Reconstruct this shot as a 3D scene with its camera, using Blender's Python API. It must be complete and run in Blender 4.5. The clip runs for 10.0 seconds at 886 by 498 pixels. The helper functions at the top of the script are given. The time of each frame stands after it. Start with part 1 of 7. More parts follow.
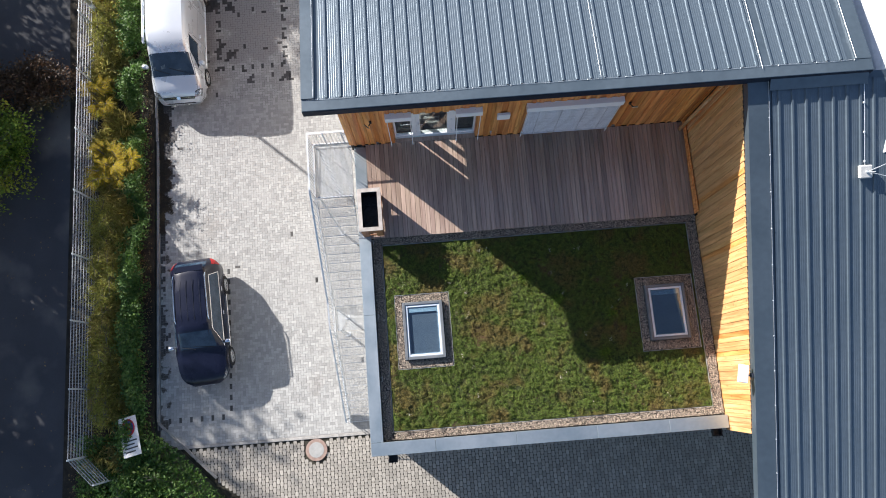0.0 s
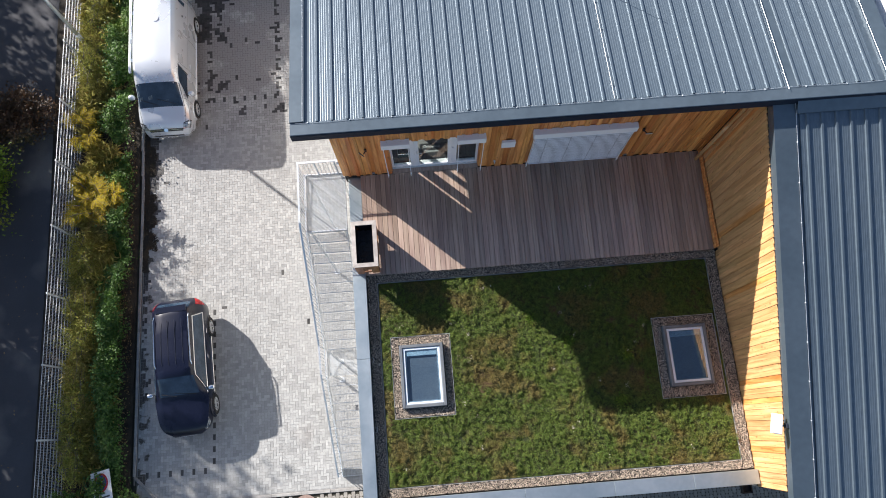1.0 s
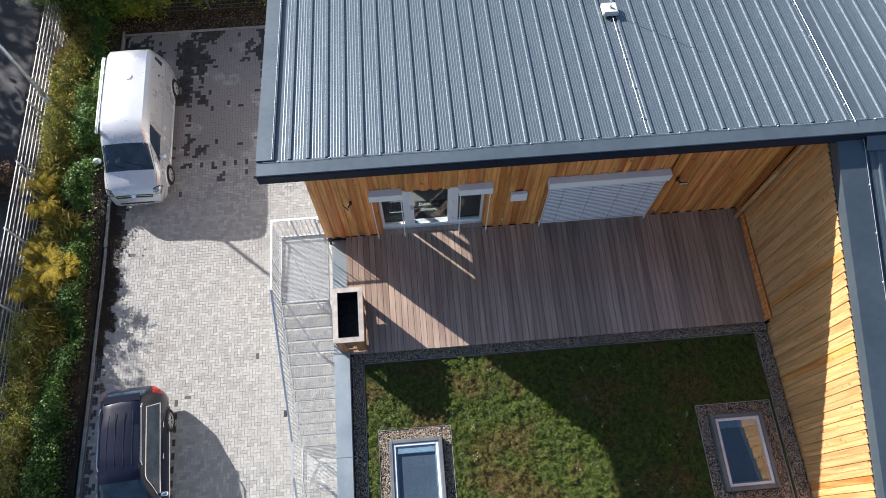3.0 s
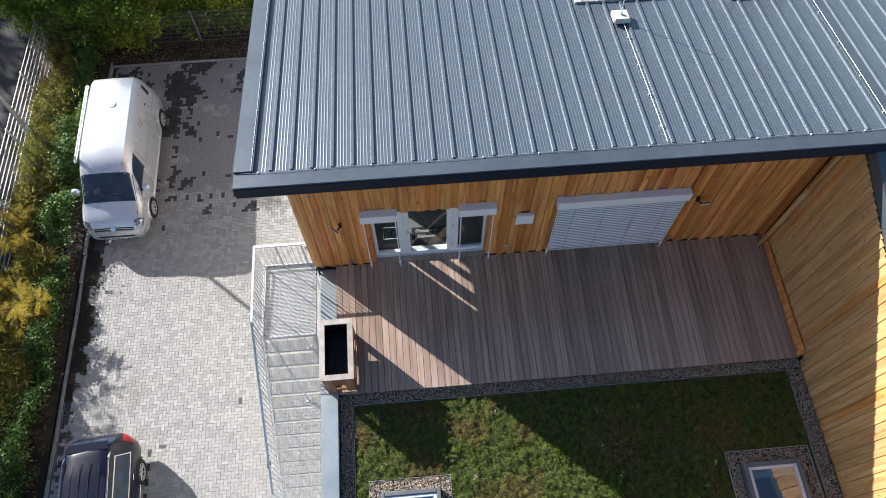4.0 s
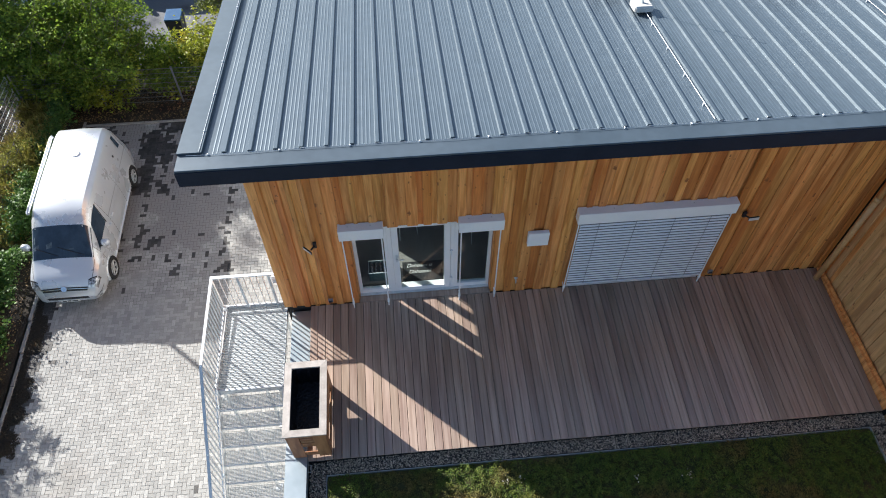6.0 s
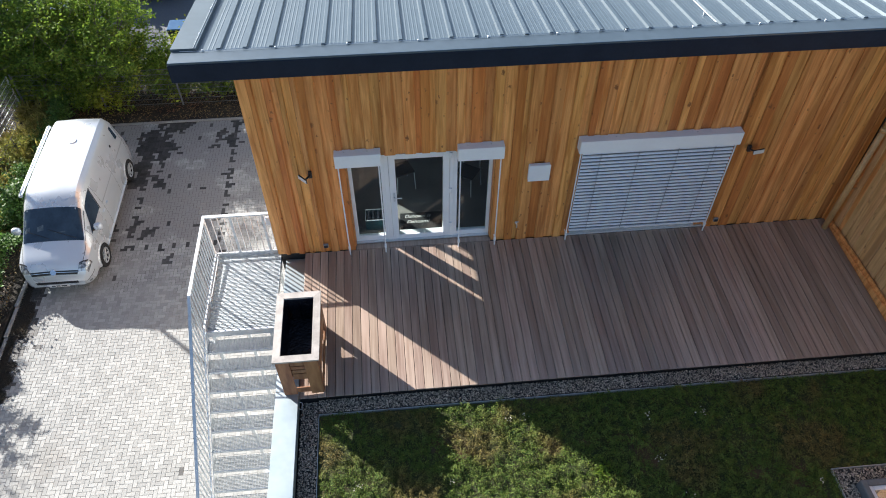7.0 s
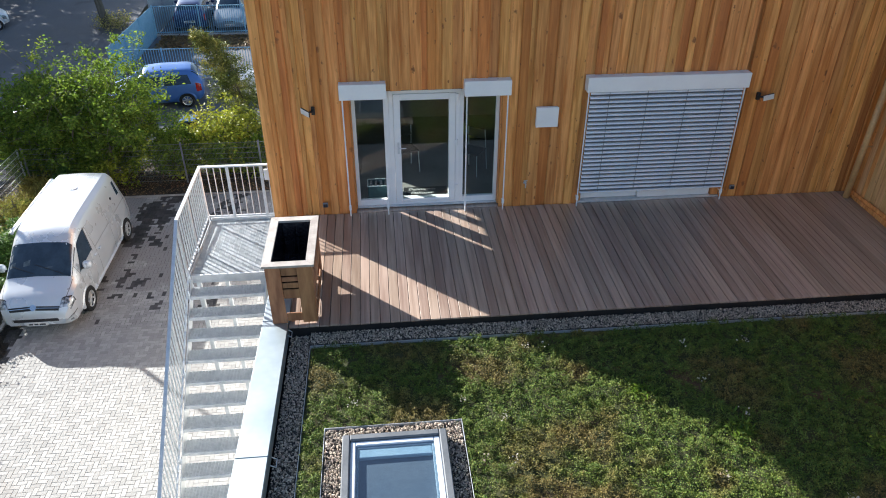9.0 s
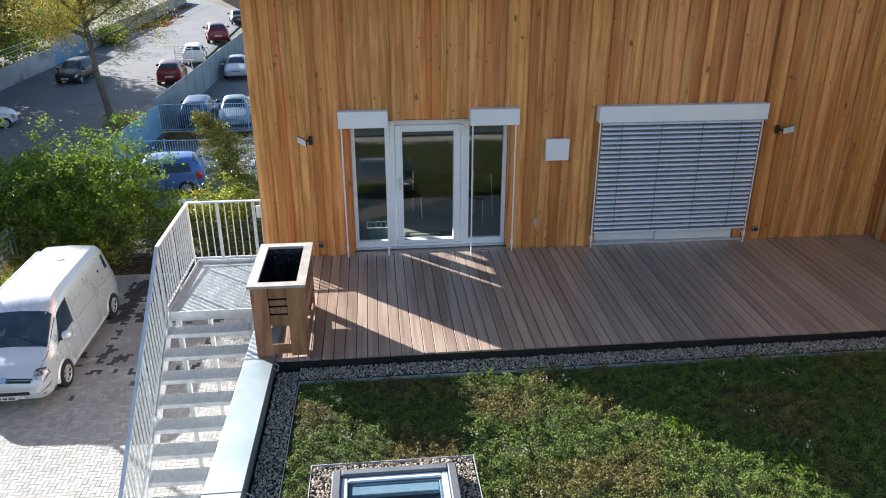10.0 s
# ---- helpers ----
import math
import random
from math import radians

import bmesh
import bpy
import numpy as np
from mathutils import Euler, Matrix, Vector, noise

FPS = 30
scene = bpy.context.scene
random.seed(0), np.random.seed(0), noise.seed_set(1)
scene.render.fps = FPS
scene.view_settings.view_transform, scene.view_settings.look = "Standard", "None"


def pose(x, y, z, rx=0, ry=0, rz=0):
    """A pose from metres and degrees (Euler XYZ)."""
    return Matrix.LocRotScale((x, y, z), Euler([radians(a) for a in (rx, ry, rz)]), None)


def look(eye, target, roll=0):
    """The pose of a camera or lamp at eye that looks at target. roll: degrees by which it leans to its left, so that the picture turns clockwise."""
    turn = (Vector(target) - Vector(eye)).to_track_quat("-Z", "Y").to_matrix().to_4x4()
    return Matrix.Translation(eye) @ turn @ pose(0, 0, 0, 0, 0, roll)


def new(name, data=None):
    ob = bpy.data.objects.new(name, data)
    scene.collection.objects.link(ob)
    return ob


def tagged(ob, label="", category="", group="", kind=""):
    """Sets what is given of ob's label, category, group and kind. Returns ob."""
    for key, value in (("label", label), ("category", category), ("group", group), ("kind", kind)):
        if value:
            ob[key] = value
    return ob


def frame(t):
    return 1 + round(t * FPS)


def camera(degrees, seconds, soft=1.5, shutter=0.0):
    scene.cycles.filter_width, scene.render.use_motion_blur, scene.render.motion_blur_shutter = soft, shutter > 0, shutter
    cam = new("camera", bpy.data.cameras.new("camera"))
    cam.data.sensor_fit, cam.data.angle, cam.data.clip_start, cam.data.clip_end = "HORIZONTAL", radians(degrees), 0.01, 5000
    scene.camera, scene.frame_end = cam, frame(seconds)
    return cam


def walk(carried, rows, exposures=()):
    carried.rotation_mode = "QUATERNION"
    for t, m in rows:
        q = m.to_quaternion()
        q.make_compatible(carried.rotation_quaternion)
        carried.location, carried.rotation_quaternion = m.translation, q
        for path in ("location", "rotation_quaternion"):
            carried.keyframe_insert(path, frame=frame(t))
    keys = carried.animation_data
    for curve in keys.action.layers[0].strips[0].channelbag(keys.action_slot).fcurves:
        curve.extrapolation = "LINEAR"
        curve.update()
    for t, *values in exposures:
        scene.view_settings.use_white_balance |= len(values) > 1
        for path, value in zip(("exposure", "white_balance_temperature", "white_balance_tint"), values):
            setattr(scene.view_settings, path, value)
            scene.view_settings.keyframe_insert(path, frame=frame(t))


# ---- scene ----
cam = camera(65.4, 10.0, soft=1.0)
METRES, EYE, TILT, LEAN, TURN = 18.0, 26.5, -79.0, 0.0, -4.5
ROWS = [
    (0.0, 0.0, 0.0, 0.0, 0.0, -0.0, -0.0),
    (0.5, -0.001, 0.0438, -0.0039, -0.03, 1.82, 0.03),
    (1.0, -0.0009, 0.0883, -0.0099, -0.0, 3.65, 0.06),
    (1.5, -0.0009, 0.1323, -0.0155, -0.01, 5.56, 0.1),
    (2.0, -0.0005, 0.1765, -0.0211, -0.01, 7.64, 0.14),
    (2.5, -0.0005, 0.2209, -0.027, 0.01, 9.73, 0.18),
    (4.0, 0.0003, 0.3523, -0.0471, -0.04, 16.29, 0.28),
    (4.5, 0.0002, 0.3963, -0.0534, -0.04, 18.79, 0.32),
    (5.0, 0.0003, 0.4402, -0.0592, -0.04, 21.3, 0.37),
    (6.5, 0.0009, 0.5636, -0.1308, -0.16, 28.8, 0.8),
    (7.0, -0.0008, 0.6024, -0.193, -0.19, 31.61, 0.81),
    (7.5, -0.0023, 0.6427, -0.2654, -0.21, 34.42, 0.82),
    (8.0, -0.004, 0.6885, -0.3192, -0.23, 37.97, 0.85),
    (8.5, -0.0057, 0.7352, -0.3386, -0.19, 42.59, 0.84),
    (9.0, -0.0099, 0.7807, -0.3439, -0.21, 47.34, 1.0),
    (9.5, -0.0136, 0.8234, -0.3439, -0.16, 52.14, 1.13),
    (10.0, -0.015, 0.8672, -0.3461, -0.14, 56.88, 1.17),
]
walk(cam, [(t, pose(0, 0, EYE, TILT, LEAN, TURN) @ pose(METRES * x, METRES * y, METRES * z, 90 + pitch, roll, yaw)) for t, x, y, z, yaw, pitch, roll in ROWS],
     exposures=[(0.0, 0.99, 6480, 13), (2.5, 0.88, 6480, 13), (5.0, 0.93, 6460, 11), (6.5, 1.13, 6430, 10), (8.0, 1.25, 6400, 10), (10.0, 1.32, 6380, 10)])

# ---- daylight ----
SUN_DIR = Vector((0.673, -0.608, -0.4377))
world = bpy.data.worlds.new("world")
scene.world = world
world.use_nodes = True
wn = world.node_tree
sky = wn.nodes.new("ShaderNodeTexSky")
sky.sky_type, sky.sun_disc = "NISHITA", False
sky.dust_density, sky.ozone_density = 0.9, 1.7
sky.sun_elevation, sky.sun_rotation = radians(25.7), radians(-47.9)
wn.links.new(sky.outputs[0], wn.nodes["Background"].inputs[0])
wn.nodes["Background"].inputs[1].default_value = 0.083
sun_data = bpy.data.lights.new("sun", "SUN")
sun_data.energy, sun_data.angle, sun_data.color = 5.65, radians(0.55), (1.0, 0.955, 0.895)
sun = new("sun", sun_data)
sun.matrix_world = look((-60, 56, 40), Vector((-60, 56, 40)) + SUN_DIR)

# ---- mesh helpers ----
class MB:
    """Collects vertices and faces of one mesh."""
    def __init__(self):
        self.v, self.f = [], []

    def add(self, verts, faces):
        o = len(self.v)
        self.v.extend(verts)
        self.f.extend([tuple(i + o for i in q) for q in faces])
        return self

    def box(self, x0, y0, z0, x1, y1, z1, b=0.0, m=None):
        if b <= 0:
            vs = [(x, y, z) for z in (z0, z1) for y in (y0, y1) for x in (x0, x1)]
            fs = [(0, 2, 3, 1), (4, 5, 7, 6), (0, 1, 5, 4), (2, 6, 7, 3), (0, 4, 6, 2), (1, 3, 7, 5)]
        else:
            b = min(b, (x1 - x0) * 0.45, (y1 - y0) * 0.45, (z1 - z0) * 0.45)
            vs, idx = [], {}
            for sx in (0, 1):
                for sy in (0, 1):
                    for sz in (0, 1):
                        X, Y, Z = (x0, x1)[sx], (y0, y1)[sy], (z0, z1)[sz]
                        ix, iy, iz = X + (b, -b)[sx], Y + (b, -b)[sy], Z + (b, -b)[sz]
                        for a, p in enumerate(((X, iy, iz), (ix, Y, iz), (ix, iy, Z))):
                            idx[sx, sy, sz, a] = len(vs)
                            vs.append(p)
            fs = []
            for s in (0, 1):
                q = [idx[s, 0, 0, 0], idx[s, 1, 0, 0], idx[s, 1, 1, 0], idx[s, 0, 1, 0]]
                fs.append(tuple(q if s else q[::-1]))
                q = [idx[0, s, 0, 1], idx[0, s, 1, 1], idx[1, s, 1, 1], idx[1, s, 0, 1]]
                fs.append(tuple(q if s else q[::-1]))
                q = [idx[0, 0, s, 2], idx[1, 0, s, 2], idx[1, 1, s, 2], idx[0, 1, s, 2]]
                fs.append(tuple(q if s else q[::-1]))
            for s in (0, 1):
                for t in (0, 1):
                    k = s ^ t
                    q = [idx[0, s, t, 1], idx[1, s, t, 1], idx[1, s, t, 2], idx[0, s, t, 2]]
                    fs.append(tuple(q[::-1] if k else q))
                    q = [idx[s, 0, t, 0], idx[s, 1, t, 0], idx[s, 1, t, 2], idx[s, 0, t, 2]]
                    fs.append(tuple(q if k else q[::-1]))
                    q = [idx[s, t, 0, 0], idx[s, t, 1, 0], idx[s, t, 1, 1], idx[s, t, 0, 1]]
                    fs.append(tuple(q[::-1] if k else q))
            for sx in (0, 1):
                for sy in (0, 1):
                    for sz in (0, 1):
                        q = [idx[sx, sy, sz, a] for a in range(3)]
                        fs.append(tuple(q if (sx + sy + sz) % 2 else q[::-1]))
        if m is not None:
            vs = [tuple(m @ Vector(p)) for p in vs]
        return self.add(vs, fs)

    def cyl(self, p, q, r, n=8, r2=None, caps=True):
        p, q = Vector(p), Vector(q)
        r2 = r if r2 is None else r2
        d = (q - p).normalized()
        a = d.orthogonal().normalized()
        c = d.cross(a)
        vs = []
        for e, rr in ((p, r), (q, r2)):
            for k in range(n):
                w = 2 * math.pi * k / n
                vs.append(tuple(e + a * (rr * math.cos(w)) + c * (rr * math.sin(w))))
        fs = [(k, (k + 1) % n, n + (k + 1) % n, n + k) for k in range(n)]
        if caps:
            fs += [tuple(range(n - 1, -1, -1)), tuple(range(n, 2 * n))]
        return self.add(vs, fs)

    def tube(self, pts, r, n=6):
        P = [Vector(p) for p in pts]
        o = len(self.v)
        for i, p in enumerate(P):
            d = (P[min(i + 1, len(P) - 1)] - P[max(i - 1, 0)]).normalized()
            a = Vector((0, 0, 1)) if abs(d.z) < 0.9 else Vector((1, 0, 0))
            a = (a - d * a.dot(d)).normalized()
            c = d.cross(a)
            self.v.extend(tuple(p + a * (r * math.cos(2 * math.pi * k / n)) + c * (r * math.sin(2 * math.pi * k / n))) for k in range(n))
        for i in range(len(P) - 1):
            self.f.extend((o + i * n + k, o + i * n + (k + 1) % n, o + (i + 1) * n + (k + 1) % n, o + (i + 1) * n + k) for k in range(n))
        self.f += [tuple(o + k for k in range(n - 1, -1, -1)), tuple(o + (len(P) - 1) * n + k for k in range(n))]
        return self

    def prism(self, outline, axis, a, b):
        """A flat outline (u, v) drawn out along an axis from a to b."""
        def put(u, v, w):
            return {"x": (w, u, v), "y": (u, w, v), "z": (u, v, w)}[axis]
        n = len(outline)
        vs = [put(u, v, a) for u, v in outline] + [put(u, v, b) for u, v in outline]
        fs = [(k, (k + 1) % n, n + (k + 1) % n, n + k) for k in range(n)] + [tuple(range(n - 1, -1, -1)), tuple(range(n, 2 * n))]
        return self.add(vs, fs)

    def mesh(self, name, mat, smooth=False):
        me = bpy.data.meshes.new(name)
        me.from_pydata(self.v, [], self.f)
        for m in (mat if isinstance(mat, (list, tuple)) else [mat]):
            me.materials.append(m)
        bm = bmesh.new()
        bm.from_mesh(me)
        if len(bm.faces) < 60000:
            bmesh.ops.recalc_face_normals(bm, faces=bm.faces)
        bm.to_mesh(me)
        bm.free()
        if smooth:
            me.shade_smooth()
        me.update()
        return me


def part(name, mb, mat, parent, label="", at=None, smooth=False, kind=""):
    """Links a mesh as one object under a thing or a part."""
    me = mb if isinstance(mb, bpy.types.Mesh) else mb.mesh(name, mat, smooth)
    ob = new(name, me)
    ob.parent = parent
    if at is not None:
        ob.matrix_basis = at
    return tagged(ob, label=label, kind=kind)


def thing(name, label, category, at=None, group="", kind=""):
    ob = new(name)
    ob.empty_display_size = 0.2
    if at is not None:
        ob.matrix_basis = at
    return tagged(ob, label, category, group, kind)


def solid(name, mb, mat, label, category, kind="structure", smooth=False):
    return tagged(new(name, mb.mesh(name, mat, smooth)), label, category, "", kind)


# ---- materials ----
def surf(name, c1, c2, scale=4.0, rough=0.7, bump=0.2, metal=0.0, stretch=(1, 1, 1), fine=8.0, piece=0.0, island=0.0, spots=None, contrast=0.5, depth=0.01, coat=0.0, rough2=None, distort=0.0, mottle=0.18):
    """A surface with two scales of variation; piece / island: spread of brightness between pieces; spots: (colour, scale, threshold)."""
    m = bpy.data.materials.new(name)
    m.use_nodes = True
    nt = m.node_tree
    N, L = nt.nodes.new, nt.links.new
    bsdf = nt.nodes["Principled BSDF"]
    tc, mp = N("ShaderNodeTexCoord"), N("ShaderNodeMapping")
    mp.inputs["Scale"].default_value = stretch
    vec = tc.outputs["Object"]
    rnd = None
    if piece or island:
        if piece:
            info = N("ShaderNodeObjectInfo")
            rnd = info.outputs["Random"]
        else:
            info = N("ShaderNodeNewGeometry")
            rnd = info.outputs["Random Per Island"]
        mul = N("ShaderNodeVectorMath")
        mul.operation = "MULTIPLY_ADD"
        comb = N("ShaderNodeCombineXYZ")
        for k in range(3):
            L(rnd, comb.inputs[k])
        L(comb.outputs[0], mul.inputs[0])
        mul.inputs[1].default_value = (37.0, 53.0, 71.0)
        L(vec, mul.inputs[2])
        vec = mul.outputs[0]
    L(vec, mp.inputs[0])
    n1, n2 = N("ShaderNodeTexNoise"), N("ShaderNodeTexNoise")
    n1.inputs["Scale"].default_value, n1.inputs["Detail"].default_value = scale, 5
    n1.inputs["Distortion"].default_value = distort
    n2.inputs["Scale"].default_value, n2.inputs["Detail"].default_value = scale * fine, 4
    L(mp.outputs[0], n1.inputs["Vector"])
    L(mp.outputs[0], n2.inputs["Vector"])
    ramp = N("ShaderNodeValToRGB")
    ramp.color_ramp.elements[0].position, ramp.color_ramp.elements[1].position = 0.5 - contrast / 2 * 0.6, 0.5 + contrast / 2 * 0.6
    ramp.color_ramp.elements[0].color, ramp.color_ramp.elements[1].color = (*c1, 1), (*c2, 1)
    L(n1.outputs["Fac"], ramp.inputs[0])
    col = ramp.outputs[0]
    if spots:
        n3 = N("ShaderNodeTexNoise")
        n3.inputs["Scale"].default_value, n3.inputs["Detail"].default_value = spots[1], 4
        L(tc.outputs["Object"], n3.inputs["Vector"])
        r3 = N("ShaderNodeValToRGB")
        r3.color_ramp.elements[0].position, r3.color_ramp.elements[1].position = spots[2], spots[2] + 0.12
        L(n3.outputs["Fac"], r3.inputs[0])
        mx = N("ShaderNodeMix")
        mx.data_type = "RGBA"
        L(r3.outputs[0], mx.inputs["Factor"])
        L(col, mx.inputs["A"])
        mx.inputs["B"].default_value = (*spots[0], 1)
        col = mx.outputs["Result"]
    hsv = N("ShaderNodeHueSaturation")
    L(col, hsv.inputs["Color"])
    mr = N("ShaderNodeMapRange")
    mr.inputs["To Min"].default_value, mr.inputs["To Max"].default_value = 1 - mottle, 1 + mottle
    L(n2.outputs["Fac"], mr.inputs["Value"])
    val = mr.outputs[0]
    if rnd is not None:
        spread = piece or island
        mr2 = N("ShaderNodeMapRange")
        mr2.inputs["To Min"].default_value, mr2.inputs["To Max"].default_value = 1 - spread, 1 + spread
        L(rnd, mr2.inputs["Value"])
        mm = N("ShaderNodeMath")
        mm.operation = "MULTIPLY"
        L(val, mm.inputs[0])
        L(mr2.outputs[0], mm.inputs[1])
        val = mm.outputs[0]
        mr3 = N("ShaderNodeMapRange")
        mr3.inputs["To Min"].default_value, mr3.inputs["To Max"].default_value = 0.5 - spread * 0.03, 0.5 + spread * 0.03
        w = N("ShaderNodeMath")
        w.operation = "FRACT"
        w2 = N("ShaderNodeMath")
        w2.operation = "MULTIPLY"
        w2.inputs[1].default_value = 17.3
        L(rnd, w2.inputs[0])
        L(w2.outputs[0], w.inputs[0])
        L(w.outputs[0], mr3.inputs["Value"])
        L(mr3.outputs[0], hsv.inputs["Hue"])
    L(val, hsv.inputs["Value"])
    L(hsv.outputs[0], bsdf.inputs["Base Color"])
    bsdf.inputs["Metallic"].default_value = metal
    rr = N("ShaderNodeMapRange")
    rr.inputs["To Min"].default_value, rr.inputs["To Max"].default_value = rough * 0.85, (rough2 or min(1, rough * 1.15))
    L(n1.outputs["Fac"], rr.inputs["Value"])
    L(rr.outputs[0], bsdf.inputs["Roughness"])
    if coat:
        bsdf.inputs["Coat Weight"].default_value = coat
        bsdf.inputs["Coat Roughness"].default_value = rough
    if bump:
        bp = N("ShaderNodeBump")
        bp.inputs["Strength"].default_value, bp.inputs["Distance"].default_value = bump, depth
        L(n2.outputs["Fac"], bp.inputs["Height"])
        L(bp.outputs[0], bsdf.inputs["Normal"])
    return m


def glass(name, tint=(0.8, 0.9, 0.92), rough=0.0, gloss=0.05):
    """A thin pane: clear straight through, with a real pane's gloss."""
    m = bpy.data.materials.new(name)
    m.use_nodes = True
    nt = m.node_tree
    nt.nodes.clear()
    N, L = nt.nodes.new, nt.links.new
    out, mix, tr, gl, fr = N("ShaderNodeOutputMaterial"), N("ShaderNodeMixShader"), N("ShaderNodeBsdfTransparent"), N("ShaderNodeBsdfGlossy"), N("ShaderNodeLayerWeight")
    tr.inputs[0].default_value = (*tint, 1)
    gl.inputs["Roughness"].default_value = rough
    pw, mr = N("ShaderNodeMath"), N("ShaderNodeMapRange")
    pw.operation = "POWER"
    pw.inputs[1].default_value = 4.0
    mr.inputs["To Min"].default_value = gloss
    L(fr.outputs["Facing"], pw.inputs[0])
    L(pw.outputs[0], mr.inputs["Value"])
    L(mr.outputs[0], mix.inputs[0])
    L(tr.outputs[0], mix.inputs[1])
    L(gl.outputs[0], mix.inputs[2])
    L(mix.outputs[0], out.inputs[0])
    return m


M = {}
M["larch"] = surf("larch_boards", (0.55, 0.202, 0.048), (0.84, 0.405, 0.13), 1.6, 0.5, 0.25, stretch=(9, 9, 0.55), fine=5, piece=0.17, depth=0.004, spots=((0.28, 0.105, 0.03), 7.0, 0.72), distort=0.6)
M["larchred"] = surf("reddish_larch_boards", (0.50, 0.16, 0.035), (0.70, 0.265, 0.07), 1.6, 0.5, 0.25, stretch=(9, 9, 0.55), fine=5, piece=0.15, depth=0.004, spots=((0.24, 0.08, 0.024), 7.0, 0.72), distort=0.6)
# Paler copy of the larch: the sunlit east wall's glare put in as colour.
M["larchpale"] = surf("sunlit_larch_boards", (0.55, 0.29, 0.11), (0.76, 0.455, 0.205), 1.6, 0.5, 0.25, stretch=(9, 9, 0.55), fine=5, piece=0.15, depth=0.004, spots=((0.34, 0.16, 0.06), 7.0, 0.74), distort=0.6)
M["deckwood"] = surf("deck_boards", (0.285, 0.20, 0.155), (0.43, 0.328, 0.262), 1.5, 0.30, 0.3, coat=0.9, stretch=(14, 0.6, 14), fine=5, mottle=0.1, piece=0.24, depth=0.003, spots=((0.23, 0.16, 0.125), 2.0, 0.66))
M["deckwood"].node_tree.nodes["Principled BSDF"].inputs["Specular IOR Level"].default_value = 0.7
M["roofmetal"] = surf("coated_sheet_metal", (0.105, 0.142, 0.174), (0.13, 0.168, 0.20), 0.7, 0.40, 0.05, metal=0.4, fine=10, depth=0.002, contrast=0.8, coat=0.3)
M["flashing"] = surf("folded_grey_flashing", (0.084, 0.115, 0.14), (0.10, 0.133, 0.16), 0.8, 0.38, 0.04, metal=0.35, depth=0.002, coat=0.5)
M["zinc"] = surf("zinc_parapet_cap", (0.37, 0.445, 0.485), (0.47, 0.53, 0.56), 1.2, 0.46, 0.05, metal=0.85, depth=0.002, mottle=0.06)
M["galv"] = surf("galvanised_steel", (0.58, 0.62, 0.65), (0.70, 0.73, 0.755), 9.0, 0.45, 0.06, metal=0.45, depth=0.002)
M["grate"] = surf("dull_steel_grating", (0.46, 0.50, 0.52), (0.56, 0.595, 0.615), 9.0, 0.5, 0.06, metal=0.5, depth=0.002)
M["fascia"] = surf("navy_fascia_paint", (0.010, 0.017, 0.034), (0.015, 0.023, 0.042), 3.0, 0.6, 0.04)
M["fascia"].node_tree.nodes["Principled BSDF"].inputs["Specular IOR Level"].default_value = 0.2
M["plaster"] = surf("pale_plaster", (0.55, 0.53, 0.49), (0.62, 0.60, 0.56), 2.0, 0.9, 0.2)
M["whitemetal"] = surf("white_painted_metal", (0.84, 0.86, 0.89), (0.88, 0.90, 0.92), 3.0, 0.4, 0.0, mottle=0.02)
M["whiteframe"] = surf("white_window_frame", (0.84, 0.86, 0.89), (0.89, 0.90, 0.92), 3.0, 0.35, 0.0, mottle=0.02)
M["slat"] = surf("light_grey_blind_slat", (0.74, 0.78, 0.85), (0.80, 0.83, 0.88), 3.0, 0.4, 0.0, mottle=0.03)
M["black"] = surf("black_plastic", (0.012, 0.012, 0.014), (0.02, 0.02, 0.022), 6.0, 0.5, 0.1)
M["liner"] = surf("black_pond_liner", (0.010, 0.011, 0.016), (0.018, 0.019, 0.026), 3.0, 0.16, 0.6, depth=0.05)
M["darkmetal"] = surf("dark_painted_metal", (0.014, 0.019, 0.031), (0.021, 0.027, 0.041), 6.0, 0.5, 0.1)
M["paver"] = surf("pale_concrete_paver", (0.315, 0.316, 0.304), (0.372, 0.373, 0.358), 5.0, 0.85, 0.3, fine=9, piece=0.085, depth=0.004)
# Dark stones: damp in the bays, dirt and painted hedge shade at the kerb.
M["paverwet"] = surf("damp_shaded_pavers", (0.028, 0.027, 0.026), (0.07, 0.068, 0.065), 2.0, 0.6, 0.3, fine=9, island=0.35, depth=0.004)
M["paver_i"] = surf("pale_concrete_pavers", (0.312, 0.314, 0.302), (0.378, 0.379, 0.363), 0.6, 0.85, 0.3, fine=40, island=0.15, depth=0.004, spots=((0.31, 0.30, 0.28), 0.5, 0.6))
M["paverdark"] = surf("dark_marking_pavers", (0.045, 0.045, 0.045), (0.07, 0.07, 0.068), 5.0, 0.8, 0.3, fine=9, island=0.15, depth=0.004)
M["gridstone"] = surf("grid_paver", (0.255, 0.238, 0.208), (0.345, 0.322, 0.282), 5.0, 0.85, 0.3, fine=9, piece=0.12, depth=0.004)
M["gridstone_i"] = surf("grid_pavers", (0.255, 0.238, 0.208), (0.345, 0.322, 0.282), 1.0, 0.85, 0.3, fine=30, island=0.12, depth=0.004)
M["joint"] = surf("sandy_joint", (0.235, 0.228, 0.214), (0.31, 0.30, 0.28), 3.0, 0.95, 0.3)
M["jointdark"] = surf("mossy_dark_joint", (0.02, 0.02, 0.015), (0.05, 0.045, 0.03), 3.0, 0.95, 0.3)
M["soil"] = surf("dark_soil", (0.018, 0.015, 0.011), (0.055, 0.044, 0.03), 2.5, 0.95, 0.8, depth=0.04)
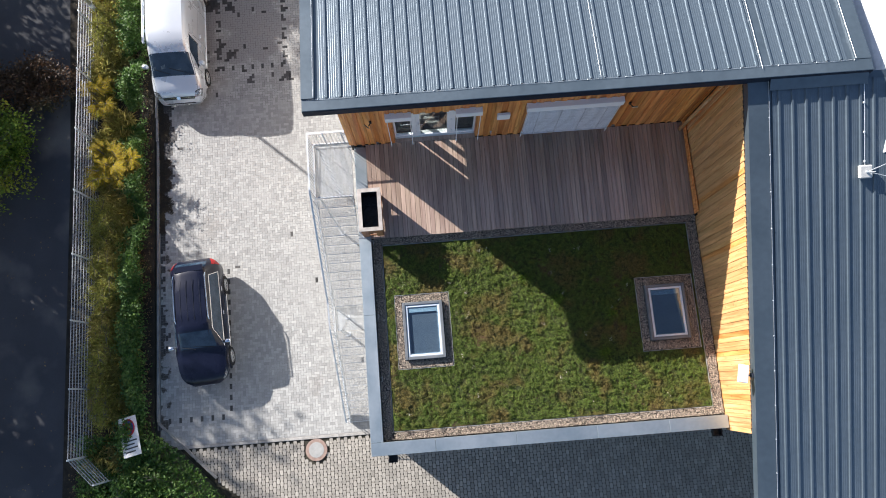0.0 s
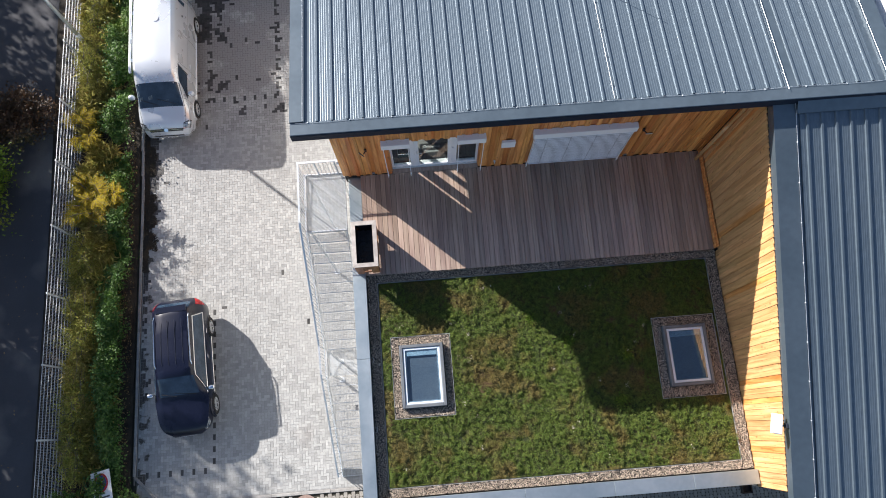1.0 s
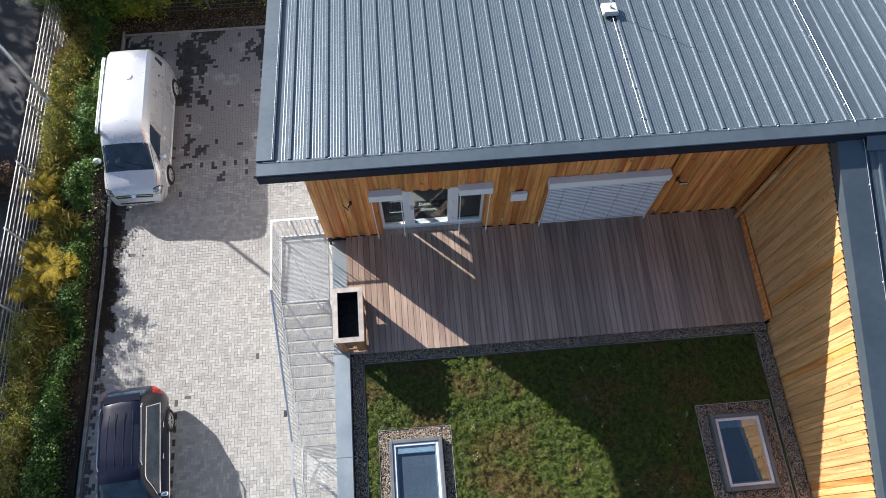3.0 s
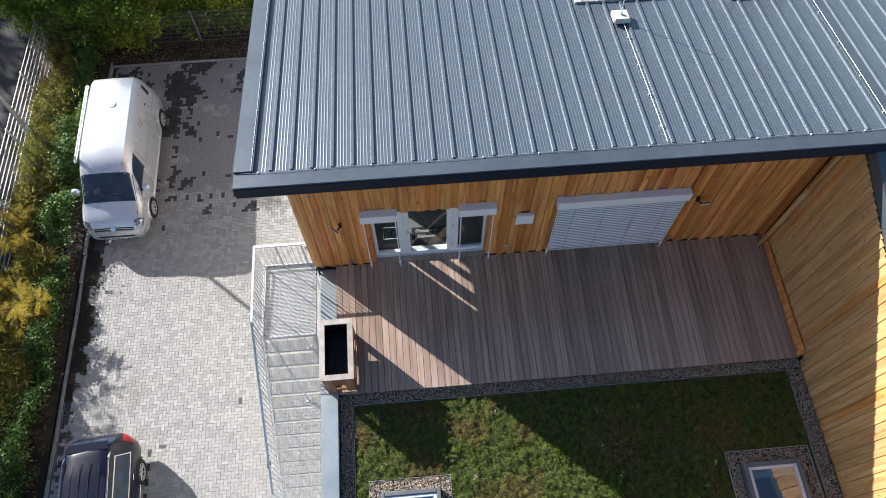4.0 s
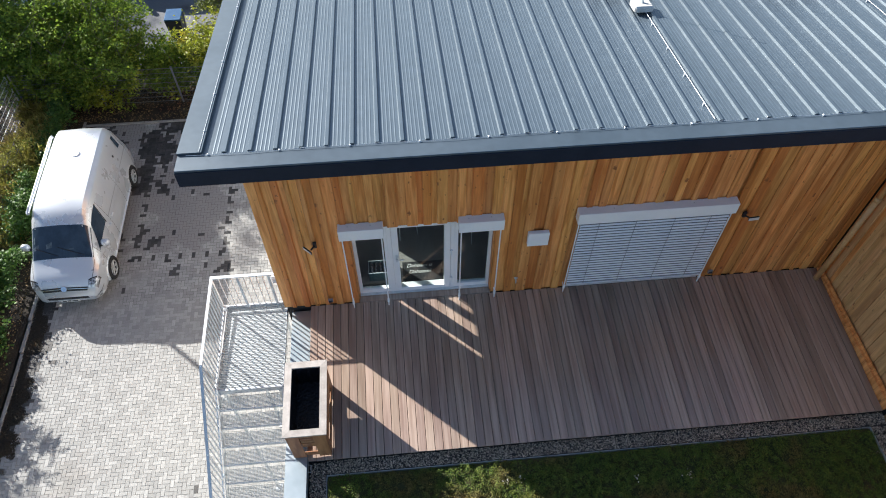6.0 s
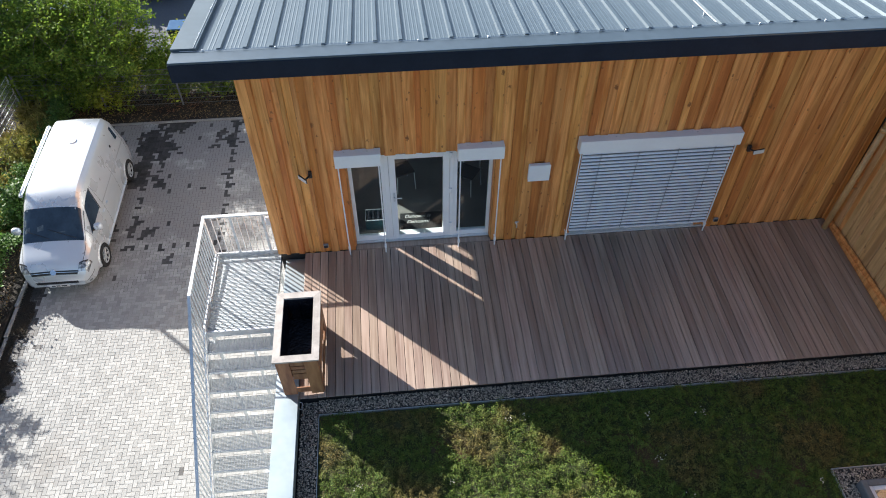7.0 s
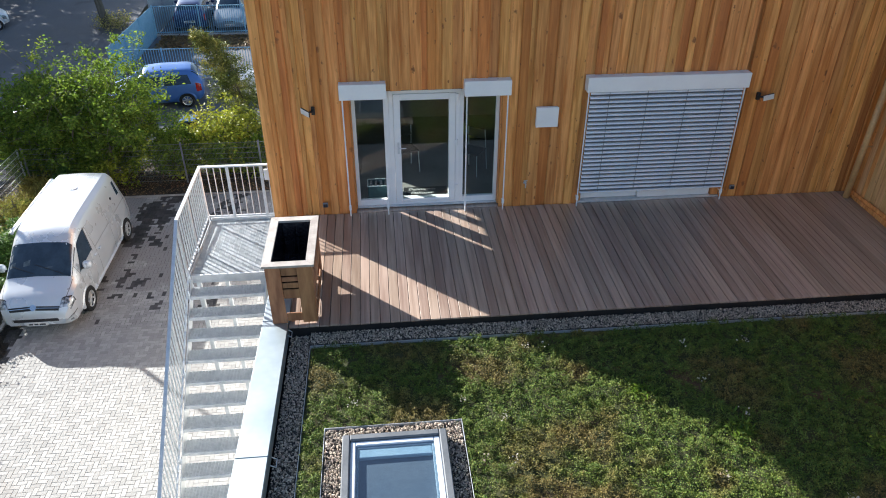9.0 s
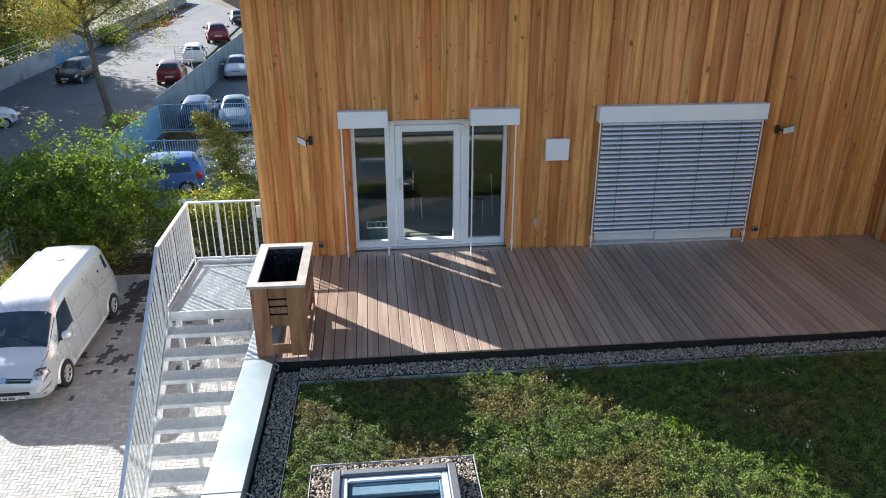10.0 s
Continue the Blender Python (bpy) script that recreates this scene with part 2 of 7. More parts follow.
# Pale spots: lighter patches, with sun dapples painted in among them.
M["asphalt"] = surf("patched_dappled_asphalt", (0.052, 0.054, 0.062), (0.075, 0.077, 0.084), 0.5, 0.85, 0.3, fine=60, depth=0.006, spots=((0.15, 0.145, 0.135), 0.3, 0.56))
M["street"] = surf("street_asphalt", (0.115, 0.122, 0.134), (0.155, 0.162, 0.175), 0.25, 0.8, 0.2, fine=60, depth=0.006, spots=((0.075, 0.076, 0.08), 0.6, 0.62))
M["ground"] = surf("bare_ground", (0.09, 0.088, 0.06), (0.15, 0.14, 0.10), 0.3, 0.9, 0.4, fine=40, depth=0.02, spots=((0.07, 0.08, 0.04), 0.2, 0.6))
M["kerb"] = surf("concrete_kerb", (0.26, 0.25, 0.235), (0.36, 0.35, 0.33), 4.0, 0.9, 0.3, piece=0.1, depth=0.004)
M["concrete"] = surf("weathered_concrete", (0.30, 0.31, 0.31), (0.45, 0.46, 0.46), 0.5, 0.9, 0.3, fine=30, spots=((0.2, 0.21, 0.2), 0.4, 0.6))
M["membrane"] = surf("dark_roof_membrane", (0.02, 0.02, 0.02), (0.045, 0.045, 0.043), 4.0, 0.85, 0.3)
M["skyglass"] = glass("skylight_glass", (0.62, 0.72, 0.78), 0.0, 0.13)
M["pane"] = glass("window_pane", (0.86, 0.92, 0.90))
# Plaster darkened in its colour for the room's lack of light.
M["room"] = surf("shaded_room_plaster", (0.20, 0.19, 0.18), (0.25, 0.24, 0.23), 2.0, 0.9, 0.1)
M["pipe"] = surf("brown_painted_pipe", (0.60, 0.34, 0.145), (0.70, 0.42, 0.19), 4.0, 0.35, 0.05)


def add_knots(m, scale, size, colour):
    """Dark round knots scattered over boards."""
    nt = m.node_tree
    N, L = nt.nodes.new, nt.links.new
    bsdf = nt.nodes["Principled BSDF"]
    src = bsdf.inputs["Base Color"].links[0].from_socket
    info, tc, comb, mul, vor = N("ShaderNodeObjectInfo"), N("ShaderNodeTexCoord"), N("ShaderNodeCombineXYZ"), N("ShaderNodeVectorMath"), N("ShaderNodeTexVoronoi")
    for k in range(3):
        L(info.outputs["Random"], comb.inputs[k])
    mul.operation = "MULTIPLY_ADD"
    mul.inputs[1].default_value = (13.0, 0.0, 29.0)
    L(comb.outputs[0], mul.inputs[0])
    L(tc.outputs["Object"], mul.inputs[2])
    vor.inputs["Scale"].default_value = scale
    ragged, sum_, tall = N("ShaderNodeTexNoise"), N("ShaderNodeVectorMath"), N("ShaderNodeVectorMath")
    ragged.inputs["Scale"].default_value, ragged.inputs["Detail"].default_value = 22.0, 3
    L(mul.outputs[0], ragged.inputs["Vector"])
    sum_.operation, tall.operation = "MULTIPLY_ADD", "MULTIPLY"
    sum_.inputs[1].default_value = (0.075, 0.075, 0.11)
    L(ragged.outputs["Color"], sum_.inputs[0])
    L(mul.outputs[0], sum_.inputs[2])
    tall.inputs[1].default_value = (1.0, 1.0, 0.55)
    L(sum_.outputs[0], tall.inputs[0])
    L(tall.outputs[0], vor.inputs["Vector"])
    ramp = N("ShaderNodeValToRGB")
    ramp.color_ramp.elements[0].position, ramp.color_ramp.elements[1].position = size * 0.55, size
    ramp.color_ramp.elements[0].color, ramp.color_ramp.elements[1].color = (1, 1, 1, 1), (0, 0, 0, 1)
    L(vor.outputs["Distance"], ramp.inputs[0])
    sep, some, both = N("ShaderNodeSeparateColor"), N("ShaderNodeMath"), N("ShaderNodeMath")
    L(vor.outputs["Color"], sep.inputs[0])
    some.operation, both.operation = "GREATER_THAN", "MULTIPLY"
    some.inputs[1].default_value = 0.38
    L(sep.outputs[0], some.inputs[0])
    half = N("ShaderNodeMath")
    half.operation = "MULTIPLY"
    L(sep.outputs[1], half.inputs[1])
    L(some.outputs[0], half.inputs[0])
    L(ramp.outputs[0], both.inputs[0])
    L(half.outputs[0], both.inputs[1])
    mx = N("ShaderNodeMix")
    mx.data_type = "RGBA"
    L(both.outputs[0], mx.inputs["Factor"])
    L(src, mx.inputs["A"])
    mx.inputs["B"].default_value = (*colour, 1)
    L(mx.outputs["Result"], bsdf.inputs["Base Color"])


for wood_m in (M["larch"], M["larchred"], M["larchpale"]):
    add_knots(wood_m, 5.2, 0.19, (0.25, 0.085, 0.026))
    add_knots(wood_m, 9.5, 0.18, (0.24, 0.085, 0.026))


def add_stain_shade(m, axis, a, b, lift, scale, limit, colour):
    """Ragged dark patches, stains and painted shade alike, thicker from a to b along an axis."""
    nt = m.node_tree
    N, L = nt.nodes.new, nt.links.new
    bsdf = nt.nodes["Principled BSDF"]
    src = bsdf.inputs["Base Color"].links[0].from_socket
    g, sep = N("ShaderNodeNewGeometry"), N("ShaderNodeSeparateXYZ")
    L(g.outputs["Position"], sep.inputs[0])
    n, n2 = N("ShaderNodeTexNoise"), N("ShaderNodeTexNoise")
    n.inputs["Scale"].default_value, n.inputs["Detail"].default_value = scale, 6
    L(g.outputs["Position"], n.inputs["Vector"])
    reach = N("ShaderNodeMapRange")
    reach.inputs["From Min"].default_value, reach.inputs["From Max"].default_value = a, b
    reach.inputs["To Min"].default_value, reach.inputs["To Max"].default_value = -0.22, lift
    L(sep.outputs[axis], reach.inputs["Value"])
    add = N("ShaderNodeMath")
    L(n.outputs["Fac"], add.inputs[0])
    L(reach.outputs[0], add.inputs[1])
    ramp = N("ShaderNodeValToRGB")
    ramp.color_ramp.elements[0].position, ramp.color_ramp.elements[1].position = limit, limit + 0.05
    L(add.outputs[0], ramp.inputs[0])
    mx = N("ShaderNodeMix")
    mx.data_type = "RGBA"
    L(ramp.outputs[0], mx.inputs["Factor"])
    L(src, mx.inputs["A"])
    mx.inputs["B"].default_value = (*colour, 1)
    L(mx.outputs["Result"], bsdf.inputs["Base Color"])


# Grime in the bays, with their shade put into the same colour.
add_stain_shade(M["paver_i"], "Y", 11.8, 14.2, 0.12, 0.9, 0.53, (0.27, 0.266, 0.258))
add_stain_shade(M["joint"], "Y", 10.8, 13.4, 0.25, 1.2, 0.50, (0.06, 0.057, 0.052))
# Dirt along the kerb and the hedge's shade on it, both as colour.
add_stain_shade(M["paver_i"], "X", -9.8, -10.6, 0.10, 2.2, 0.55, (0.07, 0.065, 0.055))

# ---- building: fixed sizes ----
DECK, FACE, EASTX = 5.575, 7.62, 8.38
rng = random.Random(7)


def main_z(y):
    return 10.12 - 0.14 * (y - 7.05)


def wing_z(y):
    return 9.90 - 0.313 * (7.05 - y)


# lower storey and parapet wall
wall_lower = MB()
wall_lower.box(-2.21, -1.91, 0, 8.38, -1.62, 5.34)
wall_lower.box(-2.21, -1.62, 0, -1.94, 17.2, 5.34)
wall_lower.box(8.42, -2.05, 0, 8.7, 7.6, 5.0)
solid("wall_lower", wall_lower, M["plaster"], "pale plastered lower storey walls under the roof terrace", "wall")
slab = MB().box(-1.94, -1.62, 4.6, 8.42, 17.0, 5.04)
solid("roof_terrace_slab", slab, M["membrane"], "dark sealed flat roof slab under gravel and plants", "flat roof")

# parapet cap in zinc pieces
cap = tagged(new("parapet_cap", MB().box(-2.19, -1.89, 5.34, -1.96, 7.6, 5.40).box(-1.96, -1.89, 5.34, 8.36, -1.64, 5.40).mesh("parapet_cap", M["membrane"])), "folded zinc sheet cap on the flat roof's parapet", "parapet", "", "structure")
ys = [-1.57, 2.2, 4.72, 7.6]
for a, b in zip(ys, ys[1:]):
    mb = MB().box(-2.26, a + 0.003, 5.405, -1.89, b - 0.003, 5.44, 0.006)
    mb.box(-2.262, a + 0.003, 5.27, -2.25, b - 0.003, 5.41)
    mb.box(-1.9, a + 0.003, 5.27, -1.888, min(b, 4.7), 5.41)
    part("cap_sheet", mb, M["zinc"], cap)
xs = [-2.26, -0.35, 2.05, 4.45, 6.6, 8.36]
for a, b in zip(xs, xs[1:]):
    mb = MB().box(a + 0.003, -1.955, 5.405, b - 0.003, -1.573, 5.44, 0.006)
    mb.box(a + 0.003, -1.957, 5.27, b - 0.003, -1.945, 5.41)
    part("cap_sheet", mb, M["zinc"], cap)
for y in (2.2, 0.3):
    part("cap_clip", MB().tube([(-1.86, y - 0.1, 5.40), (-1.80, y - 0.1, 5.36), (-1.80, y + 0.02, 5.36), (-1.86, y + 0.02, 5.40)], 0.006), M["galv"], cap)
for y in (4.5,):
    part("cap_clip", MB().tube([(-1.88, y - 0.1, 5.42), (-1.83, y - 0.1, 5.38), (-1.83, y + 0.02, 5.38), (-1.88, y + 0.02, 5.42)], 0.006), M["galv"], cap)
for x in (-1.65, 8.1):
    spout = thing("rain_spout", "black square rainwater spout under the parapet cap", "rain spout", pose(x, -1.96, 5.0))
    part("spout_box", MB().box(-0.13, -0.24, 0, 0.13, 0.04, 0.03).box(-0.13, -0.24, 0, -0.10, 0.04, 0.16).box(0.10, -0.24, 0, 0.13, 0.04, 0.16).box(-0.13, -0.24, 0, 0.13, -0.21, 0.16), M["black"], spout)

# upper storey, south wall with a door and a window opening
DX0, DX1, DZ1 = -0.93, 1.63, 7.79
WX0, WX1, WZ0, WZ1 = 3.10, 5.80, 5.595, 7.80
wall_south = MB()
for x0, x1, z0, z1 in ((-2.35, DX0, 5.04, 9.79), (DX0, DX1, DZ1, 9.79), (DX0, DX1, 5.04, 5.53), (DX1, WX0, 5.04, 9.79), (WX0, WX1, 5.04, WZ0), (WX0, WX1, WZ1, 9.79), (WX1, 8.42, 5.04, 9.79)):
    wall_south.box(x0, FACE + 0.035, z0, x1, 8.0, z1)
wall_south_ob = solid("wall_south", wall_south, M["membrane"], "upper south wall behind vertical larch boards", "wall")
wall_west = MB().box(-2.35, 8.0, 5.04, -2.1, 9.30, 9.0).box(-2.35, 10.80, 5.04, -2.1, 17.2, 9.0).box(-2.35, 9.30, 5.04, -2.1, 10.80, 6.78).box(-2.35, 9.30, 7.88, -2.1, 10.80, 9.0)
solid("wall_west", wall_west, M["larch"], "upper west wall clad in larch", "wall")
win_w = thing("window_2", "white framed window in the west wall", "window", pose(-2.2, 10.05, 6.78), kind="structure")
win_w.scale = (1, 1, 0.79)
part("window_frame", MB().box(-0.03, -0.75, 0, 0.03, -0.70, 1.39).box(-0.03, 0.70, 0, 0.03, 0.75, 1.39).box(-0.03, -0.70, 0, 0.03, 0.70, 0.06).box(-0.03, -0.70, 1.34, 0.03, 0.70, 1.39).box(-0.03, 0.01, 0.06, 0.03, 0.18, 1.34), M["whiteframe"], win_w)
for a, b in ((-0.70, 0.01), (0.18, 0.70)):
    part("pane", MB().box(-0.004, a, 0.06, 0.004, b, 1.34), M["pane"], win_w).visible_shadow = False
wall_north = MB().box(-2.35, 17.2, 0, 16, 17.5, 8.6).box(16, -2.0, 0, 16.3, 17.5, 6.5)
solid("wall_north", wall_north, M["plaster"], "plain plastered rear walls of the building", "wall")

# larch boards on the south wall
board_cache = {}


def board_mesh(w, h, d, red=False):
    key = (round(w, 3), round(h, 2), round(d, 3), red)
    if key not in board_cache:
        board_cache[key] = MB().box(0, -d, 0, w, 0, h, 0.014 if d > 0.02 else 0.004).mesh("board", M["larchred"] if red else M["larch"])
    return board_cache[key]


x = -2.38
k = 0
while x < 8.36:
    w = min(rng.choice((0.085, 0.12, 0.15, 0.165, 0.18, 0.195)), 8.37 - x)
    mid = x + w / 2
    spans = [(5.545, 9.785)]
    if DX0 - 0.02 < mid < DX1 + 0.02:
        spans = [(7.80, 9.785)]
    elif WX0 < mid < WX1:
        spans = [(7.82, 9.785)]
    red = rng.random() < 0.2
    d = 0.046 if k % 2 else 0.010
    for z0, z1 in spans:
        z0 += rng.uniform(-0.004, 0.004)
        part("board", board_mesh(w - 0.004 if k % 2 else w + 0.012, z1 - z0, d, red), None, wall_south_ob, at=pose(x if k % 2 else x - 0.008, FACE + 0.034, z0))
    x += w
    k += 1

for a, b, z0, z1 in ((DX0 - 0.11, DX0, 5.545, 9.785), (DX1, DX1 + 0.11, 5.545, 9.785), (WX0 - 0.11, WX0, 5.545, 9.785), (WX1, WX1 + 0.11, 5.545, 9.785)):
    part("board", board_mesh(b - a, z1 - z0, 0.010), None, wall_south_ob, at=pose(a, FACE + 0.034, z0))

# east wall of the terrace, boards up to the sloping roof
wall_east = MB().prism([(-2.03, 5.04), (7.62, 5.04), (7.62, wing_z(7.05) - 0.28), (7.05, wing_z(7.05) - 0.28), (-2.03, wing_z(-2.03) - 0.28)], "x", EASTX + 0.035, EASTX + 0.3)
wall_east_ob = solid("wall_east", wall_east, M["membrane"], "terrace's east wall behind vertical larch boards", "wall")
wing_south = MB().box(8.45, -2.05, 0, 16, -1.8, 6.4)
solid("wall_wing_south", wing_south, M["plaster"], "plastered south wall of the wing under its roof", "wall")
y = -2.04
k = 0
while y < FACE - 0.03:
    w = min(rng.choice((0.115, 0.135, 0.15, 0.15)), FACE - 0.02 - y)
    d = 0.036 if k % 2 else 0.022
    top = min(wing_z(y) - 0.26, wing_z(7.05) - 0.28)
    z0 = 5.44 if y > 4.5 else 5.16
    mb = MB().box(EASTX + 0.034 - d, 0, 0, EASTX + 0.034, w - 0.005, top - z0, 0.005)
    part("board", mb, M["larch"] if rng.random() < 0.12 else M["larchpale"], wall_east_ob, at=pose(0, y, z0))
    y += w
    k += 1
solid("wall_skirting", MB().box(8.285, 4.6, 5.40, 8.325, 7.6, 5.60).box(8.326, 4.62, 5.40, 8.35, 7.6, 5.66), M["larch"], "narrow larch skirting strip along the deck", "trim")

tagged(new("door_step", MB().box(DX0, 7.612, 5.532, DX1, 7.83, 5.578, 0.003).mesh("door_step", M["deckwood"])), "deck board laid into the door opening", "step", "", "structure")

# ---- metal roofs ----
roof_main = solid("roof_main", MB().prism([(6.96, 9.84), (6.96, 10.10), (7.30, main_z(7.30)), (17.6, main_z(17.6) - 0.03), (17.6, main_z(17.6) - 0.3), (7.5, 9.80)], "x", -3.02, 11.55), M["flashing"], "blue-grey coated metal roof with folded edge flashing", "roof")
roof_wing = solid("roof_wing", MB().prism([(7.04, wing_z(7.04) - 0.27), (7.04, wing_z(7.04) - 0.02), (-6.5, wing_z(-6.5) - 0.02), (-6.5, wing_z(-6.5) - 0.27)], "x", 8.42, 16.0), M["flashing"], "sloping blue-grey metal roof of the wing", "roof")


def sheet_mesh(name, pitch, ribs, length, slope, rib_h=0.036, shift=0.5):
    """A trapezoidal sheet; local x across, y along the ribs, sloping by slope."""
    prof = []
    a = pitch * shift
    step = (pitch - 0.076) / 5
    for k in range(ribs):
        o = k * pitch
        for dx, dz in ((a - 0.040, 0), (a - 0.026, rib_h), (a + 0.022, rib_h), (a + 0.036, 0)):
            prof.append((o + dx, dz))
        for i in range(1, 5):
            c = a + 0.036 + step * i
            prof += [(o + c - 0.013, 0), (o + c - 0.004, 0.0026), (o + c + 0.004, 0.0026), (o + c + 0.011, 0)]
    prof = [(min(q, ribs * pitch) if q <= ribs * pitch else q - ribs * pitch, dz) for q, dz in prof]
    prof = sorted(set(prof))
    prof = [(0.0, 0.0)] + [q for q in prof if 0.0 < q[0] < ribs * pitch]
    prof.append((ribs * pitch, 0))
    mb = MB()
    n = len(prof)
    c = math.sqrt(1 + slope * slope)
    for yy in (0, length):
        for px, pz in prof:
            mb.v.append((px, yy, yy * slope + pz * c))
    for i in range(n - 1):
        mb.f.append((i, i + 1, n + i + 1, n + i))
    for i in range(n - 3):
        if prof[i + 1][1] == rib_h and prof[i + 2][1] == rib_h:
            mb.f.append((i, i + 1, i + 2, i + 3))
    return mb.mesh(name, M["roofmetal"])


PITCH = 0.355
sm = sheet_mesh("roof_sheet", PITCH, 3, 10.1, -0.14)
for k in range(10):
    part("roof_sheet", sm, None, roof_main, at=pose(-2.5635 + k * 3 * PITCH, 7.29, main_z(7.29) + 0.006 + 0.001 * (k % 2)))
sm2 = sheet_mesh("roof_sheet", PITCH, 2, 10.1, -0.14)
part("roof_sheet", sm2, None, roof_main, at=pose(-2.5635 + 30 * PITCH, 7.29, main_z(7.29) + 0.006))
part("roof_sheet", sm, None, roof_main, at=pose(8.83, 7.29, main_z(7.29) + 0.006))
part("roof_sheet", sm, None, roof_main, at=pose(8.83 + 3 * PITCH, 7.29, main_z(7.29) + 0.007))
part("edge_flashing", MB().prism([(6.955, 9.86), (6.955, 10.118), (6.965, 10.126), (7.285, 10.105), (7.285, 9.86)], "x", -3.02, 11.56), M["flashing"], roof_main)
part("edge_flashing", MB().prism([(7.287, main_z(7.287) - 0.22), (7.287, main_z(7.287) + 0.055), (17.6, main_z(17.6) + 0.055), (17.6, main_z(17.6) - 0.3)], "x", -3.03, -2.69), M["flashing"], roof_main)
part("valley_flashing", MB().prism([(7.287, main_z(7.287)), (7.287, main_z(7.287) + 0.014), (17.5, main_z(17.5) + 0.014), (17.5, main_z(17.5))], "x", 8.70, 8.955), M["flashing"], roof_main)
part("edge_flashing", MB().prism([(7.287, main_z(7.287) - 0.22), (7.287, main_z(7.287) + 0.03), (17.6, main_z(17.6) + 0.03), (17.6, main_z(17.6) - 0.3)], "x", 11.13, 11.56), M["flashing"], roof_main)
part("fascia", MB().box(-3.025, 6.94, 9.835, 11.56, 6.954, 10.098, 0.003), M["fascia"], roof_main, "dark navy fascia sheet")
WPITCH = 0.355
ws = sheet_mesh("roof_sheet", WPITCH, 3, 13.3, 0.313)
for k in range(6):
    part("roof_sheet", ws, None, roof_wing, at=pose(9.04 + k * 3 * WPITCH, -6.45, wing_z(-6.45) + 0.004 + 0.001 * (k % 2)))
part("cover_flashing", MB().prism([(6.95, 10.02), (6.95, 10.0), (6.70, wing_z(6.70) + 0.055), (6.70, wing_z(6.70) + 0.07)], "x", 8.955, 11.5), M["flashing"], roof_wing)
part("edge_flashing", MB().prism([(7.02, wing_z(7.02) - 0.25), (7.02, wing_z(7.02) + 0.02), (-6.5, wing_z(-6.5) + 0.02), (-6.5, wing_z(-6.5) - 0.25)], "x", 8.41, 8.94), M["flashing"], roof_wing)

# ---- timber deck, its fall to the front edge fitted to the camera's view ----
FALL = 0.155
deck = solid("deck_floor", MB().box(-1.88, 4.63, 5.06, 8.28, 7.60, 5.365), M["black"], "weathered brown timber terrace deck of narrow boards", "deck")
pitch = 0.1452
dm = MB().box(0, 0, 0, pitch - 0.009, 3.03, 0.028, 0.003).mesh("deck_board", M["deckwood"])
n = int((8.33 + 1.88) / pitch)
for k in range(n):
    part("deck_board", dm, None, deck, at=pose(-1.88 + k * pitch, 4.58 + rng.uniform(-0.003, 0.003), DECK - 0.028 - FALL + rng.uniform(-0.001, 0.001), math.degrees(math.atan(FALL / 3.03))))

# ---- ground and surroundings ----
ground = MB()
RISE0, RISE_K = 20.5, 0.06


YARD0, YARD1, YARD_K = 9.5, 16.5, 0.048
BREAKS = (YARD0, YARD1, RISE0 + YARD_K * (YARD1 - YARD0) / RISE_K)


def gz(y):
    """Height of the land: a level yard, then a ramp and northward rise fitted to the camera's view."""
    return max(YARD_K * (min(max(y, YARD0), YARD1) - YARD0), RISE_K * (min(y, 320.0) - RISE0))


def sheet(x0, y0, x1, y1, z, d=0.12):
    """A slab that follows the land between y0 and y1."""
    ys = sorted({y0, y1} | {y for y in BREAKS if y0 < y < y1})
    return MB().prism([(y, z + gz(y) - d) for y in ys] + [(y, z + gz(y)) for y in reversed(ys)], "x", x0, x1)


def stand(x, y, turn):
    """Where a thing stands on the land, tilted with it."""
    return Matrix.Translation((x, y, gz(y))) @ Matrix.Rotation(math.atan((gz(y + 0.5) - gz(y - 0.5))), 4, "X") @ Matrix.Rotation(radians(turn), 4, "Z")


rows_y = (-900, *BREAKS, 320, 900)
for y in rows_y:
    ground.v.extend([(-900, y, gz(y) - 0.16), (900, y, gz(y) - 0.16)])
ground.f = [(2 * k, 2 * k + 1, 2 * k + 3, 2 * k + 2) for k in range(len(rows_y) - 1)]
solid("ground", ground, M["ground"], "bare ground between lots and street", "ground")

# ---- terrace: door, window, blinds ----
door = thing("door_1", "white glazed terrace door with two fixed side panes, closed", "door", pose(0.35, 7.82, 5.69), kind="structure")
door.scale = (1, 1, 0.962)
OX, OY, OZ = 0.35, 7.82, 5.62


def rect_frame(x0, z0, x1, z1, w, y0, y1, b=0.004, wb=None):
    wb = w if wb is None else wb
    mb = MB()
    mb.box(x0, y0, z0, x0 + w, y1, z1, b).box(x1 - w, y0, z0, x1, y1, z1, b)
    mb.box(x0 + w, y0 + 0.002, z0, x1 - w, y1 - 0.002, z0 + wb, b).box(x0 + w, y0 + 0.002, z1 - w, x1 - w, y1 - 0.002, z1, b)
    return mb


part("frame", rect_frame(-0.91 - OX, -0.07, -0.29 - OX, 2.16, 0.06, -0.04, 0.05, wb=0.11), M["whiteframe"], door)
part("frame", rect_frame(0.93 - OX, -0.07, 1.61 - OX, 2.16, 0.06, -0.04, 0.05, wb=0.11), M["whiteframe"], door)
part("frame", rect_frame(-0.289 - OX, -0.07, 0.929 - OX, 2.16, 0.075, -0.045, 0.05, wb=0.045), M["whiteframe"], door)
leaf = part("door_leaf", rect_frame(-0.21 - OX, -0.018, 0.85 - OX, 2.08, 0.115, -0.055, 0.09, 0.008, wb=0.06), M["whiteframe"], door)
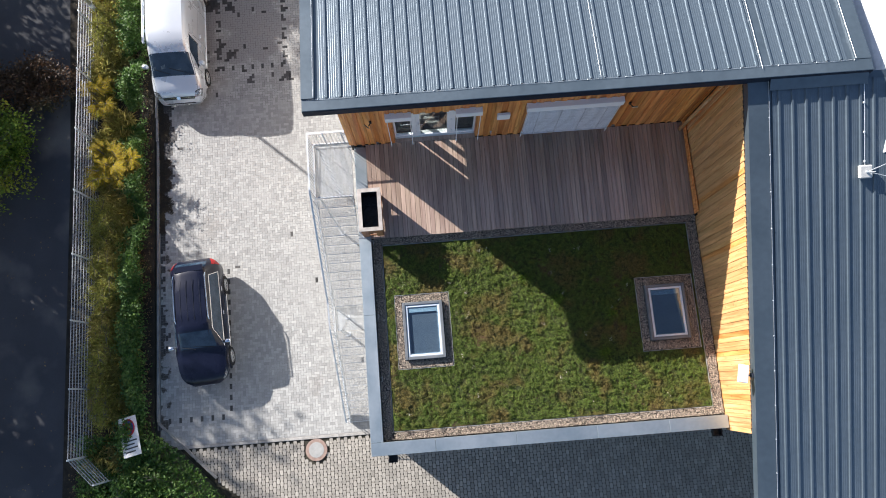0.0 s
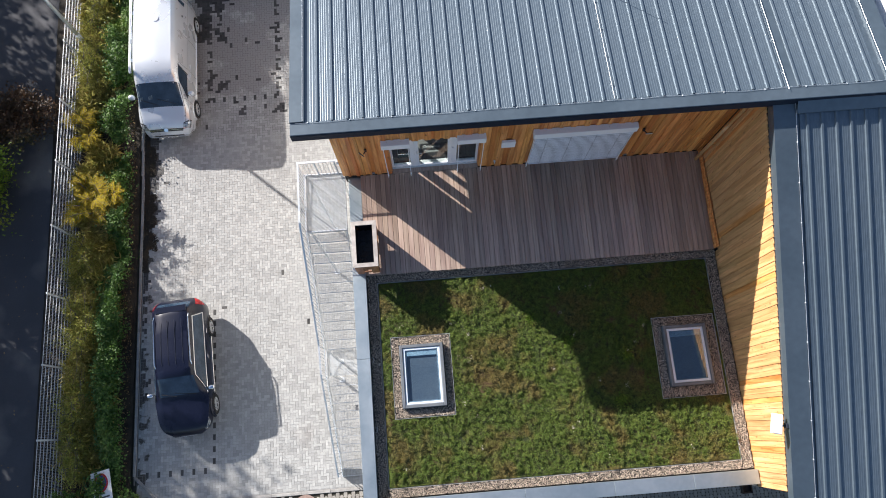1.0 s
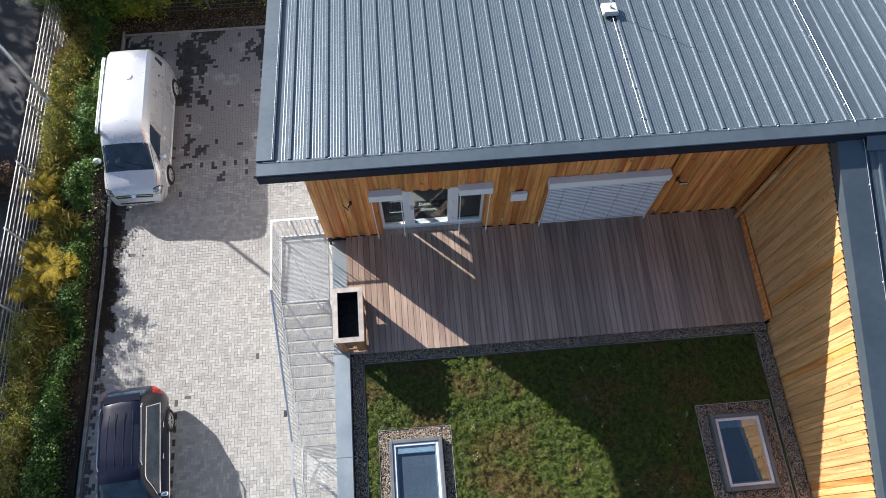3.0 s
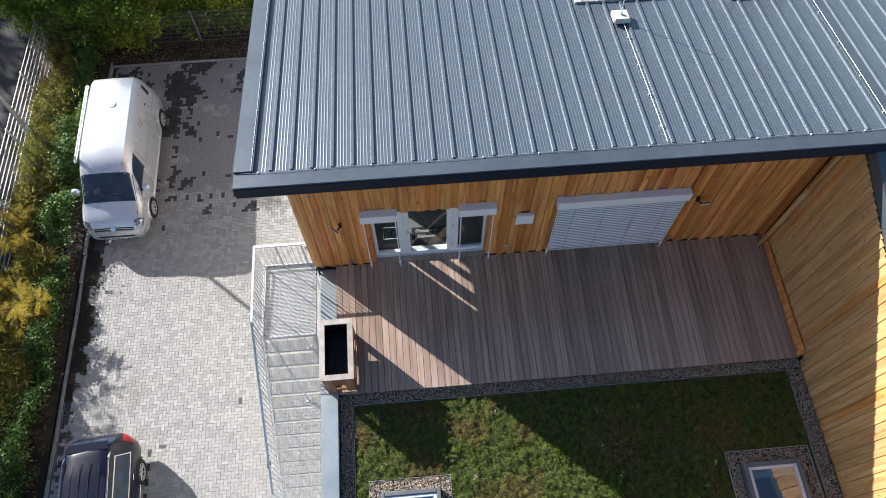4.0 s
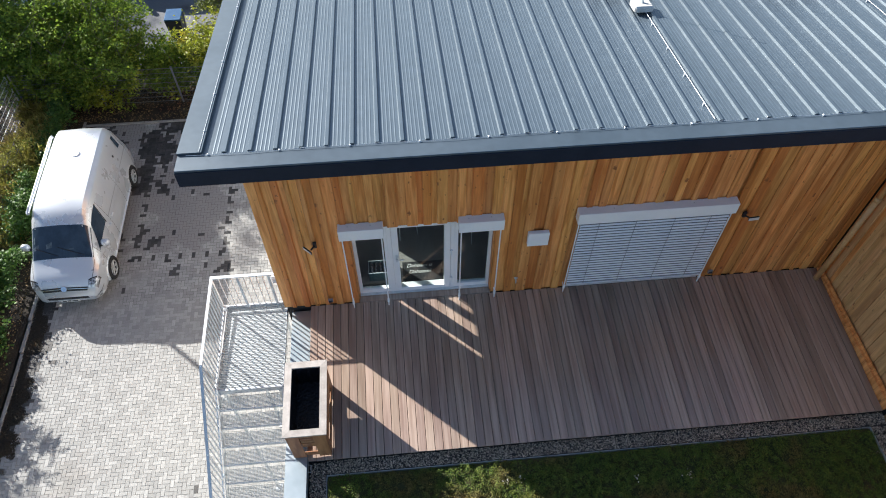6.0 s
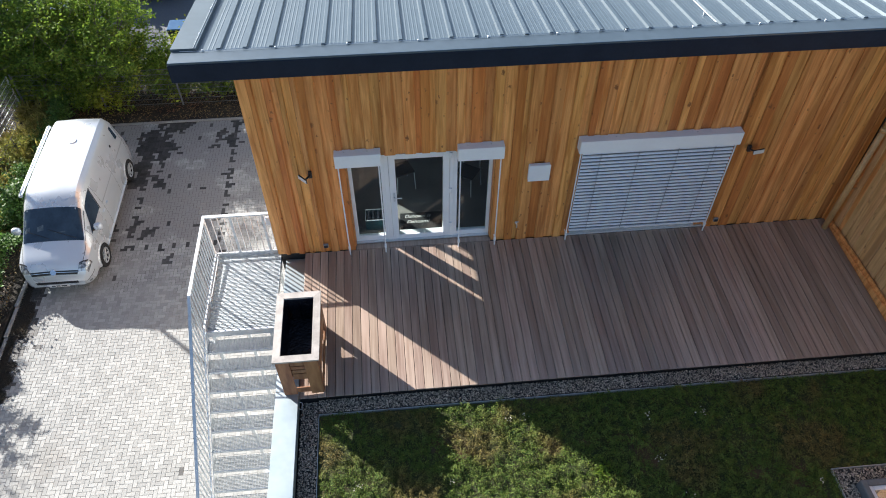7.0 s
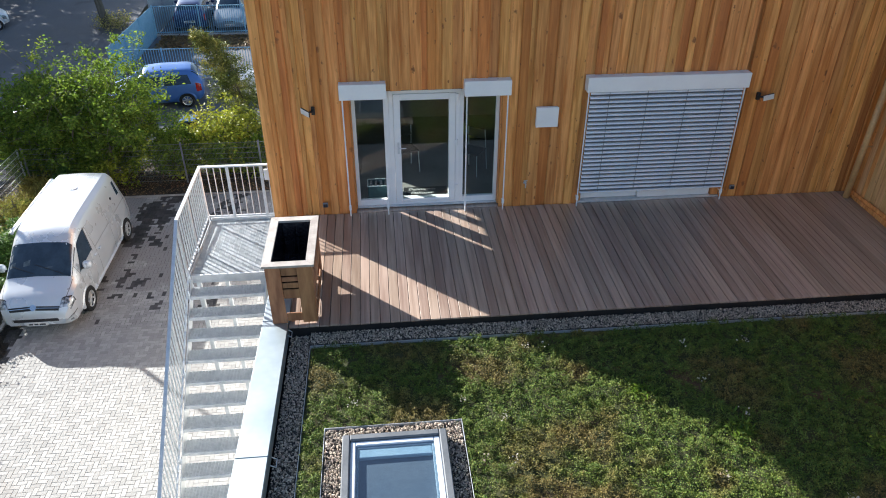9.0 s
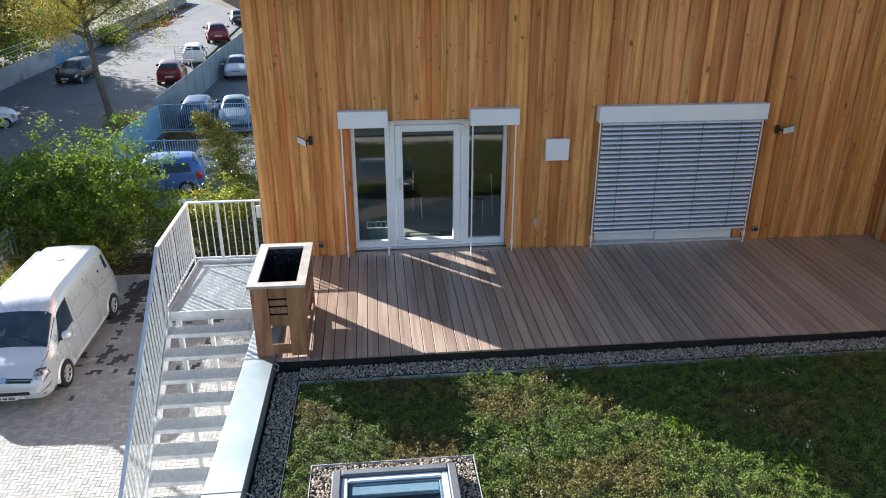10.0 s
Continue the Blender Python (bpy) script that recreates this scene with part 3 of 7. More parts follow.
part("pane", MB().box(-0.10 - OX, -0.03, 0.04, 0.74 - OX, -0.022, 1.97), M["pane"], leaf).visible_shadow = False
for x0, x1 in ((-0.855, -0.345), (0.985, 1.555)):
    part("pane", MB().box(x0 - OX, 0.0, 0.038, x1 - OX, 0.008, 2.105), M["pane"], door).visible_shadow = False
part("handle", MB().box(-0.16 - OX, -0.088, 0.98, -0.125 - OX, -0.075, 1.2, 0.004).cyl((-0.143 - OX, -0.08, 1.1), (-0.143 - OX, -0.135, 1.1), 0.011).cyl((-0.143 - OX, -0.128, 1.1), (-0.01 - OX, -0.128, 1.1), 0.011), M["galv"], leaf, "brushed steel lever handle")
for z in (0.2, 1.1, 1.95):
    part("hinge", MB().cyl((0.875 - OX, -0.075, z), (0.875 - OX, -0.075, z + 0.12), 0.016).box(0.84 - OX, -0.08, z + 0.01, 0.9 - OX, -0.06, z + 0.11), M["whitemetal"], leaf)
part("threshold", MB().box(-0.91 - OX, -0.085, -0.100, 1.61 - OX, 0.05, -0.072, 0.004), M["galv"], door, "grey metal threshold")
part("reveal", MB().box(-0.928 - OX, -0.16, -0.07, -0.912 - OX, 0.1, 2.165).box(1.612 - OX, -0.16, -0.07, 1.628 - OX, 0.1, 2.165), M["larch"], door, "larch reveal boards")

win = thing("window_1", "white framed sliding terrace window behind a lowered blind", "window", pose(4.45, 7.80, 5.605), kind="structure")
win.scale = (1, 1, 0.975)
part("window_frame", rect_frame(-1.34, 0.004, 1.34, 2.245, 0.07, -0.03, 0.05, wb=0.08).box(-0.04, -0.03, 0.085, 0.04, 0.05, 2.175, 0.004), M["whiteframe"], win)
for x0, x1 in ((-1.28, -0.03), (0.03, 1.28)):
    part("pane", MB().box(x0, 0.0, 0.07, x1, 0.008, 2.185), M["pane"], win).visible_shadow = False
part("window_sill", MB().box(-1.345, -0.19, -0.035, 1.345, -0.031, 0.0, 0.005), M["galv"], win, "grey metal sill")
part("vent_panel", MB().box(-1.335, -0.07, 0.004, -0.205, -0.031, 0.24, 0.006).box(-0.20, -0.13, 0.004, 1.175, -0.031, 0.24, 0.006), M["whitemetal"], win, "white lower ventilation panel")
part("reveal", MB().box(1.185, -0.165, 0.004, 1.335, -0.031, 2.2, 0.004), M["larch"], win, "larch reveal board")
part("vent_slot", MB().box(-0.06, -0.134, 0.165, 1.02, -0.129, 0.193), M["black"], win, "black ventilation slot")


# Dark grey for the cords and for gap shade painted on the slat edges.
M["slatshade_cord"] = surf("slat_shade_and_cord", (0.10, 0.11, 0.13), (0.14, 0.15, 0.17), 6.0, 0.7, 0.05)


def blind_box(x0, x1, y0, z0, z1, label, slats=False):
    c = (x0 + x1) / 2
    t = thing("blind_box", label, "blind", pose(c, FACE, z0), group="external blinds")
    w = (x1 - x0) / 2
    d = FACE - y0
    part("housing", MB().box(-w, -d, 0, w, 0.01, z1 - z0, 0.006), M["whitemetal"], t)
    for s in (-1, 1):
        rx = s * (w - 0.045)
        part("guide_rod", MB().cyl((rx, -d + 0.05, 0.01), (rx, -d + 0.05, DECK - z0), 0.012, 8), M["whitemetal"], t)
        part("rod_bracket", MB().box(rx - 0.02, -d + 0.035, DECK - z0 + 0.12, rx + 0.02, -d + 0.075, DECK - z0 + 0.21, 0.004).cyl((rx, -d + 0.06, DECK - z0 + 0.16), (rx, -0.0, DECK - z0 + 0.16), 0.008), M["whitemetal"], t)
    for sx in (-0.28, 0.22):
        part("screw", MB().cyl((w * sx * 2, -d * 0.4, z1 - z0), (w * sx * 2, -d * 0.4, z1 - z0 + 0.006), 0.012, 6), M["galv"], t)
    if slats:
        n = 24
        drop = 1.84
        prof = [(-0.042, -0.020), (-0.034, -0.004), (-0.023, 0.001), (0.0, 0.006), (0.025, -0.002), (0.04, -0.012)]
        mb = MB()
        tilt = radians(46)
        for px in (-w + 0.075, w - 0.075):
            for a, b in prof:
                mb.v.append((px, a * math.cos(tilt) - b * math.sin(tilt), a * math.sin(tilt) + b * math.cos(tilt)))
        for i in range(5):
            mb.f.append((i, i + 1, 6 + i + 1, 6 + i))
        sl = mb.mesh("slat", [M["slat"], M["slatshade_cord"]])
        # Outer slat faces coloured dark as the shade between slats.
        sl.polygons[0].material_index = 1
        sl.polygons[1].material_index = 1
        for k in range(n):
            part("slat", sl, None, t, at=pose(0, -d + 0.05, -0.03 - k * drop / n, rng.uniform(-3, 3)))
        part("bottom_bar", MB().box(-w + 0.075, -d + 0.02, -drop - 0.04, w - 0.075, -d + 0.08, -drop - 0.012, 0.004), M["slat"], t)
        for s in (-0.72, -0.25, 0.24, 0.70):
            part("ladder_cord", MB().box(s * w - 0.0035, -d + 0.008, -drop, s * w + 0.0035, -d + 0.011, 0), M["slatshade_cord"], t)
    return t


blind_box(-1.08, -0.32, 7.45, 7.72, 7.975, "white metal blind housing over the door's side pane, drawn up")
blind_box(0.96, 1.735, 7.45, 7.72, 7.975, "white metal blind housing over the door's side pane, drawn up")
blind_box(3.01, 5.81, 7.45, 7.72, 7.975, "wide white external venetian blind, lowered over the window", True)
ctl = thing("control_cabinet", "flat white square cabinet on the larch wall", "cabinet", pose(2.385, 7.59, 7.12))
part("cabinet_box", MB().box(-0.185, -0.06, 0, 0.185, 0.01, 0.34, 0.008), M["whitemetal"], ctl)
part("cabinet_lid", MB().box(-0.19, -0.075, -0.005, 0.19, -0.062, 0.345, 0.004), M["whitemetal"], ctl)


def wall_lamp(x, z, turn):
    t = thing("wall_lamp", "small black floodlight with a flat tilted head on the larch wall", "lamp", pose(x, 7.60, z), group="terrace wall lamps")
    part("bracket", MB().box(-0.03, -0.05, -0.06, 0.03, 0.0, 0.07, 0.006).cyl((0, -0.04, 0.0), (turn * 0.06, -0.14, 0.02), 0.016), M["black"], t)
    m = pose(turn * 0.115, -0.15, 0.025, 14, turn * -14, -38 if turn < 0 else -6)
    head = part("lamp_head", MB().box(-0.09, -0.012, -0.055, 0.09, 0.012, 0.055, 0.005), M["black"], t, at=m)
    part("lamp_glass", MB().box(-0.087, -0.016, -0.052, 0.087, -0.0125, 0.052), M["lampglass"], head, "pale frosted lamp glass")


M["lampglass"] = surf("frosted_lamp_glass", (0.7, 0.71, 0.72), (0.78, 0.78, 0.78), 6.0, 0.3, 0.02)
wall_lamp(-1.52, 7.52, -1)
wall_lamp(6.08, 7.52, 1)


def socket(x, z):
    t = thing("wall_socket", "grey outdoor wall socket on the larch boards", "socket", pose(x, 7.59, z), group="wall sockets")
    part("socket_base", MB().box(-0.045, -0.04, -0.04, 0.045, 0.0, 0.045, 0.006), M["socketgrey"], t)
    part("socket_flap", MB().box(-0.036, -0.056, -0.03, 0.036, -0.041, 0.03, 0.005), M["darkmetal"], t)


M["socketgrey"] = surf("grey_plastic", (0.22, 0.23, 0.24), (0.28, 0.29, 0.30), 5.0, 0.5, 0.05)
socket(-1.47, 5.78)
socket(6.0, 5.78)
tap = thing("water_tap", "small metal garden tap on the larch wall", "tap", pose(2.09, 7.59, 6.05))
part("tap_body", MB().cyl((0, 0, 0), (0, -0.08, 0), 0.014).cyl((0, -0.075, 0.005), (0, -0.075, -0.07), 0.011).cyl((0, -0.01, 0), (0, 0, 0), 0.03), M["galv"], tap)
part("tap_handle", MB().cyl((0, -0.05, 0), (0, -0.05, 0.05), 0.008).box(-0.035, -0.06, 0.05, 0.035, -0.04, 0.062, 0.004), M["galv"], tap)
pipe = thing("downpipe", "rainwater downpipe in the wall corner with a light brown standpipe", "downpipe", pose(8.16, 7.35, DECK))
part("standpipe", MB().cyl((0, 0, 0), (0.09, 0.03, 2.35), 0.055, 14).cyl((0.088, 0.029, 2.30), (0.092, 0.031, 2.38), 0.062, 14), M["pipe"], pipe, "light brown painted standpipe", smooth=True)
part("pipe", MB().cyl((0.092, 0.031, 2.381), (0.15, 0.05, 4.08), 0.045, 12), M["pipe"], pipe, "thinner upper pipe", smooth=True)
for z in (1.0, 3.1):
    part("pipe_clamp", MB().cyl((0.0383 * z, 0.0128 * z, z), (0.0383 * z + 0.002, 0.0128 * z, z + 0.04), 0.06, 12).box(0.05, 0, z, 0.20, 0.02, z + 0.02), M["pipe"], pipe)

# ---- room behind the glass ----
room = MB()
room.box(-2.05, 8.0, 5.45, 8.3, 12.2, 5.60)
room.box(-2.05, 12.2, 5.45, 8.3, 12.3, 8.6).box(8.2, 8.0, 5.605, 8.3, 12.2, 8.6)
solid("wall_room", room, M["room"], "plastered walls and floor of the room inside, darkened in colour", "wall")
solid("ceiling", MB().box(-2.05, 8.0, 8.6, 8.3, 12.3, 8.7), M["room"], "plain ceiling of the room inside, darkened in colour", "ceiling")
mat = thing("doormat", "dark doormat with white script lettering inside the door", "doormat", pose(0.36, 8.20, 5.601))
part("mat", MB().box(-0.42, -0.27, 0, 0.42, 0.27, 0.012, 0.004), M["black"], mat)
M["print"] = surf("white_print", (0.72, 0.72, 0.70), (0.8, 0.8, 0.78), 9.0, 0.8, 0.02)
for body, ty in (("Dahoam is", 0.13), ("Dahoam!", -0.02)):
    fc = bpy.data.curves.new("lettering", "FONT")
    fc.body, fc.size, fc.shear, fc.align_x = body, 0.12, 0.4, "CENTER"
    tmp = bpy.data.objects.new("lettering", fc)
    me = bpy.data.meshes.new_from_object(tmp)
    bpy.data.objects.remove(tmp)
    me.materials.clear()
    me.materials.append(M["print"])
    part("lettering", me, None, mat, "white script lettering", at=pose(-0.08, ty, 0.014))
M["crate"] = surf("dark_teal_plastic", (0.02, 0.06, 0.075), (0.03, 0.08, 0.095), 4.0, 0.4, 0.05)
crate = thing("bottle_crate", "dark teal plastic bottle crate with a pale rim", "crate", pose(-0.52, 8.22, 5.601))
part("crate_box", MB().box(-0.2, -0.15, 0, 0.2, 0.15, 0.015).box(-0.2, -0.15, 0.015, -0.185, 0.15, 0.26).box(0.185, -0.15, 0.015, 0.2, 0.15, 0.26).box(-0.185, -0.15, 0.015, 0.185, -0.135, 0.26).box(-0.185, 0.135, 0.015, 0.185, 0.15, 0.26), M["crate"], crate)
part("crate_rim", MB().tube([(-0.2, -0.15, 0.265), (0.2, -0.15, 0.265), (0.2, 0.15, 0.265), (-0.2, 0.15, 0.265), (-0.2, -0.15, 0.265)], 0.009), M["whitemetal"], crate)
for i in range(4):
    for j in range(3):
        part("bottle", MB().cyl((-0.135 + i * 0.09, -0.085 + j * 0.085, 0.016), (-0.135 + i * 0.09, -0.085 + j * 0.085, 0.2), 0.033, 8).cyl((-0.135 + i * 0.09, -0.085 + j * 0.085, 0.2), (-0.135 + i * 0.09, -0.085 + j * 0.085, 0.29), 0.03, 8, 0.013), M["darkmetal"], crate)
chair_m = M["galv"]
for cx, cy, rz in ((0.05, 9.3, 20), (1.35, 9.1, -35)):
    ch = thing("metal_chair", "slim metal chair standing inside the room", "chair", pose(cx, cy, 5.601, 0, 0, rz), group="chairs in the room")
    for sx in (-0.2, 0.2):
        part("leg", MB().cyl((sx, -0.2, 0), (sx * 0.9, -0.18, 0.44), 0.011), chair_m, ch)
        part("leg", MB().cyl((sx, 0.24, 0), (sx * 0.9, 0.16, 0.86), 0.011), chair_m, ch)
    part("seat", MB().box(-0.2, -0.2, 0.44, 0.2, 0.19, 0.465, 0.006), M["black"], ch)
    part("backrest", MB().box(-0.19, 0.165, 0.66, 0.19, 0.185, 0.86, 0.006), M["black"], ch)

# ---- planter ----
M["planter"] = surf("weathered_planter_wood", (0.24, 0.10, 0.045), (0.39, 0.19, 0.09), 2.0, 0.6, 0.3, stretch=(6, 6, 1), fine=5, piece=0.15, depth=0.004)
# Rim wood paler and greyer than the sides.
M["plantertop"] = surf("pale_planter_rim", (0.36, 0.325, 0.295), (0.48, 0.44, 0.405), 2.0, 0.6, 0.25, stretch=(3, 3, 3), fine=6, piece=0.08, depth=0.003)
pl = thing("planter", "tall raised wooden planter box with a black liner, empty", "planter", pose(-1.785, 5.29, DECK - 0.113, 1.8))
W2, L2, HT = 0.352, 0.655, 1.0
IX, IY = W2 - 0.035, L2 - 0.035
for sx in (-1, 1):
    for sy in (-1, 1):
        part("leg", MB().box(*sorted((sx * IX, sx * (IX - 0.055)))[:1], *sorted((sy * IY, sy * (IY - 0.14)))[:1], 0, sorted((sx * IX, sx * (IX - 0.055)))[1], sorted((sy * IY, sy * (IY - 0.14)))[1], HT - 0.035, 0.005), M["planter"], pl)
        part("post_board", MB().box(min(sx * (IX - 0.205), sx * IX), min(sy * IY, sy * (IY + 0.022)), 0, max(sx * (IX - 0.205), sx * IX), max(sy * IY, sy * (IY + 0.022)), HT - 0.035, 0.004), M["planter"], pl)
for sy in (-1, 1):
    for z0, z1 in ((0.02, 0.16), (0.42, 0.575), (0.60, 0.685), (0.71, 0.785), (0.81, 0.955)):
        part("slat", MB().box(-IX + 0.207, min(sy * (IY - 0.022), sy * IY), z0, IX - 0.207, max(sy * (IY - 0.022), sy * IY), z1, 0.004), M["planter"], pl)
for sx in (-1, 1):
    for z0, z1 in ((0.02, 0.16), (0.42, 0.575), (0.60, 0.685), (0.71, 0.785), (0.81, 0.955)):
        part("slat", MB().box(min(sx * (IX - 0.022), sx * IX), -IY + 0.142, z0, max(sx * (IX - 0.022), sx * IX), IY - 0.142, z1, 0.004), M["planter"], pl)
R = 0.115
for sx in (-1, 1):
    o = [(sx * W2, -L2), (sx * W2, L2), (sx * (W2 - R), L2 - R), (sx * (W2 - R), -L2 + R)]
    part("rim_board", MB().prism(o, "z", HT - 0.035, HT), M["plantertop"], pl)
for sy in (-1, 1):
    o = [(-W2 + 0.002, sy * L2), (W2 - 0.002, sy * L2), (W2 - R - 0.002, sy * (L2 - R)), (-W2 + R + 0.002, sy * (L2 - R))]
    part("rim_board", MB().prism(o, "z", HT - 0.035, HT), M["plantertop"], pl)
mb = MB()
a, b, z0, z1 = IX - 0.06, IY - 0.06, 0.40, HT - 0.02
for s, (p, q) in enumerate((((-a, -b), (a, -b)), ((a, -b), (a, b)), ((a, b), (-a, b)), ((-a, b), (-a, -b)))):
    for i in range(8):
        u0, u1 = i / 8, (i + 1) / 8
        P0, P1 = [(p[0] + (q[0] - p[0]) * u, p[1] + (q[1] - p[1]) * u) for u in (u0, u1)]
        w0, w1 = 0.06 * math.sin(i * 2.3 + s), 0.06 * math.sin((i + 1) * 2.3 + s)
        mb.add([(P0[0], P0[1], z1), (P1[0], P1[1], z1), (P1[0] * (0.9 + w1), P1[1] * (0.95 + w1), z0), (P0[0] * (0.9 + w0), P0[1] * (0.95 + w0), z0)], [(0, 1, 2, 3)])
mb.add([(-a, -b, z0 + 0.01), (a, -b, z0 + 0.01), (a, b, z0 + 0.01), (-a, b, z0 + 0.01)], [(0, 1, 2, 3)])
part("liner", mb, M["liner"], pl, "shiny black pond liner")

# ---- skylights on the planted roof ----
# Blind's blue-grey also stands for the sky reflected in the pane.
M["navy"] = surf("sky_tinted_blind", (0.12, 0.145, 0.18), (0.15, 0.17, 0.20), 2.0, 0.7, 0.05)
M["paleblind"] = surf("pale_blue_blind_cassette", (0.45, 0.58, 0.66), (0.52, 0.64, 0.71), 3.0, 0.5, 0.05)
M["paleframe"] = surf("pale_blue_grey_frame", (0.40, 0.47, 0.52), (0.47, 0.53, 0.58), 3.0, 0.4, 0.03)
M["upstand"] = surf("dark_grey_upstand", (0.10, 0.115, 0.13), (0.14, 0.155, 0.17), 3.0, 0.6, 0.1)


M["sashgrey"] = surf("pale_sash_paint", (0.56, 0.63, 0.70), (0.66, 0.72, 0.78), 3.0, 0.4, 0.05)


def roof_window(x0, y0, x1, y1):
    cx, cy = (x0 + x1) / 2, (y0 + y1) / 2
    w, l = (x1 - x0) / 2, (y1 - y0) / 2
    t = thing("skylight", "flat roof skylight with white sash in a grey upstand", "skylight", pose(cx, cy, 5.075), group="skylights in the planted roof")
    up = MB()
    for a in ((-w, -l, -w + 0.09, l), (w - 0.09, -l, w, l), (-w + 0.09, -l, w - 0.09, -l + 0.09), (-w + 0.09, l - 0.09, w - 0.09, l)):
        up.box(a[0], a[1], 0, a[2], a[3], 0.295, 0.012)
    part("upstand", up, M["upstand"], t)
    fr = MB()
    i, o = 0.158, 0.091
    for a in ((-w + o, -l + o, -w + i, l - o), (w - i, -l + o, w - o, l - o), (-w + i, -l + o, w - i, -l + i), (-w + i, l - i, w - i, l - o)):
        fr.box(a[0], a[1], 0.21, a[2], a[3], 0.265, 0.01)
    part("sash", fr, M["sashgrey"], t)
    part("pane", MB().box(-w + i - 0.01, -l + i - 0.01, 0.246, w - i + 0.01, l - i + 0.01, 0.252), M["skyglass"], t).visible_shadow = False
    part("blind", MB().box(-w + 0.072, -l + 0.072, 0.165, w - 0.072, l - 0.072, 0.18), M["navy"], t, "inner blind, its blue standing for sky in the pane")
    inn = MB()
    j = 0.188
    for a in ((-w + i, -l + i, -w + j, l - i), (w - j, -l + i, w - i, l - i), (-w + j, -l + i, w - j, -l + j), (-w + j, l - j, w - j, l - i)):
        inn.box(a[0], a[1], 0.185, a[2], a[3], 0.242, 0.006)
    part("inner_frame", inn, M["paleframe"], t)
    part("blind_cassette", MB().box(-w + 0.19, l - 0.32, 0.182, w - 0.19, l - 0.19, 0.23, 0.01), M["paleblind"], t, "pale blind cassette")
    part("inner_lining", MB().box(-w + 0.072, -l + 0.072, 0.005, w - 0.072, l - 0.072, 0.03), M["navy"], t)


roof_window(-1.07, 0.76, 0.165, 2.51)
roof_window(6.44, 0.77, 7.66, 2.47)

# ---- lightning wires, block and hatches on the metal roof ----
wire = thing("lightning_wire", "thin galvanised lightning conductor along the roof edge", "lightning conductor", pose(0, 7.26, 10.10))
pts = [(-2.9, 0, 0.02)]
for k in range(29):
    pts.append((-2.6 + k * 0.49, rng.uniform(-0.015, 0.015), 0.02 + (0.012 if k % 2 else 0)))
part("wire", MB().tube(pts, 0.004, 5), M["galv"], wire)
for k in range(15):
    part("wire_clip", MB().box(-2.612 + k * 0.98, -0.014, 0, -2.588 + k * 0.98, 0.014, 0.03, 0.004), M["galv"], wire)


def slope_wire(x, y0, y1, n):
    t = thing("lightning_wire", "galvanised lightning conductor running up the metal roof", "lightning conductor", pose(x, y0, main_z(y0) + 0.05))
    L = y1 - y0
    part("wire", MB().cyl((0, 0, 0.012), (0, L, 0.012 -0.14 * L), 0.005, 6), M["galv"], t)
    for k in range(n):
        yy = L * (k + 0.5) / n
        part("wire_clip", MB().box(-0.012, yy - 0.015, -0.045 -0.14 * yy, 0.012, yy + 0.015, 0.022 -0.14 * yy, 0.004), M["galv"], t)


slope_wire(-2.72, 7.3, 16, 9)
slope_wire(4.60, 7.30, 10.62, 4)
slope_wire(8.72, 7.2, 16, 9)
slope_wire(11.15, 7.3, 16, 8)
t = thing("lightning_wire", "galvanised lightning conductor running down the wing roof", "lightning conductor", pose(8.945, 7.0, wing_z(7.0) + 0.03))
part("wire", MB().cyl((0, 0, 0.012), (0, -13, 0.012 - 0.313 * 13), 0.0045, 6), M["galv"], t)
for k in range(14):
    part("wire_clip", MB().box(-0.011, -k * 0.92 - 0.03, -0.03 - 0.313 * (k * 0.92 + 0.03), 0.011, -k * 0.92, 0.014 - 0.313 * k * 0.92, 0.004), M["galv"], t)
t = thing("lightning_wire", "galvanised lightning conductor running down the wing roof", "lightning conductor", pose(11.42, 7.0, wing_z(7.0) + 0.03))
part("wire", MB().cyl((0, 0.05, 0.05), (0, -2.5, 0.03 - 0.313 * 2.5), 0.007, 6), M["galv"], t)
for k in range(4):
    part("wire_clip", MB().box(-0.02, -k * 0.72 - 0.05, -0.03 - 0.313 * (k * 0.72 + 0.05), 0.02, -k * 0.72, 0.03 - 0.313 * k * 0.72, 0.004), M["galv"], t)
M["block"] = surf("pale_concrete_block", (0.5, 0.5, 0.48), (0.6, 0.6, 0.58), 6.0, 0.85, 0.2)


def rod_block(x, y, z, slope, h):
    t = thing("lightning_rod", "thin lightning rod on a pale square concrete foot", "lightning rod", pose(x, y, z, math.degrees(math.atan(slope))))
    part("foot_block", MB().box(-0.17, -0.17, 0.0, 0.17, 0.17, 0.12, 0.025), M["block"], t)
    part("rod", MB().cyl((0, 0, 0.12), (0.0, 0.0, h), 0.008, 6), M["galv"], t)
    part("rod_clamp", MB().cyl((0, 0, 0.12), (0, 0, 0.18), 0.03, 8), M["galv"], t)
    return t


rod_block(4.56, 10.76, main_z(10.78) + 0.05, -0.14, 1.3)
w = rod_block(11.4, 4.55, wing_z(4.55) + 0.047, 0.313, 0.5)
part("strut", MB().cyl((0, 0, 0.16), (0.75, 0.35, 0.5), 0.009, 6).cyl((0, 0, 0.16), (0.8, -0.25, 0.25), 0.009, 6), M["galv"], w)
M["sealant"] = surf("pale_hatch_flashing", (0.30, 0.31, 0.31), (0.46, 0.46, 0.45), 2.5, 0.8, 0.2)


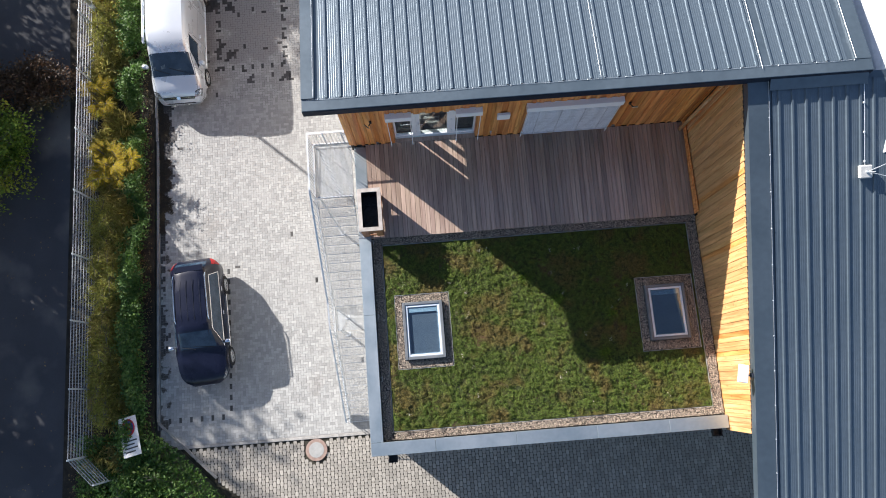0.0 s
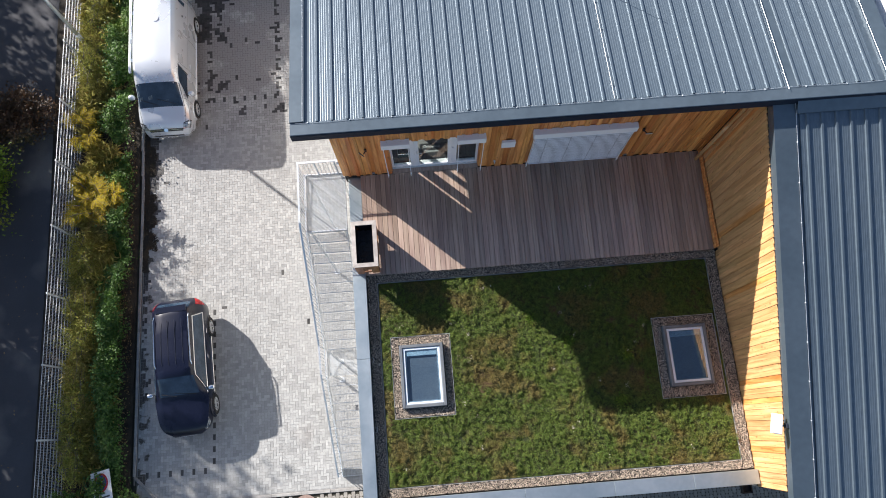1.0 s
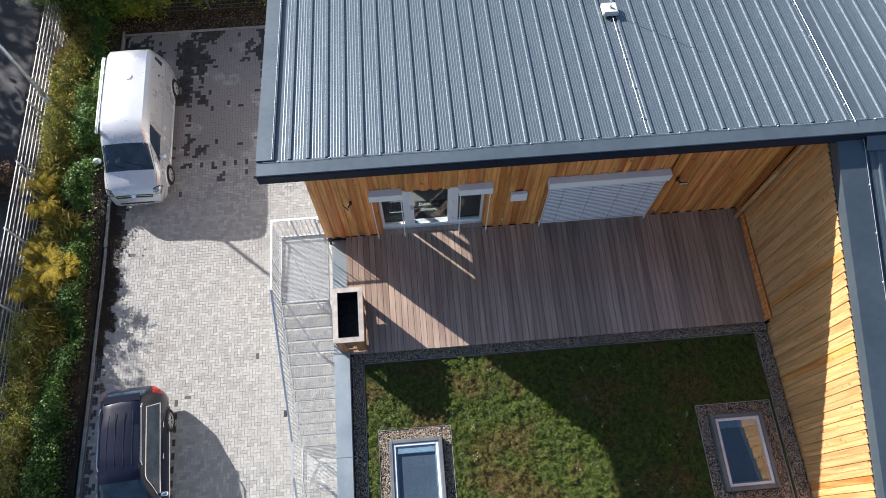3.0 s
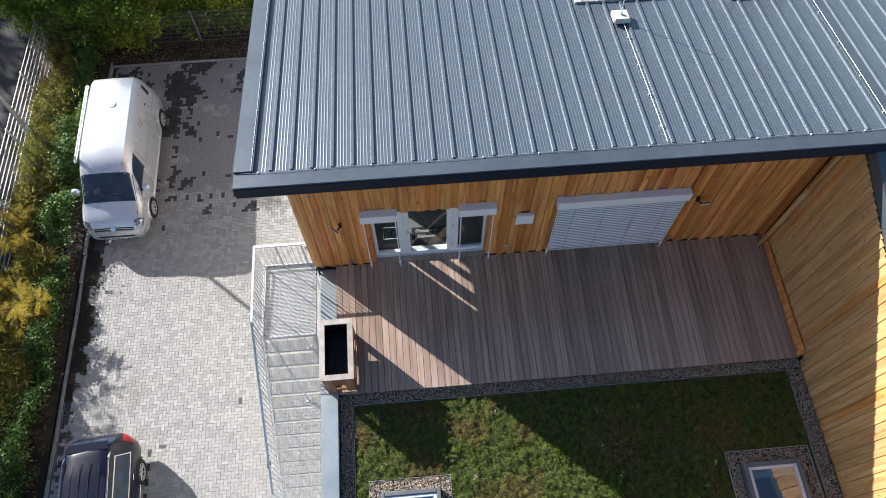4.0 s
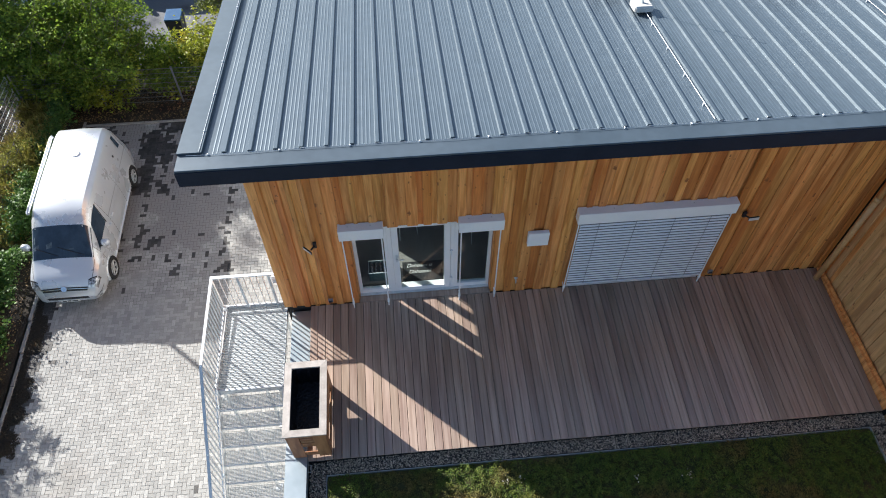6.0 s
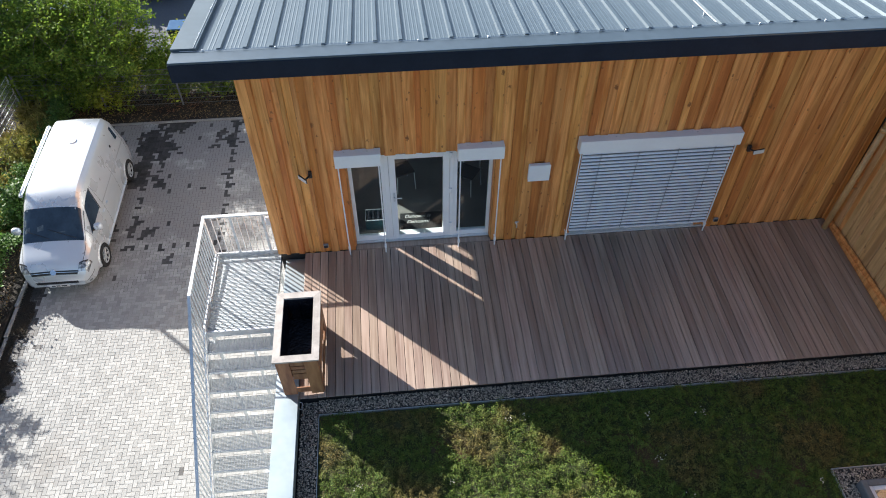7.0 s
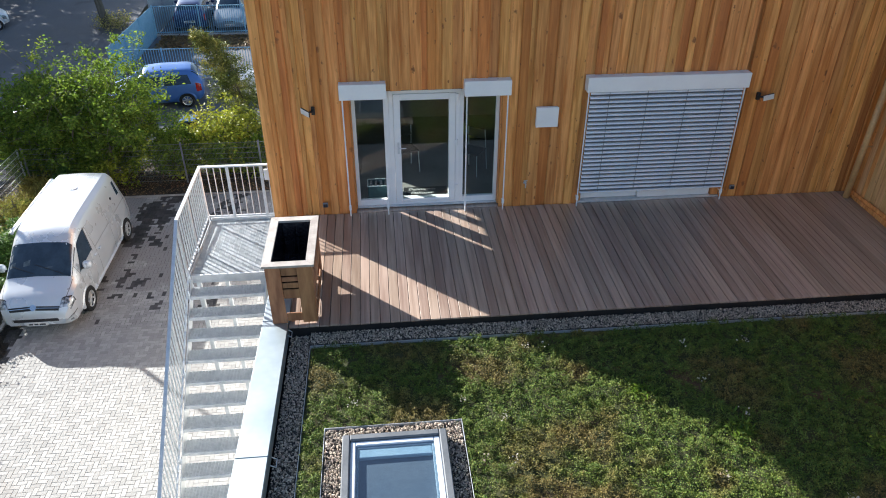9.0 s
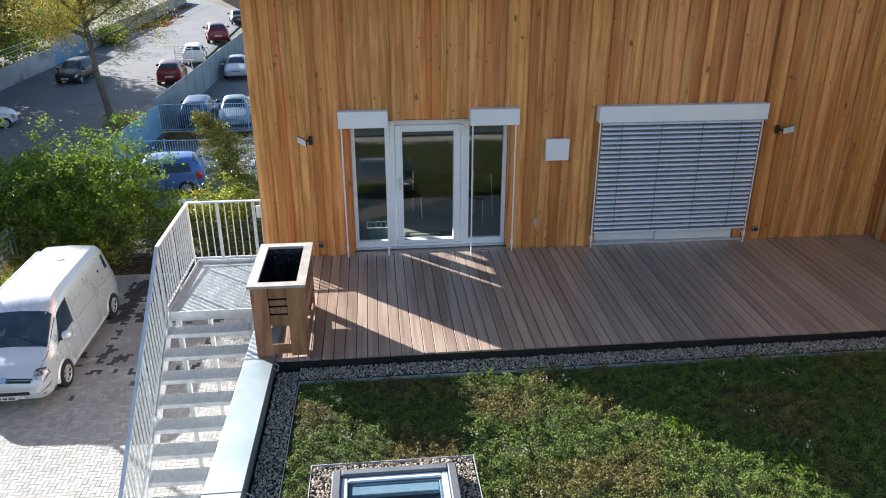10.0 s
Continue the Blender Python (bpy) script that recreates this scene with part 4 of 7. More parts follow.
def hatch(x0, x1, y0):
    t = thing("roof_hatch", "dark roof hatch with a pale sealed flashing on the metal roof", "roof hatch", pose((x0 + x1) / 2, y0, main_z(y0) + 0.004, -7.97))
    w = (x1 - x0) / 2
    part("flashing", MB().box(-w - 0.2, -0.36, 0.0, w + 0.2, 1.5, 0.05, 0.01), M["sealant"], t)
    for k in range(int((2 * w + 0.3) / PITCH)):
        xx = -w - 0.1 + k * PITCH
        part("rib_cover", MB().box(xx, -0.37, 0.04, xx + 0.075, 0.0, 0.062, 0.008), M["sealant"], t)
    part("curb", MB().box(-w, 0.0, 0.05, w, 1.3, 0.42, 0.02), M["darkmetal"], t)
    part("dome", MB().box(-w + 0.06, 0.06, 0.421, w - 0.06, 1.24, 0.50, 0.05), M["skydome"], t)


M["skydome"] = surf("smoked_dome", (0.05, 0.055, 0.06), (0.07, 0.075, 0.08), 2.0, 0.2, 0.02)
hatch(3.95, 5.15, 11.75)
hatch(7.25, 8.4, 11.55)

# white barrel rooflight beside the wing
M["barrel"] = surf("white_translucent_sheet", (0.78, 0.80, 0.82), (0.84, 0.85, 0.86), 1.0, 0.3, 0.02)
brl = thing("barrel_rooflight", "bright white curved rooflight with grey edge gutter", "rooflight", pose(13.3, 5.0, 8.6))
mb = MB()
for i in range(17):
    a = math.pi * i / 16
    for yy in (0, 13):
        mb.v.append((-1.45 * math.cos(a), yy, 0.35 + 0.9 * math.sin(a)))
mb.f = [(2 * i, 2 * i + 1, 2 * i + 3, 2 * i + 2) for i in range(16)] + [tuple(2 * i for i in range(17)), tuple(2 * i + 1 for i in range(16, -1, -1))]
part("vault", mb, M["barrel"], brl, smooth=False)
part("edge_gutter", MB().box(-1.75, -0.05, -0.6, -1.4, 13, 0.36, 0.02).box(1.4, -0.05, -0.6, 1.75, 13, 0.36, 0.02).box(-1.4, -0.05, -0.6, 1.4, 0.1, 0.36, 0.02), M["flashing"], brl)

el = thing("floodlight", "white flat floodlight on an arm on the larch wall", "lamp", pose(8.37, -0.45, 7.45))
part("arm", MB().cyl((0, 0, 0), (-0.18, 0, 0.03), 0.02).box(-0.02, -0.06, -0.08, 0.03, 0.06, 0.08, 0.005), M["darkmetal"], el)
part("lamp_head", MB().box(-0.42, -0.24, 0.03, -0.14, 0.24, 0.10, 0.012), M["whitemetal"], el, at=pose(0, 0, 0, 0, 8, -14))

# ---- outside stair in galvanised steel ----
st = thing("steel_staircase", "galvanised steel outside staircase with grating treads and a bar railing", "staircase", pose(-3.0, 7.8, 0))
SX0, SX1, SY = -3.53 + 3.0, -2.36 + 3.0, 7.8
LAND = 5.45
HR = 1.035
RISERS, GO = 26, 0.262
RISE = LAND / RISERS
Y1 = 6.01 - SY
MIDT = Y1 - 12 * GO
MIDB = MIDT - 0.85
MIDZ = LAND - 13 * RISE


def grating(x0, y0, x1, y1, z, name="landing_grating"):
    mb = MB()
    n = int((y1 - y0) / 0.034)
    for k in range(n + 1):
        y = y0 + (y1 - y0 - 0.005) * k / n
        mb.box(x0, y, z - 0.03, x1, y + 0.014, z)
    m = int((x1 - x0) / 0.1)
    for k in range(1, m):
        x = x0 + (x1 - x0) * k / m
        mb.box(x - 0.0025, y0, z - 0.022, x + 0.0025, y1, z - 0.002)
    return part(name, mb, M["grate"], st)


grating(SX0 + 0.012, Y1 + 0.03, SX1 - 0.012, -0.02, LAND)
grating(SX0 + 0.012, MIDB + 0.02, SX1 - 0.012, MIDT - 0.0, MIDZ)
part("landing_frame", MB().box(SX0, Y1, LAND - 0.14, SX0 + 0.01, 0, LAND + 0.06).box(SX1 - 0.01, Y1, LAND - 0.14, SX1, 0, LAND + 0.004).box(SX0 + 0.01, Y1, LAND - 0.14, SX1 - 0.01, Y1 + 0.03, LAND + 0.003).box(SX0 + 0.01, -0.015, LAND - 0.14, SX1 - 0.01, 0, LAND + 0.06), M["galv"], st)
tm = MB()
for k in range(11):
    y = -0.268 + k * 0.0245
    tm.box(SX0 + 0.014, y, -0.026, SX1 - 0.014, y + 0.004, 0)
for k in range(1, 24):
    x = SX0 + (SX1 - SX0) * k / 24
    tm.box(x - 0.002, -0.265, -0.02, x + 0.003, -0.005, -0.002)
tm.box(SX0 + 0.012, -0.285, -0.055, SX1 - 0.012, -0.272, 0.004)
tm.box(SX0 + 0.010, -0.285, -0.055, SX0 + 0.014, 0, 0.0).box(SX1 - 0.014, -0.285, -0.055, SX1 - 0.010, 0, 0.0)
tread = tm.mesh("tread", M["galv"])
for k in range(1, 13):
    part("tread", tread, None, st, at=pose(0, Y1 - (k - 1) * GO, LAND - k * RISE))
for k in range(1, 13):
    part("tread", tread, None, st, at=pose(0, MIDB - (k - 1) * GO, MIDZ - k * RISE))
END = MIDB - 12 * GO


def stringer(x):
    o = [(Y1, LAND - 0.2), (Y1, LAND + 0.03), (MIDT + 0.05, MIDZ + RISE + 0.06), (MIDT, MIDZ + 0.06), (MIDB, MIDZ + 0.06), (END - 0.05, 0.18), (END - 0.05, 0.0), (END + 0.25, 0.0), (MIDB - 0.0, MIDZ - 0.2), (MIDT - 0.05, MIDZ - 0.2)]
    part("stringer", MB().prism(o, "x", x, x + 0.01), M["galv"], st)


stringer(SX0)
stringer(SX1 - 0.01)
path = [(-0.03, LAND + HR + 0.035), (Y1, LAND + HR - 0.03), (MIDT, MIDZ + HR + RISE), (MIDB, MIDZ + HR), (END, HR)]
RX = SX0 - 0.03


def rail_z(y):
    for (ya, za), (yb, zb) in zip(path, path[1:]):
        if yb <= y <= ya:
            return za + (zb - za) * (ya - y) / (ya - yb)
    return 1.0


for (ya, za), (yb, zb) in zip(path, path[1:]):
    part("handrail", MB().add([(RX - 0.025, ya, za - 0.012), (RX + 0.025, ya, za - 0.012), (RX + 0.025, ya, za + 0.012), (RX - 0.025, ya, za + 0.012), (RX - 0.025, yb, zb - 0.012), (RX + 0.025, yb, zb - 0.012), (RX + 0.025, yb, zb + 0.012), (RX - 0.025, yb, zb + 0.012)], [(0, 1, 2, 3), (7, 6, 5, 4), (0, 4, 5, 1), (1, 5, 6, 2), (2, 6, 7, 3), (3, 7, 4, 0)]), M["galv"], st)
    part("lower_rail", MB().add([(RX - 0.005, ya, za - HR + 0.09), (RX + 0.02, ya, za - HR + 0.09), (RX + 0.02, ya, za - HR + 0.12), (RX - 0.005, ya, za - HR + 0.12), (RX - 0.005, yb, zb - HR + 0.09), (RX + 0.02, yb, zb - HR + 0.09), (RX + 0.02, yb, zb - HR + 0.12), (RX - 0.005, yb, zb - HR + 0.12)], [(0, 1, 2, 3), (7, 6, 5, 4), (0, 4, 5, 1), (1, 5, 6, 2), (2, 6, 7, 3), (3, 7, 4, 0)]), M["galv"], st)
bal = MB().box(-0.011, -0.006, -0.94, 0.011, 0.006, -0.005).mesh("baluster", M["galv"])
post = MB().box(-0.025, -0.007, -1.13, 0.025, 0.007, 0.0).mesh("post", M["galv"])
k = 0
y = -0.06
while y > END:
    if k % 9 == 0 or abs(y - Y1) < 0.05:
        part("post", post, None, st, at=pose(RX, y, rail_z(y), 0, 0, 90))
    else:
        part("baluster", bal, None, st, at=pose(RX + 0.008, y, rail_z(y)))
    y -= 0.108
    k += 1
part("handrail", MB().box(RX - 0.025, -0.065, LAND + HR + 0.021, SX1 - 0.05, -0.005, LAND + HR + 0.046), M["galv"], st)
part("lower_rail", MB().box(RX, -0.05, LAND + 0.09, SX1 - 0.05, -0.025, LAND + 0.12), M["galv"], st)
for k in range(1, 11):
    x = RX + (SX1 - 0.06 - RX) * k / 10
    if k in (4, 9):
        part("post", post, None, st, at=pose(x, -0.04, LAND + HR + 0.03))
    else:
        part("baluster", bal, None, st, at=pose(x, -0.038, LAND + HR + 0.03, 0, 0, 90))
part("rail_anchor", MB().box(SX1 - 0.13, -0.05, LAND + 0.78, SX1 + 0.02, -0.01, LAND + 0.98, 0.006), M["whitemetal"], st, "white connection box at the wall")
for y, z in ((Y1 + 0.06, LAND - 0.14), (-0.1, LAND - 0.14), (MIDT - 0.1, MIDZ - 0.2), (MIDB + 0.1, MIDZ - 0.2)):
    for x in (SX0 + 0.05, SX1 - 0.12):
        part("column", MB().box(x, y - 0.035, 0, x + 0.07, y + 0.035, z, 0.005).box(x - 0.05, y - 0.085, 0, x + 0.12, y + 0.085, 0.012), M["galv"], st)
for y in (5.55, 3.3):
    part("stringer_bracket", MB().box(SX0 - 0.02, y - SY - 0.05, rail_z(y - SY) - 1.18, SX0 - 0.004, y - SY + 0.05, rail_z(y - SY) - 1.08), M["darkmetal"], st)

# ---- vehicles ----
def paint(name, c, metal=0.4, rough=0.35, spec=0.3, coat=0.8):
    m = surf(name, tuple(v * 0.94 for v in c), c, 1.5, rough, 0.0, metal=metal, coat=coat, contrast=1.0, mottle=0.015)
    m.node_tree.nodes["Principled BSDF"].inputs["Specular IOR Level"].default_value = spec
    return m


M["van_white"] = paint("silver_white_paint", (0.70, 0.74, 0.775), 0.4, 0.28)
M["car_black"] = paint("black_car_paint", (0.005, 0.007, 0.02), 0.0, 0.28, 0.2, 0.5)
M["car_blue"] = paint("blue_car_paint", (0.07, 0.19, 0.52), 0.2, 0.3)
M["car_darkblue"] = paint("dark_blue_car_paint", (0.018, 0.04, 0.14), 0.3, 0.3)
M["car_silver"] = paint("silver_car_paint", (0.48, 0.51, 0.54), 0.5, 0.35)
M["car_lightblue"] = paint("pale_blue_car_paint", (0.20, 0.26, 0.32), 0.4, 0.35)
M["car_red"] = paint("red_car_paint", (0.16, 0.008, 0.014), 0.2, 0.3)
M["car_white"] = paint("white_car_paint", (0.72, 0.73, 0.74), 0.0, 0.35)
M["car_anthracite"] = paint("dark_grey_car_paint", (0.012, 0.015, 0.024), 0.3, 0.3)
# Blue in the base colour stands for sky reflected in the glass.
M["autoglass"] = surf("dark_car_glass", (0.016, 0.032, 0.055), (0.038, 0.065, 0.10), 2.0, 0.05, 0.0)
M["autoglass"].node_tree.nodes["Principled BSDF"].inputs["Specular IOR Level"].default_value = 0.5
# Pale tone for reflections painted on the van's windscreen.
M["glassglint"] = surf("pale_glass_glint", (0.05, 0.08, 0.10), (0.20, 0.24, 0.27), 6.0, 0.6, 0.0)
M["tyre"] = surf("tyre_rubber", (0.012, 0.012, 0.012), (0.022, 0.022, 0.022), 9.0, 0.85, 0.2)
M["alloy"] = surf("silver_alloy", (0.60, 0.61, 0.62), (0.70, 0.71, 0.72), 6.0, 0.35, 0.03, metal=0.7)
M["chrome"] = surf("chrome_trim", (0.75, 0.76, 0.78), (0.82, 0.83, 0.84), 3.0, 0.15, 0.0, metal=1.0)
M["redlight"] = surf("red_tail_lens", (0.35, 0.008, 0.01), (0.45, 0.015, 0.015), 8.0, 0.15, 0.0)
M["clearlight"] = surf("clear_headlight", (0.10, 0.11, 0.12), (0.70, 0.72, 0.74), 14.0, 0.1, 0.0, metal=0.5)
M["plate"] = surf("white_plate", (0.66, 0.66, 0.64), (0.72, 0.72, 0.70), 3.0, 0.5, 0.0)
M["platebar"] = surf("dark_plate_bar", (0.04, 0.04, 0.045), (0.06, 0.06, 0.06), 3.0, 0.5, 0.0)


class Shell:
    """A car body as sections along its length: (x, bottom, belt, top, half width, half width of the roof)."""
    def __init__(self, rows, crown=0.03, n=56):
        xs = [r[0] for r in rows]
        grid = np.linspace(xs[0], xs[-1], n)
        cols = [np.interp(grid, xs, [r[k] for r in rows]) for k in range(1, 6)]
        for c in cols:
            for _ in range(2):
                c[1:-1] = 0.25 * c[:-2] + 0.5 * c[1:-1] + 0.25 * c[2:]
        self.x, self.c, self.crown = grid, cols, crown

    def ring(self, x):
        zb, zt, ztop, hw, hr = [float(np.interp(x, self.x, c)) for c in self.c]
        half = [(hw * 0.90, zb), (hw * 0.985, zb + 0.10), (hw, zb + (zt - zb) * 0.55), (hw * 0.975, zt), (hr + 0.02, zt + (ztop - zt) * 0.86), (hr * 0.86, ztop), (0.0, ztop + self.crown)]
        return half + [(-y, z) for y, z in half[-2::-1]]

    def at(self, x, v):
        r = self.ring(x)
        i = min(int(v), len(r) - 2)
        f = v - i
        y, z = [r[i][k] * (1 - f) + r[i + 1][k] * f for k in (0, 1)]
        return Vector((x, y, z))

    def mesh(self, name, mat):
        mb = MB()
        vs = [0, 0.5, 1, 1.5, 2, 2.5, 3, 3.5, 4, 4.5, 5, 5.5, 6, 6.5, 7, 7.5, 8, 8.5, 9, 9.5, 10, 10.5, 11, 11.5, 12]
        m = len(vs)
        for x in self.x:
            mb.v.extend(tuple(self.at(x, v)) for v in vs)
        n = len(self.x)
        for i in range(n - 1):
            for j in range(m - 1):
                mb.f.append((i * m + j, i * m + j + 1, (i + 1) * m + j + 1, (i + 1) * m + j))
            mb.f.append((i * m + m - 1, i * m, (i + 1) * m, (i + 1) * m + m - 1))
        mb.f.append(tuple(range(m)))
        mb.f.append(tuple((n - 1) * m + k for k in range(m - 1, -1, -1)))
        me = mb.mesh(name, mat, True)
        me.set_sharp_from_angle(angle=radians(38))
        return me

    def patch(self, v0, xa0, xb0, v1, xa1, xb1, off=0.006, nu=8, nv=4):
        """A skin over the shell between (v0, xa0..xb0) and (v1, xa1..xb1)."""
        mb = MB()
        for j in range(nv + 1):
            t = j / nv
            v = v0 + (v1 - v0) * t
            for i in range(nu + 1):
                s = i / nu
                x = (xa0 + (xa1 - xa0) * t) * (1 - s) + (xb0 + (xb1 - xb0) * t) * s
                p = self.at(x, v)
                e = 0.01
                du = self.at(x + e, v) - self.at(x - e, v)
                dv = self.at(x, min(v + 0.02, 12)) - self.at(x, max(v - 0.02, 0))
                nn = du.cross(dv)
                nn = nn.normalized() if nn.length > 1e-9 else Vector((0, 0, 1))
                if nn.dot(p - Vector((x, 0, 0.7))) < 0:
                    nn = -nn
                mb.v.append(tuple(p + nn * off))
        w = nu + 1
        for j in range(nv):
            for i in range(nu):
                mb.f.append((j * w + i, j * w + i + 1, (j + 1) * w + i + 1, (j + 1) * w + i))
        return mb


def blob(c, rx, ry, rz, n=12):
    mb = MB()
    for j in range(7):
        th = math.pi * (j + 0.02) / 6.04
        for k in range(n):
            a = 2 * math.pi * k / n
            sx, sy, sz = math.sin(th) * math.cos(a), math.sin(th) * math.sin(a), math.cos(th)
            mb.v.append(tuple(c[i] + r * math.copysign(abs(q) ** 0.7, q) for i, (r, q) in enumerate(((rx, sx), (ry, sy), (rz, sz)))))
    mb.f = [(j * n + k, j * n + (k + 1) % n, (j + 1) * n + (k + 1) % n, (j + 1) * n + k) for j in range(6) for k in range(n)]
    mb.f += [tuple(range(n)), tuple(range(7 * n - 1, 6 * n - 1, -1))]
    return mb


wheel_cache = {}


def wheel(parent, x, y, r, side):
    if r not in wheel_cache:
        ty = MB()
        prof = [(r * 0.66, -0.10), (r * 0.94, -0.105), (r, -0.075), (r, 0.075), (r * 0.94, 0.105), (r * 0.66, 0.10)]
        n = 24
        for k in range(n):
            a = 2 * math.pi * k / n
            ty.v.extend((q * math.cos(a), w, q * math.sin(a)) for q, w in prof)
        for k in range(n):
            for j in range(5):
                a, b = k * 6 + j, ((k + 1) % n) * 6 + j
                ty.f.append((a, a + 1, b + 1, b))
        rim = MB()
        rim.cyl((0, 0.05, 0), (0, 0.07, 0), r * 0.13, 12)
        for k in range(n):
            a, b = 2 * math.pi * k / n, 2 * math.pi * (k + 1) / n
            rim.add([(r * 0.68 * math.cos(a), 0.098, r * 0.68 * math.sin(a)), (r * 0.68 * math.cos(b), 0.098, r * 0.68 * math.sin(b)), (r * 0.58 * math.cos(b), 0.08, r * 0.58 * math.sin(b)), (r * 0.58 * math.cos(a), 0.08, r * 0.58 * math.sin(a))], [(0, 1, 2, 3)])
        for k in range(7):
            rim.box(r * 0.1, 0.055, -0.024, r * 0.62, 0.085, 0.024, 0.006, m=Matrix.Rotation(2 * math.pi * k / 7, 4, "Y"))
        hub = MB().cyl((0, 0.02, 0), (0, 0.035, 0), r * 0.64, 20)
        wheel_cache[r] = (ty.mesh("tyre", M["tyre"], True), rim.mesh("rim", M["alloy"]), hub.mesh("hub", M["socketgrey"]))
    t, rm, hb = wheel_cache[r]
    m = pose(x, y, r, 0, 0, 0 if side > 0 else 180)
    w = part("wheel", hb, None, parent, at=m)
    part("tyre", t, None, w)
    part("rim", rm, None, w, "silver spoked rim")


def vehicle(name, label, category, at, rows, mat, glassparts, axles, r, crown=0.03, mirrors=None, extras=None, group=""):
    sh = Shell(rows, crown)
    t = thing(name, label, category, at, group)
    body = part("body", sh.mesh("body", mat), None, t)
    for nm, args in glassparts:
        part(nm, sh.patch(*args), M["autoglass"], t, smooth=True)
        if nm == "side_window":
            a = list(args)
            part(nm, sh.patch(12 - a[0], a[1], a[2], 12 - a[3], a[4], a[5]), M["autoglass"], t, smooth=True)
    hw = max(q[4] for q in rows)
    for x in axles:
        for s in (1, -1):
            # Flat black ring on the uncut side: the wheel well's shade as colour.
            arch = MB()
            n = 20
            for k in range(n + 1):
                a = math.pi * k / n
                for q, off in ((r * 0.7, 0.010), (r + 0.03, 0.010)):
                    arch.v.append((x + q * math.cos(a), s * (hw * 0.985 + off), r * 0.95 + q * math.sin(a)))
            arch.f = [(2 * k, 2 * k + 1, 2 * k + 3, 2 * k + 2) for k in range(n)]
            part("wheel_arch", arch, M["black"], t)
            lip = MB()
            for k in range(n + 1):
                a = math.pi * k / n
                for q, off in ((r + 0.022, 0.004), (r + 0.026, 0.026), (r + 0.07, 0.020), (r + 0.10, -0.03)):
                    lip.v.append((x + q * math.cos(a), s * (hw * 0.985 + off), r * 0.95 + q * math.sin(a)))
            lip.f = [(4 * k + j, 4 * k + j + 1, 4 * k + j + 5, 4 * k + j + 4) for k in range(n) for j in (0, 1, 2)]
            part("arch_lip", lip, mat, t, smooth=True)
            wheel(t, x, s * (hw - 0.068), r, s)
    if mirrors:
        for s in (1, -1):
            mx, mz = mirrors
            part("mirror", blob((mx, s * (hw + 0.11), mz), 0.075, 0.12, 0.08), M["chrome"] if mat is M["car_black"] else mat, t, smooth=True)
            part("mirror_arm", MB().cyl((mx, s * (hw - 0.06), mz - 0.03), (mx, s * (hw + 0.05), mz - 0.02), 0.02), M["black"], t)
    if extras:
        extras(sh, t, body)
    return t


def lamps(sh, t, front, rear, zf=(1.8, 2.8), zr=(1.9, 3.0), df=0.38, dr=0.16):
    for flip in (0, 1):
        def V(v):
            return 12 - v if flip else v
        part("headlight", sh.patch(V(zf[0]), front - df * 0.55, front, V(zf[1]), front - df, front - 0.03, 0.008), M["clearlight"], t, "clear headlight", smooth=True)
        part("tail_light", sh.patch(V(zr[0]), rear, rear + dr, V(zr[1]), rear, rear + dr, 0.008), M["redlight"], t, "red tail light", smooth=True)


def seams(sh, t, xs, v0=0.6, v1=3.0):
    for x in xs:
        for flip in (0, 1):
            a, b = (12 - v0, 12 - v1) if flip else (v0, v1)
            part("door_gap", sh.patch(a, x - 0.005, x + 0.005, b, x - 0.005, x + 0.005, 0.003, 1, 8), M["black"], t)


def number_plate(t, x, z, s):
    p = part("number_plate", MB().box(x - 0.008, -0.26, z - 0.055, x + 0.008, 0.26, z + 0.055, 0.004), M["plate"], t)
    for a, b in ((-0.2, -0.1), (-0.07, 0.03), (0.06, 0.21)):
        part("plate_bar", MB().box(x + s * 0.009 - 0.001, a, z - 0.025, x + s * 0.009 + 0.001, b, z + 0.025), M["platebar"], p)


# long panel van
van_rows = [(-2.68, 0.46, 0.62, 0.70, 0.82, 0.66), (-2.62, 0.34, 0.95, 1.05, 0.90, 0.70), (-2.53, 0.30, 1.12, 1.55, 0.94, 0.72), (-2.40, 0.28, 1.15, 2.00, 0.96, 0.735), (-2.26, 0.27, 1.15, 2.15, 0.97, 0.75), (-1.9, 0.26, 1.15, 2.19, 0.975, 0.755), (-0.3, 0.26, 1.15, 2.21, 0.975, 0.765), (0.55, 0.26, 1.15, 2.19, 0.975, 0.76), (0.95, 0.26, 1.15, 2.11, 0.975, 0.752), (1.22, 0.26, 1.15, 1.93, 0.972, 0.745), (1.88, 0.26, 1.13, 1.35, 0.965, 0.79), (2.00, 0.26, 1.10, 1.25, 0.96, 0.80), (2.34, 0.27, 1.02, 1.11, 0.945, 0.76), (2.56, 0.28, 0.92, 0.98, 0.91, 0.70), (2.69, 0.31, 0.76, 0.81, 0.84, 0.64), (2.76, 0.38, 0.58, 0.62, 0.74, 0.56)]


